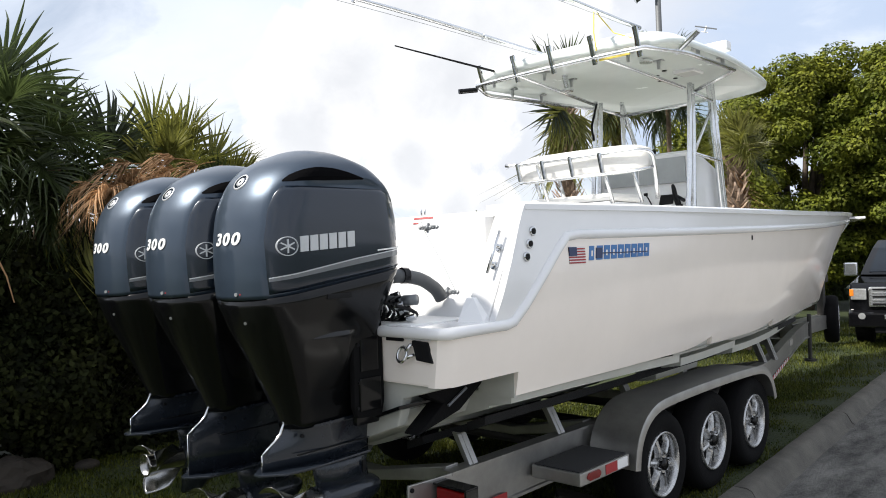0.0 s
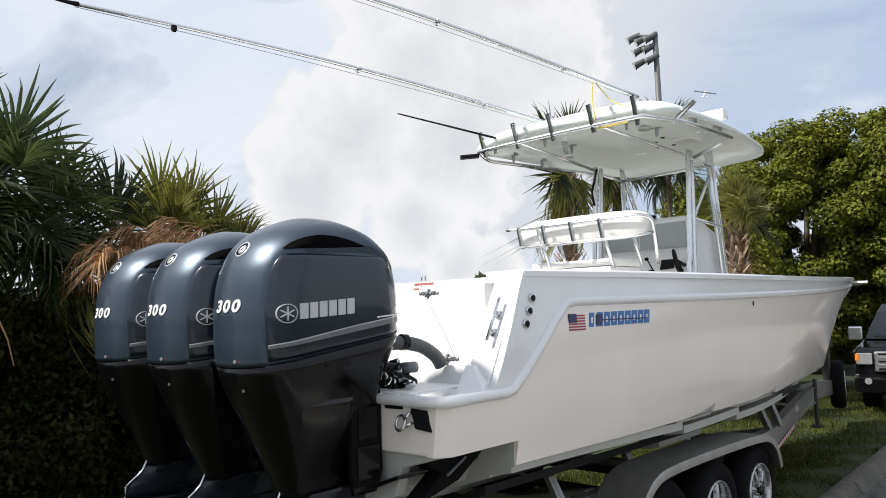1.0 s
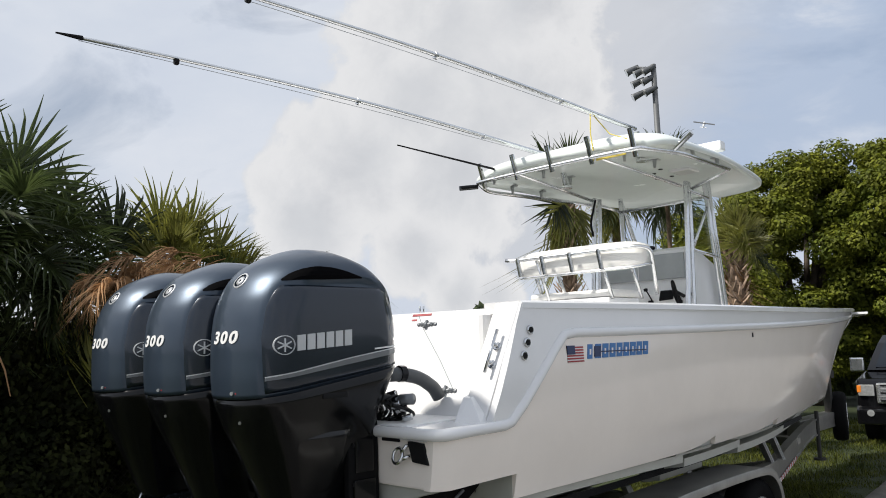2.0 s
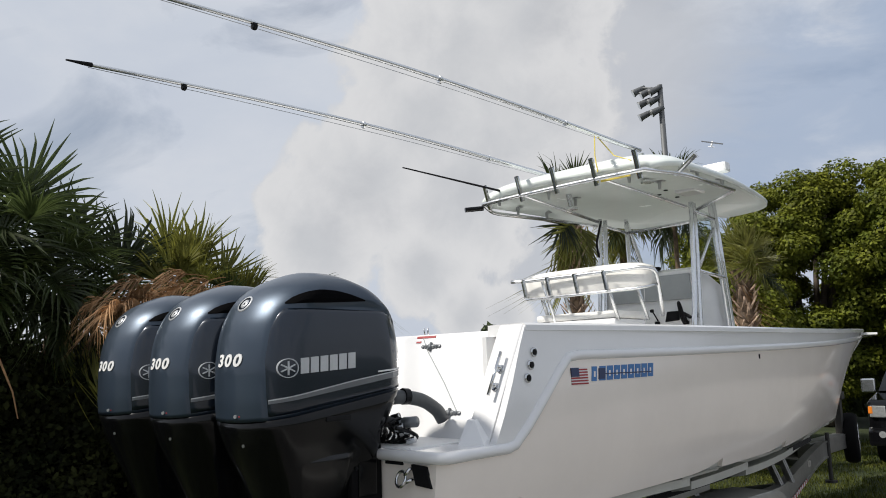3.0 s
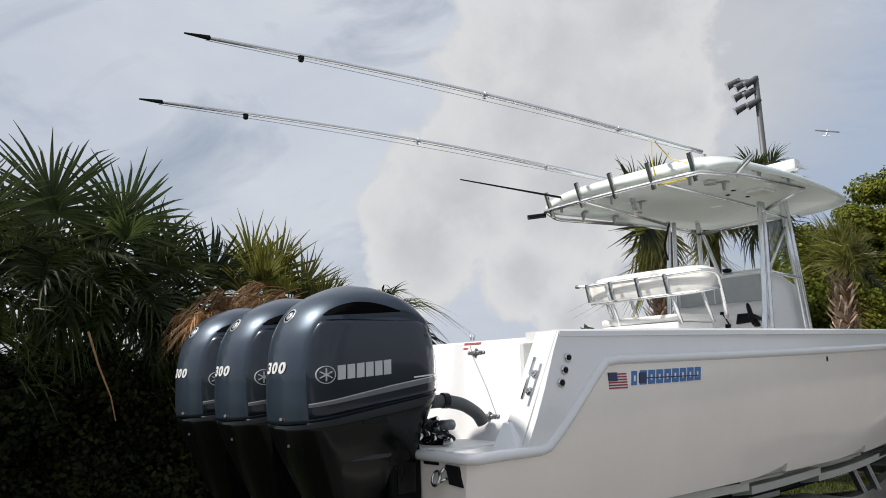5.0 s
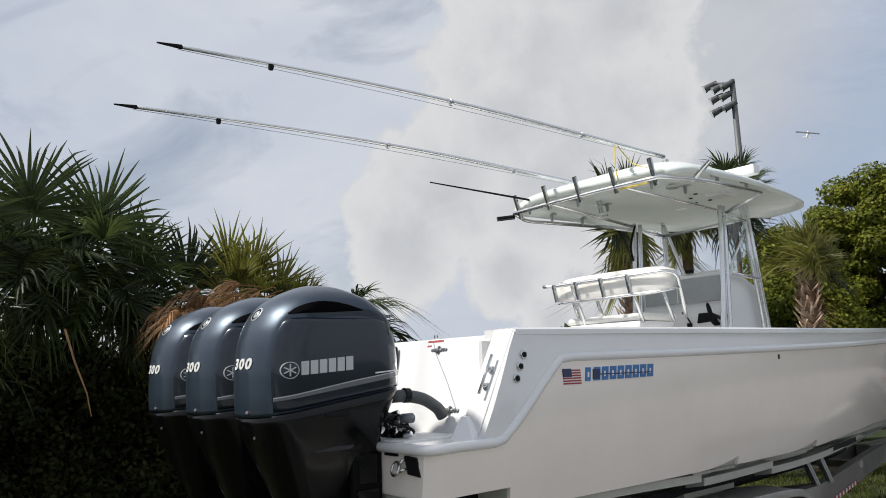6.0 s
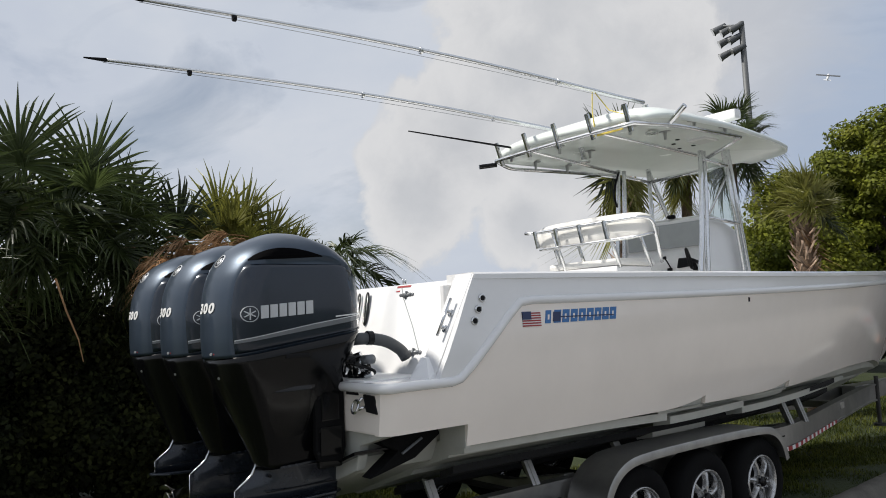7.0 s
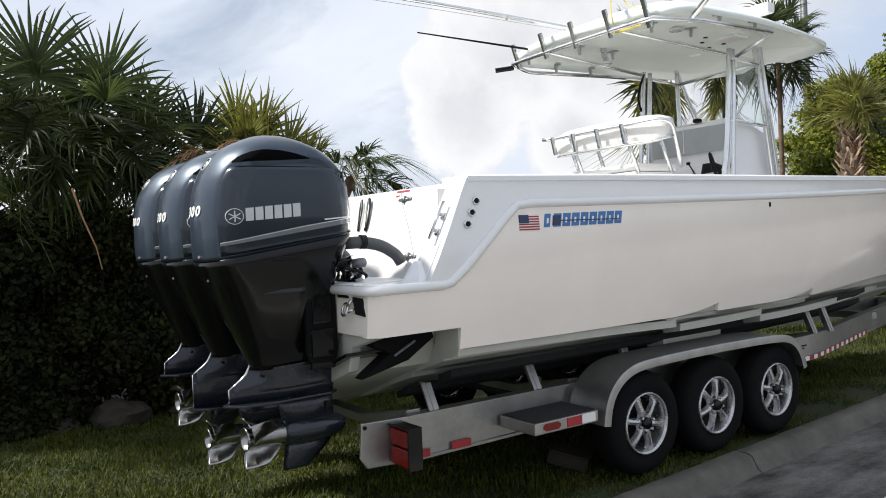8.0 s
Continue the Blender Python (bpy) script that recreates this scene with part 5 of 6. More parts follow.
for s in (1, -1):
    rings = []
    for y in (0.42, 1.2, 2.4, 3.6, 4.8, 4.95, 5.15, 5.4, 6.0, 6.6, 7.2, 7.8, 8.6, 8.8):
        x, z = rail_x(y), rail_z(y)
        h = interp(y, [(0.4, 0.278), (5.0, 0.232), (8.0, 0.225)])
        prof = [(-0.045, 0), (0.045, 0), (0.045, -0.018), (0.030, -0.022), (0.030, -h + 0.022), (0.045, -h + 0.018), (0.045, -h), (-0.045, -h)]
        rings.append([(s * (x + a), y, z + b) for a, b in prof])
    part("main_rail", loft(rings), ALU, trailer, "brushed aluminium main rail")
    part("end_plate", prism([(0.085, 0.47), (0.13, 0.405), (0.44, 0.388), (0.44, 0.662), (0.10, 0.672)], "x", s * 0.955, s * 0.972, 0.006), ALU, trailer, "pale bevelled end plate")
    part("end_bolt", disc((s * 0.974, 0.12, 0.645), (1, 0, 0), 0.012, 0.012, 10), DARK, trailer)
    lamp = part("tail_lamp", box(min(s * 0.978, s * 1.195), max(s * 0.978, s * 1.195), 0.300, 0.362, 0.408, 0.640, 0.008), DARK, trailer, "red box tail lamp")
    for z0, z1 in ((0.418, 0.520), (0.530, 0.628)):
        part("lens", box(min(s * 0.986, s * 1.186), max(s * 0.986, s * 1.186), 0.278, 0.302, z0, z1, 0.012, 3), LENS, lamp)
    part("lid", box(min(s * 0.974, s * 1.200), max(s * 0.974, s * 1.200), 0.270, 0.366, 0.640, 0.650, 0.003), BLACK, lamp, "black lid of the lamp box")
    part("bezel", box(min(s * 1.187, s * 1.199), max(s * 1.187, s * 1.199), 0.272, 0.366, 0.405, 0.640, 0.003), BLACK, lamp)
    for i, (y0, y1) in enumerate(((0.46, 0.56), (0.72, 0.87))):
        part("reflector", box(min(s * 0.974, s * 0.978), max(s * 0.974, s * 0.978), y0, y1, 0.398 + 0.006 * i, 0.445 + 0.006 * i), RED, trailer, "red reflective tape")
    for i in range(29):
        ring = []
        for y in (4.30 + i * 0.08, 4.30 + i * 0.08 + 0.078):
            z = rail_z(y) - interp(y, [(0.4, 0.278), (5.0, 0.232), (8.0, 0.225)])
            x = rail_x(y) + 0.045
            ring.append([(s * (x - 0.003), y, z + 0.004), (s * (x + 0.0035), y, z + 0.004), (s * (x + 0.0035), y, z + 0.042), (s * (x - 0.003), y, z + 0.042)])
        part("reflector", loft(ring), WHITE if i % 2 else RED, trailer, "white reflective tape" if i % 2 else "red reflective tape")
    part("rail_label", box(min(s * 0.961, s * 0.964), max(s * 0.961, s * 0.964), 4.50, 4.76, 0.575, 0.588), DARK, trailer)
    part("rail_label", box(min(s * 0.961, s * 0.964), max(s * 0.961, s * 0.964), 4.56, 4.72, 0.552, 0.563), DARK, trailer)
    # step between fender and lamp
    step = part("step", prism([(1.11, 0.478), (1.66, 0.478), (1.66, 0.552), (1.11, 0.552)], "x", s * 0.978, s * 1.315, 0.006), ALU, trailer, "aluminium side step with black tread")
    part("tread", box(min(s * 0.985, s * 1.30), max(s * 0.985, s * 1.30), 1.125, 1.645, 0.5525, 0.560, 0.002), CARPET, step)
    part("marker_lens", prism([(1.18, 0.51), (1.20, 0.495), (1.30, 0.495), (1.32, 0.51), (1.32, 0.525), (1.30, 0.54), (1.20, 0.54), (1.18, 0.525)], "x", s * 1.313, s * 1.323), LENS, step, "oval red side marker")
    part("reflector", box(min(s * 1.3155, s * 1.319), max(s * 1.3155, s * 1.319), 1.38, 1.51, 0.488, 0.545), RED, step)
    part("reflector", box(min(s * 1.3155, s * 1.319), max(s * 1.3155, s * 1.319), 1.51, 1.63, 0.488, 0.545), WHITE, step)
    # fender: a long arch with a rolled lip
    arc = [(1.69, 0.44), (1.71, 0.56), (1.76, 0.66), (1.85, 0.745), (1.97, 0.80), (2.13, 0.825), (2.96, 0.835), (3.72, 0.825), (3.88, 0.795), (3.99, 0.73), (4.06, 0.64), (4.10, 0.52)]
    arc = [arc[0]] + [(a[0] + (b[0] - a[0]) * k / 3, a[1] + (b[1] - a[1]) * k / 3) for a, b in zip(arc, arc[1:]) for k in (1, 2, 3)]
    for _ in range(3):
        arc = [arc[0]] + [((a[0] + 2 * b[0] + c[0]) / 4, (a[1] + 2 * b[1] + c[1]) / 4) for a, b, c in zip(arc, arc[1:], arc[2:])] + [arc[-1]]
    rings = []
    for i, (y, z) in enumerate(arc):
        a, c = arc[max(0, i - 1)], arc[min(len(arc) - 1, i + 1)]
        t = Vector((c[0] - a[0], c[1] - a[1])).normalized()
        nrm = Vector((-t.y, t.x))
        def off(d):
            return (y + nrm.x * d, z + nrm.y * d)
        o, inn, lip = off(0.0), off(-0.008), off(-0.055)
        rings.append([(s * 1.0, *o), (s * 1.325, *o), (s * 1.331, *off(0.004)), (s * 1.341, *off(0.004)), (s * 1.347, *inn), (s * 1.345, *lip), (s * 1.338, *lip), (s * 1.333, *off(-0.012)), (s * 1.0, *inn)])
    part("fender", loft(rings), ALU, trailer, "long aluminium fender over three wheels", smooth=True).data.set_sharp_from_angle(angle=radians(35))

for y in (0.50, 1.85, 3.4, 5.0):
    part("cross_member", prism([(-0.90, 0.60), (-0.30, 0.50), (0.30, 0.50), (0.90, 0.60), (0.90, 0.68), (0.30, 0.56), (-0.30, 0.56), (-0.90, 0.68)], "y", y - 0.05, y + 0.05, 0.006), ALU, trailer)
for y in (2.167, 2.957, 3.747):
    part("axle", tube([(-1.1, y, 0.37), (1.1, y, 0.37)], 0.04, 10), GALV, trailer)
part("cross_member", prism([(-0.52, 0.58), (0.52, 0.58), (0.52, 0.66), (-0.52, 0.66)], "y", 6.9, 7.0, 0.006), ALU, trailer)
part("tongue", prism([(-0.09, 8.3), (0.09, 8.3), (0.09, 9.95), (-0.09, 9.95)], "z", 0.50, 0.705, 0.006), ALU, trailer, "aluminium trailer tongue")
part("winch_post", joined(box(-0.05, 0.05, 9.80, 9.90, 0.7, 1.25, 0.01), box(-0.10, 0.10, 9.75, 9.9, 1.2, 1.32, 0.02)), GALV, trailer, "dark steel winch post")
part("jack", joined(tube([(0.13, 8.85, 0.16), (0.13, 8.85, 0.80)], 0.028, 10), disc((0.13, 8.85, 0.15), (0, 0, 1), 0.08, 0.03)), GALV, trailer, "galvanised tongue jack wound up off the grass")


def hull_under(x, y):
    """Height of the V bottom over a place."""
    zk, zc, bc = smooth_interp(y, KEEL_Z), smooth_interp(y, CHINE_Z), smooth_interp(y, CHINE_B)
    return zk + (zc - zk) * min(1, abs(x) / bc)


for s in (1, -1):
    for x, y0, y1 in ((0.82, 0.80, 6.0), (0.36, 0.75, 6.8)):
        part("bunk", loft([[(s * (x - 0.07), y, hull_under(x - 0.07, y) - 0.10), (s * (x + 0.07), y, hull_under(x + 0.07, y) - 0.10), (s * (x + 0.07), y, hull_under(x + 0.07, y) - 0.052), (s * (x - 0.07), y, hull_under(x - 0.07, y) - 0.052)] for y in [y0 + (y1 - y0) * k / 10 for k in range(11)]]), CARPET, trailer, "carpeted bunk under the hull")
    for y in (0.62, 1.47, 2.42, 3.35, 4.95, 5.23):
        z1 = hull_under(0.82, y) - 0.09
        part("bunk_post", joined(prism([(s * 0.89, 0.66), (s * 0.96, 0.66), (s * 0.87, z1), (s * 0.80, z1)], "y", y - 0.006, y + 0.006), prism([(s * 0.94, 0.66), (s * 0.955, 0.66), (s * 0.868, z1), (s * 0.853, z1)], "y", y - 0.035, y + 0.035)), ALU, trailer, "aluminium bunk bracket")


def build_wheel(name="wheel", parent=None):
    """A wheel about its centre, with its face towards +x."""
    hub = new(name)
    if parent:
        hub.parent = parent
    prof = [(-0.205, 0.225), (-0.21, 0.29), (-0.20, 0.335), (-0.165, 0.362), (-0.10, 0.370), (-0.04, 0.362), (-0.005, 0.335), (0.0, 0.29), (-0.008, 0.222), (-0.03, 0.205), (-0.18, 0.205)]
    bm = bmesh.new()
    n = 48
    rows = []
    for x, r in prof:
        rows.append([bm.verts.new((x, (r - (0.006 if k % 2 and 0.35 < r else 0)) * math.cos(2 * math.pi * k / n), (r - (0.006 if k % 2 and 0.35 < r else 0)) * math.sin(2 * math.pi * k / n))) for k in range(n)])
    for i in range(len(rows)):
        p, q = rows[i], rows[(i + 1) % len(rows)]
        for k in range(n):
            bm.faces.new((p[k], p[(k + 1) % n], q[(k + 1) % n], q[k]))
    bmesh.ops.recalc_face_normals(bm, faces=bm.faces[:])
    part("tyre", bm, RUBBER, hub, "black trailer tyre", smooth=True)
    rim_prof = [(-0.19, 0.205), (-0.012, 0.217), (0.004, 0.216), (0.006, 0.206), (-0.012, 0.196), (-0.06, 0.186), (-0.185, 0.18)]
    bm = bmesh.new()
    rows = [[bm.verts.new((x, r * math.cos(2 * math.pi * k / 40), r * math.sin(2 * math.pi * k / 40))) for k in range(40)] for x, r in rim_prof]
    for i in range(len(rows) - 1):
        for k in range(40):
            bm.faces.new((rows[i][k], rows[i][(k + 1) % 40], rows[i + 1][(k + 1) % 40], rows[i + 1][k]))
    rim = part("rim", bm, RIM, hub, "alloy rim with six spokes", smooth=True)
    part("drum", disc((-0.12, 0, 0), (1, 0, 0), 0.16, 0.06, 24), DARK, hub)
    for k in range(6):
        a = k * math.pi / 3 + 0.3
        rr = []
        for r, wd, x in ((0.035, 0.036, -0.02), (0.06, 0.034, -0.014), (0.09, 0.026, -0.012), (0.13, 0.024, -0.016), (0.165, 0.030, -0.022), (0.195, 0.046, -0.03)):
            c, s_ = math.cos(a), math.sin(a)
            rr.append([(x + dx, r * c - w_ * s_, r * s_ + w_ * c) for dx, w_ in ((0.0, -wd * 0.6), (0.006, 0), (0.0, wd * 0.6), (-0.03, wd), (-0.03, -wd))])
        part("spoke", loft(rr), RIM, rim)
    part("hub_cap", tube([(-0.05, 0, 0), (0.0, 0, 0), (0.012, 0, 0)], 0.046, 20, r_end=0.036), BLACK, hub, "black hub cap", smooth=True)
    for k in range(6):
        a = k * math.pi / 3 + 0.3 + math.pi / 6
        part("lug_nut", disc((-0.004, 0.066 * math.cos(a), 0.066 * math.sin(a)), (1, 0, 0), 0.010, 0.024, 6), CHROME, hub)
    return hub


for s in (1, -1):
    for y in (2.167, 2.957, 3.747):
        wh = build_wheel("wheel", trailer) if (s, y) == (1, 2.167) else None
        if wh is None:
            wh = copy_thing(first_wheel, Matrix.Identity(4))
        else:
            first_wheel = wh
        wh.parent = trailer
        wh.matrix_basis = pose(s * 1.285, y, 0.368, 37 * y + 11 * s, 0, 0 if s > 0 else 180)
spare = copy_thing(first_wheel, Matrix.Identity(4))
spare.name = "spare_wheel"
spare.parent = trailer
spare.matrix_basis = pose(0.16, 10.15, 0.62, 0, 0, 15)
tagged(spare, "spare trailer wheel beside the tongue")


# ---- the pickup ----
def build_truck():
    truck = thing("pickup_truck", "black pickup truck with a chrome grille parked on the grass", "pickup truck")
    prof = [(0.0, 0.45), (0.0, 1.00), (0.10, 1.12), (1.25, 1.20), (1.45, 1.22), (3.8, 1.26), (3.85, 1.30), (5.7, 1.28), (5.75, 0.5)]
    part("body", prism(prof, "x", -0.98, 0.98, 0.05), TRUCKBLACK, truck, smooth=False)
    part("hood_scoop", prism([(0.35, 1.145), (0.55, 1.22), (1.2, 1.25), (1.2, 1.18)], "x", -0.32, 0.32, 0.02), TRUCKBLACK, truck)
    cab = [(1.22, 1.25, 3.80, 0.93), (1.45, 1.52, 3.74, 0.86), (1.70, 1.82, 3.66, 0.77), (1.84, 2.05, 3.55, 0.70), (1.88, 2.35, 3.30, 0.58)]
    part("cab", loft([[(-w, y0, z), (-w * 0.8, y0 - 0.05, z), (w * 0.8, y0 - 0.05, z), (w, y0, z), (w, y1, z), (-w, y1, z)] for z, y0, y1, w in cab]), TRUCKBLACK, truck, "black crew cab")
    part("windscreen", loft([[(-w * 0.86, y0 - 0.062, z), (w * 0.86, y0 - 0.062, z), (w * 0.86, y0 - 0.03, z), (-w * 0.86, y0 - 0.03, z)] for z, y0, y1, w in ((1.27, 1.31, 0, 0.915), (1.45, 1.52, 0, 0.86), (1.70, 1.82, 0, 0.77), (1.80, 1.985, 0, 0.72))]), GLASSDARK, truck, "dark windscreen")
    grille = part("grille", box(-0.68, 0.68, -0.05, 0.02, 0.72, 1.06, 0.03), PIPE, truck, "chrome grille")
    for k in range(5):
        part("slat", box(-0.62, 0.62, -0.062, -0.045, 0.755 + 0.062 * k, 0.785 + 0.062 * k, 0.006), DARK if k % 2 == 0 else PIPE, grille)
    part("badge", box(-0.16, 0.16, -0.075, -0.05, 0.90, 0.98, 0.006), RED, grille, "red badge as a plain bar")
    part("bumper", prism([(-0.10, 0.38), (-0.10, 0.62), (0.02, 0.68), (0.2, 0.68), (0.2, 0.38)], "x", -0.99, 0.99, 0.03), TRUCKBLACK, truck, "black front bumper")
    part("tow_slot", box(-0.45, -0.15, -0.115, -0.09, 0.52, 0.60, 0.01), PIPE, truck)
    part("tow_slot", box(0.15, 0.45, -0.115, -0.09, 0.52, 0.60, 0.01), PIPE, truck)
    part("skid_plate", box(-0.6, 0.6, -0.05, 0.1, 0.28, 0.38, 0.02), DARK, truck)
    for s in (1, -1):
        lamp = part("headlight", box(min(s * 0.71, s * 0.95), max(s * 0.71, s * 0.95), -0.045, 0.05, 0.84, 1.03, 0.02), HEADLAMP, truck, "clear headlight")
        part("turn_signal", box(min(s * 0.90, s * 0.965), max(s * 0.90, s * 0.965), -0.05, 0.04, 0.90, 1.02, 0.012), AMBER, lamp, "amber turn signal")
        part("fog_light", disc((s * 0.78, -0.105, 0.57), (0, 1, 0), 0.055, 0.02, 16), HEADLAMP, truck)
        part("mirror", box(min(s * 1.0, s * 1.24), max(s * 1.0, s * 1.24), 1.50, 1.62, 1.18, 1.44, 0.03), PIPE, truck, "chrome door mirror")
        for y in (0.95, 4.6):
            wh = part("wheel", disc((s * 0.84, y, 0.40), (1, 0, 0), 0.40, 0.27, 28, 0.04), RUBBER, truck, "black tyre")
            part("rim", disc((s * 0.975, y, 0.40), (1, 0, 0), 0.24, 0.02, 20), CHROME, wh)
    return truck


truck = build_truck()
truck.matrix_world = pose(0.86, 11.85, -0.03, 0, 0, 8) 

# ---- light mast and aeroplane ----
mast = thing("light_mast", "tall grey mast with a cluster of floodlights", "light mast")
part("pole", tube([(-8.05, 21.0, 0), (-8.1, 21.0, 11.3)], 0.13, 12, r_end=0.09), POLE, mast, smooth=True)
part("cross_arm", tube([(-8.75, 20.9, 11.35), (-8.05, 21.0, 11.15)], 0.04, 8), POLE, mast)
for i, (dx, dz) in enumerate(((-0.75, 0.05), (-0.45, -0.10), (-0.12, -0.10), (-0.55, -0.45), (-0.55, -0.90), (-0.10, -0.85), (-0.18, -0.45))):
    c = Vector((-8.05 + dx, 20.9, 11.25 + dz))
    lamp = part("floodlight", tube([c + Vector((0.14, 0.1, 0.08)), c + Vector((0.02, 0.02, 0.01)), c - Vector((0.16, 0.12, 0.10)), c - Vector((0.20, 0.15, 0.13))], 0.08, 14, r_end=0.145), POLE, mast, "round floodlight", smooth=True)
    part("glass", disc(c - Vector((0.205, 0.154, 0.134)), (0.8, 0.6, 0.5), 0.125, 0.01, 14), HEADLAMP, lamp)
plane = thing("aeroplane", "small white aeroplane far off in the sky", "aeroplane")
span = Vector((0.863, 0.425, -0.249)).normalized()
nose = Vector((-0.32, 0.77, 0.75))
nose = (nose - span * nose.dot(span)).normalized()
top = span.cross(nose)
plane.matrix_world = Matrix.Translation((-105.2, 248.6, 75.8)) @ Matrix((span, nose, top)).transposed().to_4x4() @ Matrix.Scale(0.7, 4)
part("fuselage", loft([[(r * math.cos(k * math.pi / 6), y, r * math.sin(k * math.pi / 6)) for k in range(12)] for y, r in ((3.2, 0.05), (2.6, 0.45), (1.0, 0.65), (-1.0, 0.5), (-3.6, 0.12))]), WHITE, plane, smooth=True)
part("wing", prism([(-5.2, 0.9), (5.2, 0.9), (5.2, -0.3), (-5.2, -0.3)], "z", 0.55, 0.68, 0.04), POLE, plane)
part("tail_plane", prism([(-1.6, -3.0), (1.6, -3.0), (1.6, -3.7), (-1.6, -3.7)], "z", 0.05, 0.12), WHITE, plane)
part("fin", prism([(-2.8, 0.1), (-3.7, 0.1), (-3.8, 1.3), (-3.4, 1.3)], "x", -0.05, 0.05), WHITE, plane)

# ---- fence ----
fence = thing("chain_link_fence", "old chain-link fence overgrown by vines", "fence")
FX = -3.75
for y in (-3.4, -0.38, 2.65, 5.65):
    part("post", tube([(FX, y, 0), (FX, y, 1.95)], 0.03, 10), GALV, fence, "dark steel fence post", smooth=True)
part("top_rail", tube([(FX, -3.4, 1.92), (FX, 5.65, 1.92)], 0.02, 8), GALV, fence, smooth=True)
fv, ff = [], []


def wire(p, q, r=0.0025):
    p, q = Vector(p), Vector(q)
    d = (q - p).normalized()
    a = d.cross(Vector((1, 0, 0))).normalized() * r
    c = Vector((r, 0, 0))
    i = len(fv)
    for e in (p, q):
        fv.extend([tuple(e + a), tuple(e - a * 0.5 + c), tuple(e - a * 0.5 - c)])
    for k in range(3):
        ff.append((i + k, i + (k + 1) % 3, i + 3 + (k + 1) % 3, i + 3 + k))


CELL = 0.075
y = -3.4
while y < 3.0:
    for s in (1, -1):
        y0, y1, z0, z1 = y, y + s * 1.88, 0.04, 1.92
        wire((FX + 0.004 * s, y0, z0), (FX + 0.004 * s, y1, z1))
    y += CELL
tagged(part("wire_mesh", (fv, ff), GALV, fence), "rusty diamond wire mesh", kind="stuff")


# ---- leaves, palms, trees, grass ----
rng = np.random.default_rng(7)


def leaf_cloud(name, centres, normals, size, mat, spread, parent=None, lengths=1.6):
    """Many small folded leaves, each a pair of triangles, as one mesh."""
    n = len(centres)
    d = normals + rng.normal(0, spread, (n, 3))
    d /= np.linalg.norm(d, axis=1)[:, None]
    t = rng.normal(0, 1, (n, 3))
    t[:, 2] -= 0.35
    t -= (t * d).sum(1)[:, None] * d
    t /= np.linalg.norm(t, axis=1)[:, None]
    s = np.cross(d, t)
    sz = size * rng.uniform(0.6, 1.35, (n, 1))
    a = centres - t * sz * lengths / 2
    b = centres + s * sz / 2 - d * sz * 0.12
    c = centres + t * sz * lengths / 2
    e = centres - s * sz / 2 - d * sz * 0.12
    v = np.stack([a, b, c, e], 1).reshape(-1, 3)
    me = bpy.data.meshes.new(name)
    me.vertices.add(4 * n)
    me.vertices.foreach_set("co", v.ravel())
    me.loops.add(6 * n)
    i = np.arange(n)[:, None] * 4
    me.loops.foreach_set("vertex_index", np.concatenate([i, i + 1, i + 2, i, i + 2, i + 3], 1).ravel())
    me.polygons.add(2 * n)
    me.polygons.foreach_set("loop_start", np.arange(2 * n) * 3)
    me.update(calc_edges=True)
    return part(name, me, mat, parent)


def frond_mesh(seed, blades=34, length=0.75, droop=0.25, spread=2.3, petiole=0.7, dead=False, fold=0.35, curl=0.15, wild=0.10, bow=0.0):
    """A fan palm leaf: a stalk along +x whose rib curls over, and narrow pleated blades with thready tips."""
    r = random.Random(seed)
    v, f = [], []
    def quadstrip(rows, root=None):
        i = len(v)
        for a, b, c in rows:
            v.extend([tuple(a), tuple(b), tuple(c)])
        if root is not None:
            f.append((root, i, i + 1))
            f.append((root, i + 1, i + 2))
        for k in range(len(rows) - 1):
            q = i + 3 * k
            f.append((q, q + 1, q + 4, q + 3))
            f.append((q + 1, q + 2, q + 5, q + 4))
    def rib(t):
        return Vector((petiole * t, 0, -0.08 * t * t - (curl * (t - 1) ** 2 * 6 if t > 1 else 0)))
    quadstrip([(rib(t) + Vector((0, 0.013, 0.006)), rib(t) - Vector((0, 0, 0.010)), rib(t) + Vector((0, -0.013, 0.006))) for t in (0, 0.35, 0.7, 1.0, 1.2)])
    root = len(v) - 5
    for k in range(blades):
        u = -1 + 2 * k / (blades - 1)
        w = 1 - abs(u)
        o = rib(1.0 + 0.28 * w / max(petiole, 0.3) * 0.6)
        ang = math.copysign(abs(u) ** 0.9, u) * spread / 2 + r.uniform(-0.06, 0.06)
        ln = length * (1 - 0.38 * abs(u) ** 2.5) * r.uniform(0.78, 1.15)
        d = Vector((math.cos(ang), math.sin(ang), fold * abs(u) - curl * w + r.uniform(-wild, wild))).normalized()
        s = Vector((-math.sin(ang), math.cos(ang), 0))
        dr = droop * r.uniform(0.3, 1.9) * (2.2 if dead else 1)
        hang = r.uniform(0.1, 0.7) if r.random() < 0.6 else 0.0
        side = r.uniform(-0.10, 0.10) + bow * u
        rows = []
        for t in (0.06, 0.3, 0.55, 0.75, 0.9, 1.0):
            fall = dr * max(0, t - 0.35) ** 2 * 1.6 + hang * max(0, t - 0.72)
            p = o + d * ln * (t - 0.25 * hang * max(0, t - 0.72)) + s * side * t * t * ln + Vector((0, 0, -fall))
            wd = 0.0185 * (0.60 + 0.9 * t if t < 0.45 else max(0.0, 1.0 - (t - 0.45) * 1.8)) + 0.0016
            rows.append((p + s * wd, p - Vector((0, 0, 0.7 * wd)), p - s * wd))
        quadstrip(rows, root)
    me = bpy.data.meshes.new("frond")
    me.from_pydata(v, [], f)
    return me


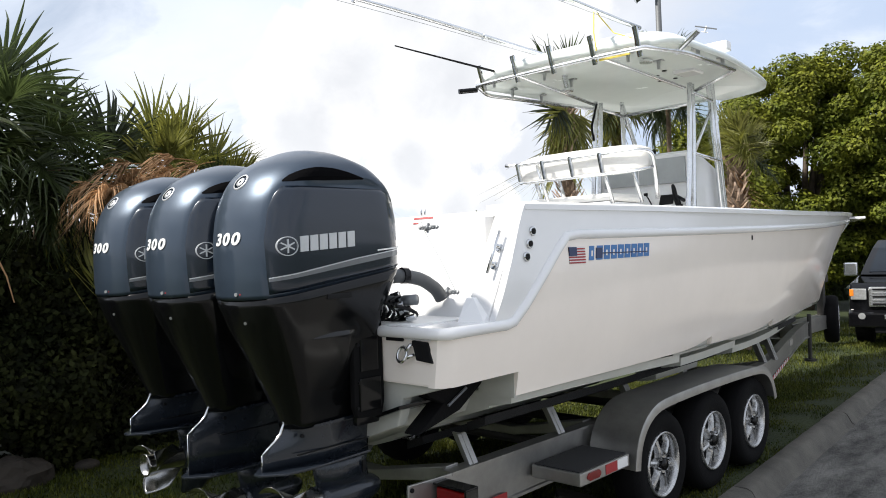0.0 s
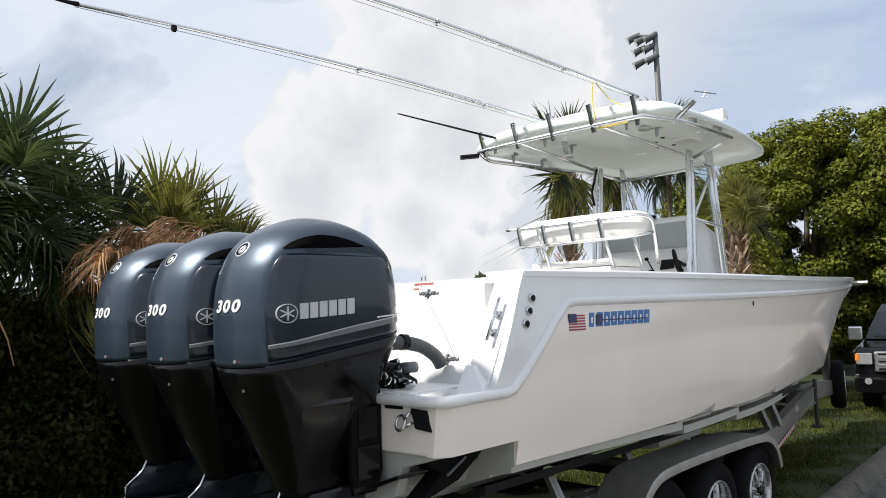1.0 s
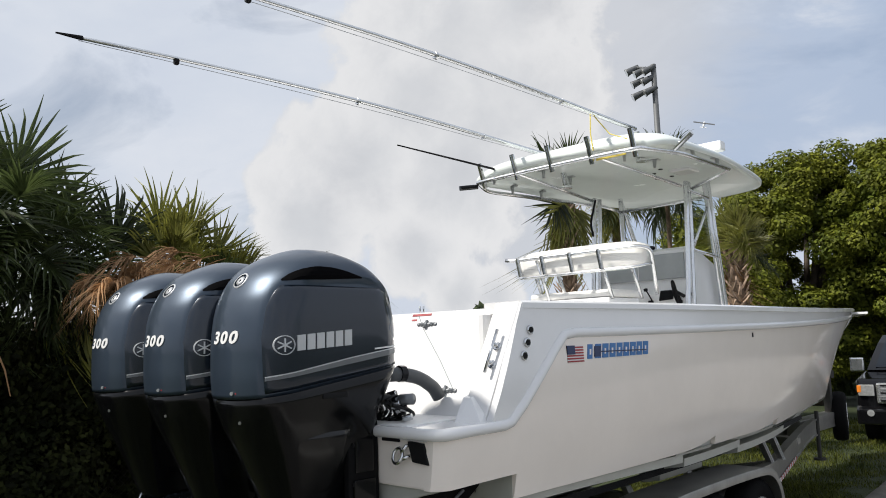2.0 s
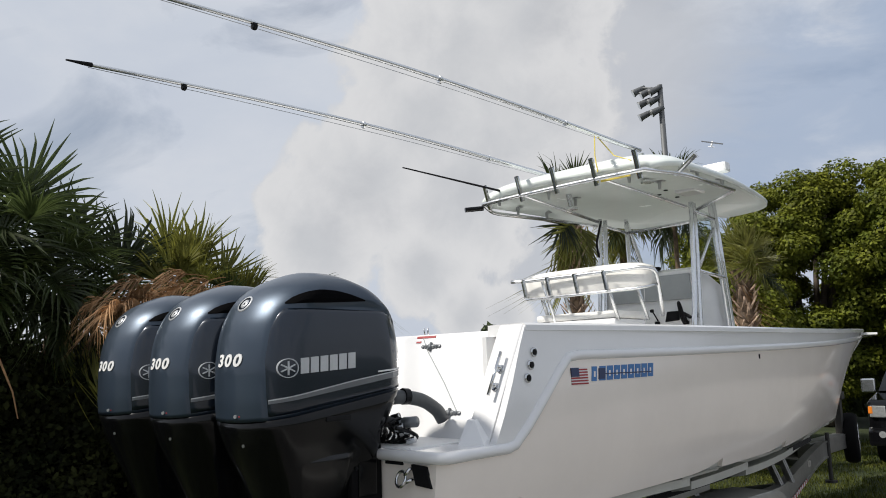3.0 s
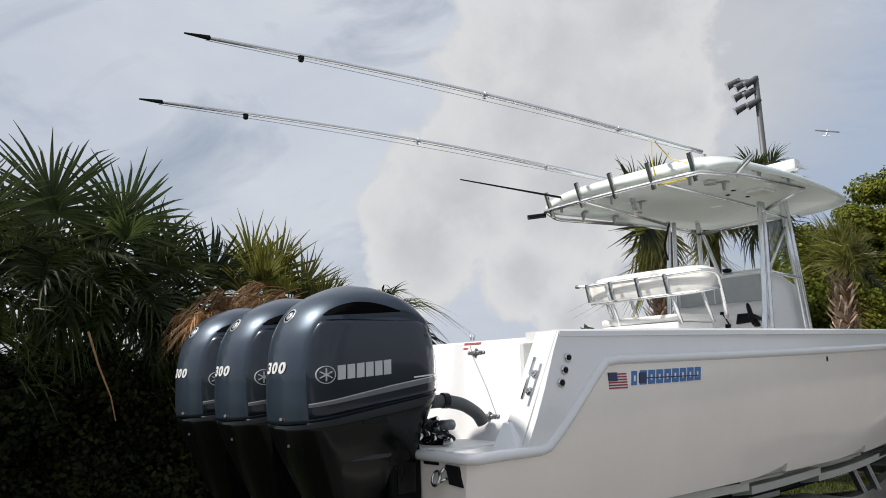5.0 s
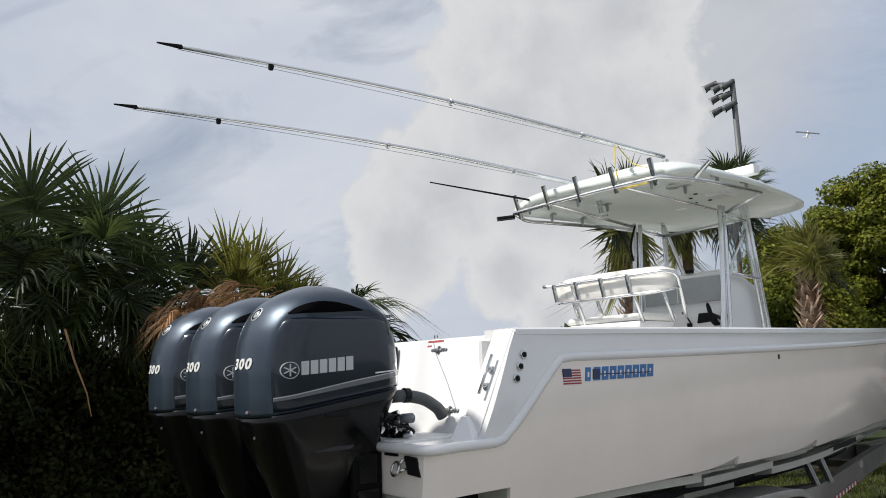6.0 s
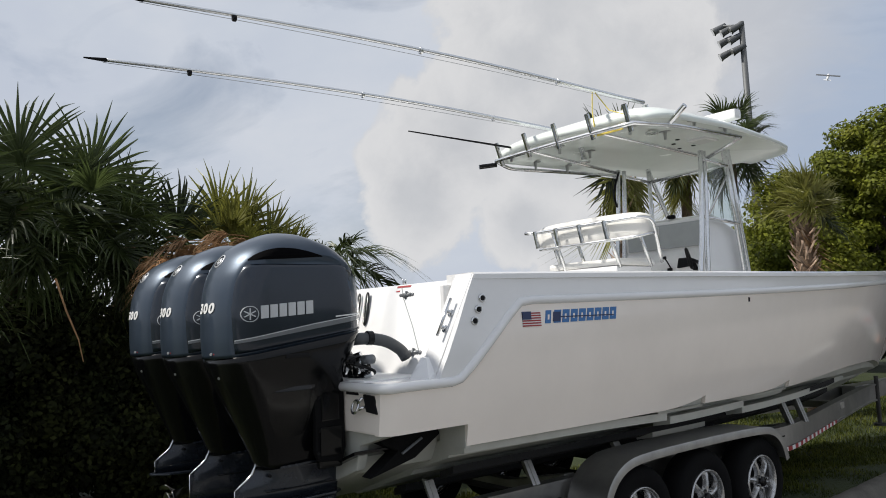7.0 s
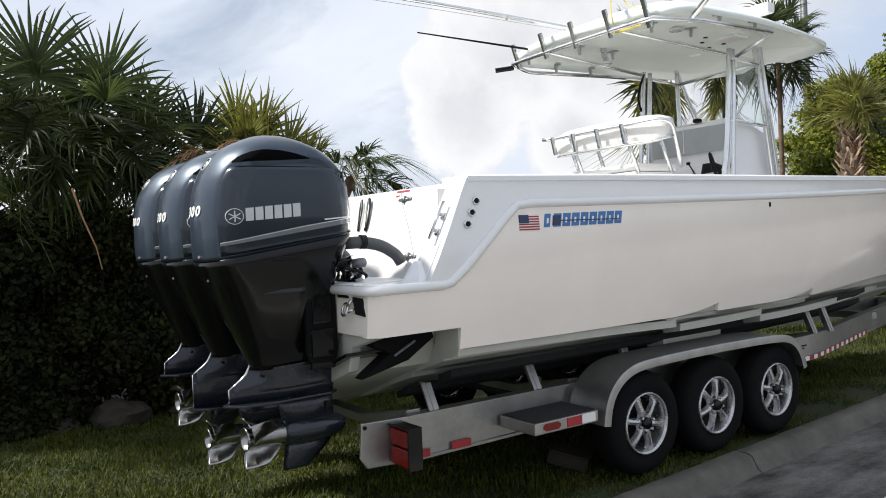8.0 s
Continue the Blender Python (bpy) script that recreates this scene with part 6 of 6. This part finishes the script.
FROND_MESHES = [frond_mesh(i, blades=28 + 2 * (i % 3), droop=0.05 + 0.08 * (i % 3), length=0.52 + 0.04 * (i % 4), petiole=0.36 + 0.08 * (i % 3), spread=2.5 + 0.3 * (i % 4), fold=0.15 + 0.20 * (i % 3), curl=0.05 + 0.12 * (i % 4), wild=0.09) for i in range(12)]
LIGHT_MESHES = [frond_mesh(20 + i, blades=26, droop=0.08 + 0.10 * i, length=0.58, petiole=0.36, spread=1.1 + 0.4 * i, fold=0.45, curl=0.08 * i, wild=0.14) for i in range(4)]
HANG_MESHES = [frond_mesh(40 + i, blades=30, droop=0.9, length=0.85, petiole=0.4, spread=0.8 + 0.2 * i, fold=0.3, curl=0.35) for i in range(3)]
HANG_DARK = [frond_mesh(50 + i, blades=26, droop=0.6, length=0.62, petiole=0.45, spread=1.2 + 0.4 * i, fold=0.3, curl=0.3, wild=0.2) for i in range(3)]
ARCH_MESHES = [frond_mesh(70 + i, blades=24, droop=1.1, length=0.80, petiole=0.55, spread=1.5 + 0.3 * i, fold=0.25, curl=0.45, wild=0.14) for i in range(3)]
DEAD_MESHES = [frond_mesh(30 + i, blades=26, droop=0.45, length=0.65, petiole=0.5, dead=True, spread=0.9 + 0.3 * i, curl=0.3) for i in range(3)]
FANS = {}
for key, seed, spread, blades, mat in (("wide", 90, 3.7, 40, FROND), ("half", 93, 2.7, 34, FROND), ("narrow", 96, 1.25, 20, FROND), ("bright", 99, 1.9, 28, FROND_LIGHT), ("sheaf", 102, 1.1, 20, FROND_LIGHT)):
    FANS[key] = [frond_mesh(seed + i, blades=blades, droop=0.10, length=0.78, petiole=0.55, spread=spread + 0.2 * i, fold=0.22, curl=0.06, wild=0.09, bow=0.22) for i in range(3)]
    for me in FANS[key]:
        me.materials.append(mat)
ROADSIDE = Vector((0.955, -0.28, 0.08)).normalized()
for group, mat in ((FROND_MESHES, FROND), (LIGHT_MESHES, FROND_LIGHT), (HANG_MESHES, FROND_LIGHT), (HANG_DARK, FROND), (ARCH_MESHES, FROND), (DEAD_MESHES, FROND_DEAD)):
    for me in group:
        me.materials.append(mat)


def palm(at, height, count, scale, seed, label, light=0.15, dead=5, lean=(0, 0), radius=0.14, low=-0.9, boots=True, hang=0, high=1.4, pick=None, fans=()):
    """A fan palm: trunk with leaf-stalk boots, and fronds that are objects of their own."""
    r = random.Random(seed)
    tree = thing("palm_tree", label, "palm tree", "palms", at=at)
    rows = []
    for k in range(13):
        t = k / 12
        rr = radius * (1.15 - 0.25 * t + (0.12 if t > 0.85 else 0)) * r.uniform(0.94, 1.06)
        rows.append([(lean[0] * t * t + rr * math.cos(q * math.pi / 7), lean[1] * t * t + rr * math.sin(q * math.pi / 7), height * t) for q in range(14)])
    part("trunk", loft(rows), TRUNK, tree, "rough brown palm trunk")
    if boots:
        bv, bf = [], []
        for k in range(150):
            t = 0.40 + 0.60 * k / 150
            a = k * 2.4
            p = Vector((lean[0] * t * t + radius * math.cos(a), lean[1] * t * t + radius * math.sin(a), height * t))
            tw = r.uniform(-0.5, 0.5)
            d = Vector((math.cos(a) * 0.55 - math.sin(a) * tw, math.sin(a) * 0.55 + math.cos(a) * tw, 0.8)).normalized()
            s = Vector((-math.sin(a), math.cos(a), 0)) * 0.032
            ln = r.uniform(0.14, 0.34) * scale
            i = len(bv)
            up = Vector((math.cos(a), math.sin(a), 0)) * 0.03
            bv += [tuple(p + s - d * 0.05), tuple(p - s - d * 0.05), tuple(p + d * ln - s * 0.5), tuple(p + d * ln + s * 0.5), tuple(p + up + d * ln * 0.5)]
            bf += [(i, i + 1, i + 4), (i + 1, i + 2, i + 4), (i + 2, i + 3, i + 4), (i + 3, i, i + 4)]
        tagged(part("boot_fringe", (bv, bf), BOOT, tree), kind="stuff")
    top = Vector((lean[0], lean[1], height))
    for k in range(count + hang + dead):
        a = k * 2.39996 + r.uniform(-0.3, 0.3)
        if k < count:
            t = k / count
            el = high - (high - low) * t ** 1.1 + r.uniform(-0.2, 0.2)
            me = r.choice(pick or (LIGHT_MESHES if r.random() < light else FROND_MESHES))
        elif k < count + hang:
            el = r.uniform(-1.35, -0.65)
            me = r.choice(HANG_MESHES if r.random() < light + 0.35 else HANG_DARK)
        else:
            el = r.uniform(-1.35, -0.9)
            me = r.choice(DEAD_MESHES)
        sc = scale * r.uniform(0.8, 1.15)
        ob = new("frond", me)
        ob.parent = tree
        m = Matrix.Translation(top - Vector((0, 0, 0.02 * scale * k / 4))) @ Matrix.Rotation(a, 4, "Z") @ Matrix.Rotation(-el, 4, "Y") @ Matrix.Rotation(r.uniform(-0.7, 0.7), 4, "X") @ Matrix.Scale(sc, 4)
        ob.matrix_basis = m
    # large leaves turned to the light of the road: hub, lean from upright, kind, size
    for dx, y, z, angle, key, size in fans:
        face = (ROADSIDE + Vector((r.uniform(-0.2, 0.2), r.uniform(-0.3, 0.3), r.uniform(-0.1, 0.35)))).normalized()
        side = Vector((0, 0, 1)).cross(face).normalized()
        up = face.cross(side)
        ax = up * math.cos(radians(angle)) + side * math.sin(radians(angle))
        hub = Vector((top.x + dx, y - at[1], z))
        m = Matrix((ax, face.cross(ax), face)).transposed().to_4x4()
        ob = new("frond", r.choice(FANS[key]))
        ob.parent = tree
        ob.matrix_basis = Matrix.Translation(hub - ax * 0.55 * size) @ m @ Matrix.Scale(size, 4)
    return tree


THICK = dict(dead=0, boots=False, radius=0.07)
palm((-4.5, -0.95, 0), 3.05, 13, 0.74, 1, "tall green fan palm behind the fence", lean=(1.0, 0.05), low=-0.9, high=0.8, hang=4, light=-0.3, fans=((0.1, -0.94, 3.46, -8, "wide", 1.08), (0.0, -0.70, 3.25, 75, "half", 0.85), (0.05, -1.00, 3.10, 190, "half", 0.9), (-0.1, -1.25, 3.30, -60, "half", 0.95), (0.1, -0.62, 3.0, 150, "half", 0.8), (-0.1, -0.85, 3.15, 205, "wide", 0.8), (-0.15, -0.7, 3.0, 175, "wide", 0.8), (-0.2, -1.0, 3.12, 10, "wide", 0.75), (-0.25, -0.8, 3.05, -30, "wide", 0.75)), **THICK)
palm((-4.5, -0.40, 0), 2.98, 11, 0.72, 2, "green fan palm with bristling leaves", lean=(1.0, 0.05), low=-0.9, high=0.7, hang=4, light=-0.3, fans=((0.1, -0.36, 3.32, 16, "wide", 1.02), (0.05, -0.20, 3.12, 65, "half", 0.85), (0.1, -0.30, 3.0, 165, "half", 0.9)), **THICK)
palm((-4.5, 0.05, 0), 2.70, 9, 0.70, 3, "lower green fan palm behind the fence", lean=(1.0, 0.05), low=-0.8, high=0.6, hang=3, light=-0.25, fans=((0.15, 0.10, 2.99, 38, "wide", 0.88), (0.1, 0.05, 2.72, 130, "half", 0.8)), **THICK)
palm((-4.5, 0.50, 0), 2.45, 6, 0.66, 19, "green fan palm leaning over the fence", lean=(1.1, 0.05), low=0.0, high=0.8, fans=((0.05, 0.52, 2.83, 16, "narrow", 1.02), (0.0, 0.66, 2.80, 34, "narrow", 0.9)), **THICK)
palm((-4.3, 1.25, 0), 2.72, 16, 0.70, 4, "yellowing fan palm with upright leaves", light=0.95, lean=(0.65, 0.05), low=0.2, high=1.3, fans=((0.05, 1.10, 3.02, 2, "bright", 0.80), (0.1, 1.30, 2.95, 28, "bright", 0.84), (0.15, 1.22, 2.80, 12, "sheaf", 0.85)), **THICK)
palm((-4.3, 1.75, 0), 2.48, 14, 0.66, 6, "small fan palm with yellowing upright leaves", light=0.85, lean=(0.8, 0.0), low=0.1, high=1.1, fans=((0.05, 1.60, 2.80, 40, "bright", 0.72), (0.1, 1.75, 2.62, 62, "sheaf", 0.75)), **THICK)
palm((-4.5, -1.75, 0), 2.80, 14, 0.76, 5, "dark green fan palm behind the fence", lean=(1.1, 0.0), low=-0.9, high=0.9, light=-0.3, hang=3, fans=((0.1, -1.65, 3.20, -10, "wide", 1.0), (0.1, -1.45, 2.95, 60, "half", 0.9)), **THICK)
palm((-4.2, 2.10, 0), 2.46, 12, 0.56, 18, "fan palm with arching thin leaves", lean=(1.35, 0.05), low=-0.1, high=0.8, pick=ARCH_MESHES, **THICK)
palm((-4.6, -0.6, 0), 1.75, 12, 0.8, 15, "shaded fan palm in the thicket", lean=(0.4, 0.1), low=-0.1, **THICK)
palm((-4.9, -1.45, 0), 2.05, 14, 0.9, 21, "shaded fan palm in the thicket", lean=(0.5, 0.1), low=-0.5, high=1.1, light=-0.3, **THICK)
palm((-4.6, 0.8, 0), 1.65, 12, 0.8, 16, "shaded fan palm in the thicket", lean=(0.4, 0.1), low=-0.1, **THICK)

palm((-1.55, 10.6, 0), 3.48, 22, 0.70, 7, "fan palm with a shaggy brown trunk", light=0.95, dead=2, radius=0.15, low=-0.2, fans=((0.2, 10.5, 3.62, -45, "bright", 0.8), (0.25, 10.6, 3.66, -5, "bright", 0.85), (0.2, 10.7, 3.62, 42, "bright", 0.8), (0.3, 10.8, 3.5, 85, "bright", 0.75), (0.35, 10.45, 3.45, -95, "bright", 0.75), (0.35, 10.6, 3.42, 165, "bright", 0.6)))
palm((-3.2, 7.9, 0), 4.34, 9, 0.84, 8, "tall fan palm with hanging yellow-green leaves", light=0.5, dead=0, radius=0.12, low=0.3, hang=7, fans=((0.25, 7.80, 4.02, 185, "bright", 0.95), (0.2, 7.70, 4.08, 215, "bright", 0.95), (0.15, 7.60, 4.15, 240, "half", 0.9), (0.3, 7.95, 4.0, 165, "sheaf", 0.9)))
palm((-4.25, 11.3, 0), 5.05, 12, 0.85, 9, "tall fan palm with yellow drooping leaves", light=0.7, dead=0, radius=0.11, low=-0.4, high=0.3, hang=7, boots=False, fans=((0.1, 11.3, 4.85, 180, "sheaf", 0.95), (0.3, 11.4, 4.9, 160, "sheaf", 0.9)))
palm((-2.85, 10.8, 0), 4.86, 20, 0.85, 23, "tall fan palm with a slim trunk and spiky leaves", light=-0.2, dead=0, radius=0.045, low=-0.7, high=1.2, hang=3, boots=False, fans=((0.2, 10.95, 4.88, 130, "half", 0.95), (0.25, 11.05, 5.02, 60, "half", 0.95)))

# dry leaves that hang over the fence
dry = thing("dead_frond_heap", "heap of dry brown fronds hanging over the fence", "dead leaves")
for k in range(28):
    r = random.Random(500 + k)
    ob = new("frond", r.choice(DEAD_MESHES))
    ob.parent = dry
    ob.matrix_basis = Matrix.Translation((-2.58 + r.uniform(-0.22, 0.12), 0.28 + 0.033 * k + r.uniform(-0.1, 0.1), 2.54 + 0.006 * k + r.uniform(-0.14, 0.08))) @ Matrix.Rotation(r.uniform(-2.4, -1.0), 4, "Z") @ Matrix.Rotation(r.uniform(-0.25, 0.35), 4, "Y") @ Matrix.Rotation(r.uniform(-0.8, 0.8), 4, "X") @ Matrix.Scale(r.uniform(0.32, 0.48), 4)


def broadleaf(at, height, crown, seed, label, leaves=26000, size=0.13, mat=LEAF, low=0.25):
    """A broad tree: forked limbs that carry clumps of leaves."""
    r = random.Random(seed)
    g = np.random.default_rng(seed)
    tree = thing("tree", label, "tree", "broadleaf trees", at=at)
    limbs = []
    for k in range(7):
        a = k * 0.9 + r.uniform(-0.3, 0.3)
        x, y = crown[0] * 0.6 * math.cos(a) * r.uniform(0.4, 1), crown[1] * 0.6 * math.sin(a) * r.uniform(0.4, 1)
        limbs.append(tube([(0.15 * math.cos(a), 0.15 * math.sin(a), 0), (x * 0.25, y * 0.25, height * 0.25), (x * 0.65, y * 0.65, height * 0.5), (x, y, height * 0.78)], 0.16, 8, r_end=0.04))
    part("trunk", joined(*limbs), BARK, tree, "forked grey-brown trunk", smooth=True)
    clumps = []
    for k in range(120):
        d = Vector((r.gauss(0, 1), r.gauss(0, 1), r.gauss(0, 1))).normalized()
        rad = r.uniform(0.55, 1.0)
        c = np.array([d.x * crown[0] * rad, d.y * crown[1] * rad, height * (low + 1) / 2 + d.z * height * (1 - low) / 2 * rad])
        clumps.append((c, r.uniform(0.40, 0.70)))
    per = leaves // len(clumps)
    cs, ns = [], []
    for c, s in clumps:
        d = g.normal(0, 1, (per, 3))
        d /= np.linalg.norm(d, axis=1)[:, None]
        cs.append(c + d * s * g.uniform(0.55, 1.0, (per, 1)) * np.array([1, 1, 0.72]))
        ns.append(d + np.array([0, 0, 0.5]))
    ob = leaf_cloud("crown", np.concatenate(cs), np.concatenate(ns), size, mat, 0.5, tree)
    tagged(ob, kind="stuff")
    return tree


broadleaf((-3.3, 19.3, 0), 7.35, (2.3, 2.2), 11, "broad leafy tree in sunlit yellow-green", leaves=125000, size=0.068, low=0.06)
broadleaf((-5.7, 18.8, 0), 5.5, (1.9, 1.6), 26, "lower leafy tree in yellow-green", leaves=60000, size=0.075, low=0.05)
broadleaf((-3.4, 14.2, 0), 4.2, (1.15, 1.1), 13, "leafy shrub behind the shaggy palm", leaves=40000, size=0.06, low=0.05)
broadleaf((-0.3, 19.6, 0), 7.3, (2.4, 2.2), 12, "broad leafy tree in sunlit yellow-green", leaves=125000, size=0.068, low=0.06)
broadleaf((3.6, 21.5, 0), 7.2, (3.0, 2.6), 17, "broad leafy tree beyond the pickup truck", leaves=50000, size=0.085, low=0.06)
broadleaf((8.0, 25.0, 0), 7.5, (3.6, 3.0), 14, "leafy tree further down the road", leaves=30000, size=0.10, low=0.06)


def hedge(name, label, x0, x1, y0, y1, z0, z1, n, size, mat, seed):
    g = np.random.default_rng(seed)
    k = max(8, int((y1 - y0) * (z1 - z0) * 6.5))
    c0 = np.stack([g.uniform(x0, x1, k), g.uniform(y0, y1, k), z0 + (z1 - z0) * g.uniform(0, 1, k) ** 0.8], 1)
    idx = g.integers(0, k, n)
    d = g.normal(0, 1, (n, 3))
    d /= np.linalg.norm(d, axis=1)[:, None]
    p = c0[idx] + d * g.uniform(0.08, 0.42, (n, 1))
    p[:, 2] = np.maximum(p[:, 2], 0.03)
    ob = leaf_cloud(name, p, d + np.array([0.5, -0.2, 0.4]), size, mat, 0.7)
    return tagged(ob, label, "shrubs", kind="stuff")


hedge("vine_thicket", "tangled vines and shrubs on the fence, darkened for shade", -4.05, -3.40, -4.4, 6.5, 0.0, 1.95, 260000, 0.042, VINE, 21)
hedge("shrub_backing", "shrubs behind the fence, darkened for shade", -5.6, -4.4, -6.0, 9.0, 0.0, 1.9, 90000, 0.10, VINE, 22)
hedge("far_wood", "dark woods behind the pickup truck", -22.0, 14.0, 26.0, 30.0, 0.0, 3.4, 40000, 0.32, FARWOOD, 23)
hedge("under_wood", "dark shrubs under the trees beyond the pickup truck", -5.0, 12.0, 21.0, 24.0, 0.0, 3.0, 60000, 0.12, FARWOOD, 25)
hedge("far_wood_port", "dark woods beyond the palms", -20.0, -12.0, 2.0, 26.0, 0.0, 1.3, 24000, 0.30, FARWOOD, 24)


def grass_patch(name, label, x0, x1, y0, y1, n, h, seed):
    g = np.random.default_rng(seed)
    x, y = g.uniform(x0, x1, n), g.uniform(y0, y1, n)
    keep = x < 1.47 - 0.062 * (y - 1.7) - 0.01 + 0.05 * np.sin(y * 7.3) * np.sin(y * 2.9 + 1) ** 2
    x, y = x[keep], y[keep]
    n = len(x)
    a, lean = g.uniform(0, 2 * np.pi, n), g.uniform(0.1, 0.8, n)
    lump = 0.5 + 0.25 * np.sin(x * 5.1 + 1.7 * np.sin(y * 3.3)) + 0.25 * np.sin(y * 6.7 + 2.1 * np.sin(x * 4.1 + 1.0))
    hh = h * g.uniform(0.35, 1.3, n) * (0.55 + 0.9 * lump)
    w = 0.004 * g.uniform(0.7, 1.5, n)
    base = np.stack([x, y, np.full(n, -0.03)], 1)
    s = np.stack([np.cos(a), np.sin(a), 0 * a], 1) * w[:, None]
    q = np.stack([-np.sin(a) * lean, np.cos(a) * lean, np.ones(n)], 1)
    q /= np.linalg.norm(q, axis=1)[:, None]
    mid = base + q * hh[:, None] * 0.6
    tip = mid + np.stack([-np.sin(a) * lean * 1.6, np.cos(a) * lean * 1.6, 0.5 * np.ones(n)], 1) * hh[:, None] * 0.4
    v = np.stack([base - s, base + s, mid + s * 0.7, mid - s * 0.7, tip], 1).reshape(-1, 3)
    i = np.arange(n)[:, None] * 5
    me = bpy.data.meshes.new(name)
    me.vertices.add(5 * n)
    me.vertices.foreach_set("co", v.ravel())
    me.loops.add(7 * n)
    me.loops.foreach_set("vertex_index", np.concatenate([i, i + 1, i + 2, i + 3, i + 3, i + 2, i + 4], 1).ravel())
    me.polygons.add(2 * n)
    me.polygons.foreach_set("loop_start", (np.arange(n)[:, None] * 7 + np.array([0, 4])).ravel())
    me.update(calc_edges=True)
    return tagged(part(name, me, GRASS), label, "grass", kind="stuff")


grass_patch("lawn_grass", "short sunlit lawn grass behind the motors", -3.7, 1.6, -2.6, 2.5, 90000, 0.055, 31)
grass_patch("aft_grass", "lawn grass running on behind the trailer", -4.0, 1.8, -9.0, -2.6, 60000, 0.06, 34)
grass_patch("verge_grass", "shaded lawn grass along the kerb", -1.6, 1.6, 2.5, 8.0, 60000, 0.06, 32)
grass_patch("far_grass", "lawn grass round the pickup truck", -4.0, 1.5, 8.0, 16.0, 50000, 0.075, 33)

# ---- rubble at the foot of the fence ----
for k, (x, y, r) in enumerate(((-3.35, -0.35, 0.26), (-3.45, -0.85, 0.15), (-3.5, -1.25, 0.13), (-3.4, 0.25, 0.10))):
    b = bmesh.new()
    bmesh.ops.create_icosphere(b, subdivisions=3, radius=r)
    for v in b.verts:
        v.co *= 1 + 0.35 * noise.noise(v.co * 6 + Vector((k * 7, 0, 0)))
        v.co.z *= 0.65
    tagged(part("stone", b, STONE, m=pose(x, y, r * 0.3 - 0.02, 0, 0, 40 * k)), "grey-brown stone lying by the fence", "stone", "stones by the fence")

# a block of concrete under the trailer
blk = bmesh.new()
bmesh.ops.create_cube(blk, size=1)
bmesh.ops.scale(blk, vec=(0.30, 0.15, 0.11), verts=blk.verts[:])
bmesh.ops.bevel(blk, geom=blk.edges[:], offset=0.012, segments=2, affect="EDGES")
tagged(part("concrete_block", blk, STONE, m=pose(0.72, 1.95, 0.05, 8, 12, 35)), "grey concrete block lying on the grass", "concrete block")

# hanging dead leaf
leaf = thing("dead_frond", "dry pale frond hanging from the palms", "dead leaf")
part("strip", tube([(-2.62, -0.80, 2.30), (-2.50, -0.74, 2.02), (-2.40, -0.66, 1.76), (-2.335, -0.635, 1.57)], 0.011, 5, r_end=0.004), FROND_DEAD, leaf)
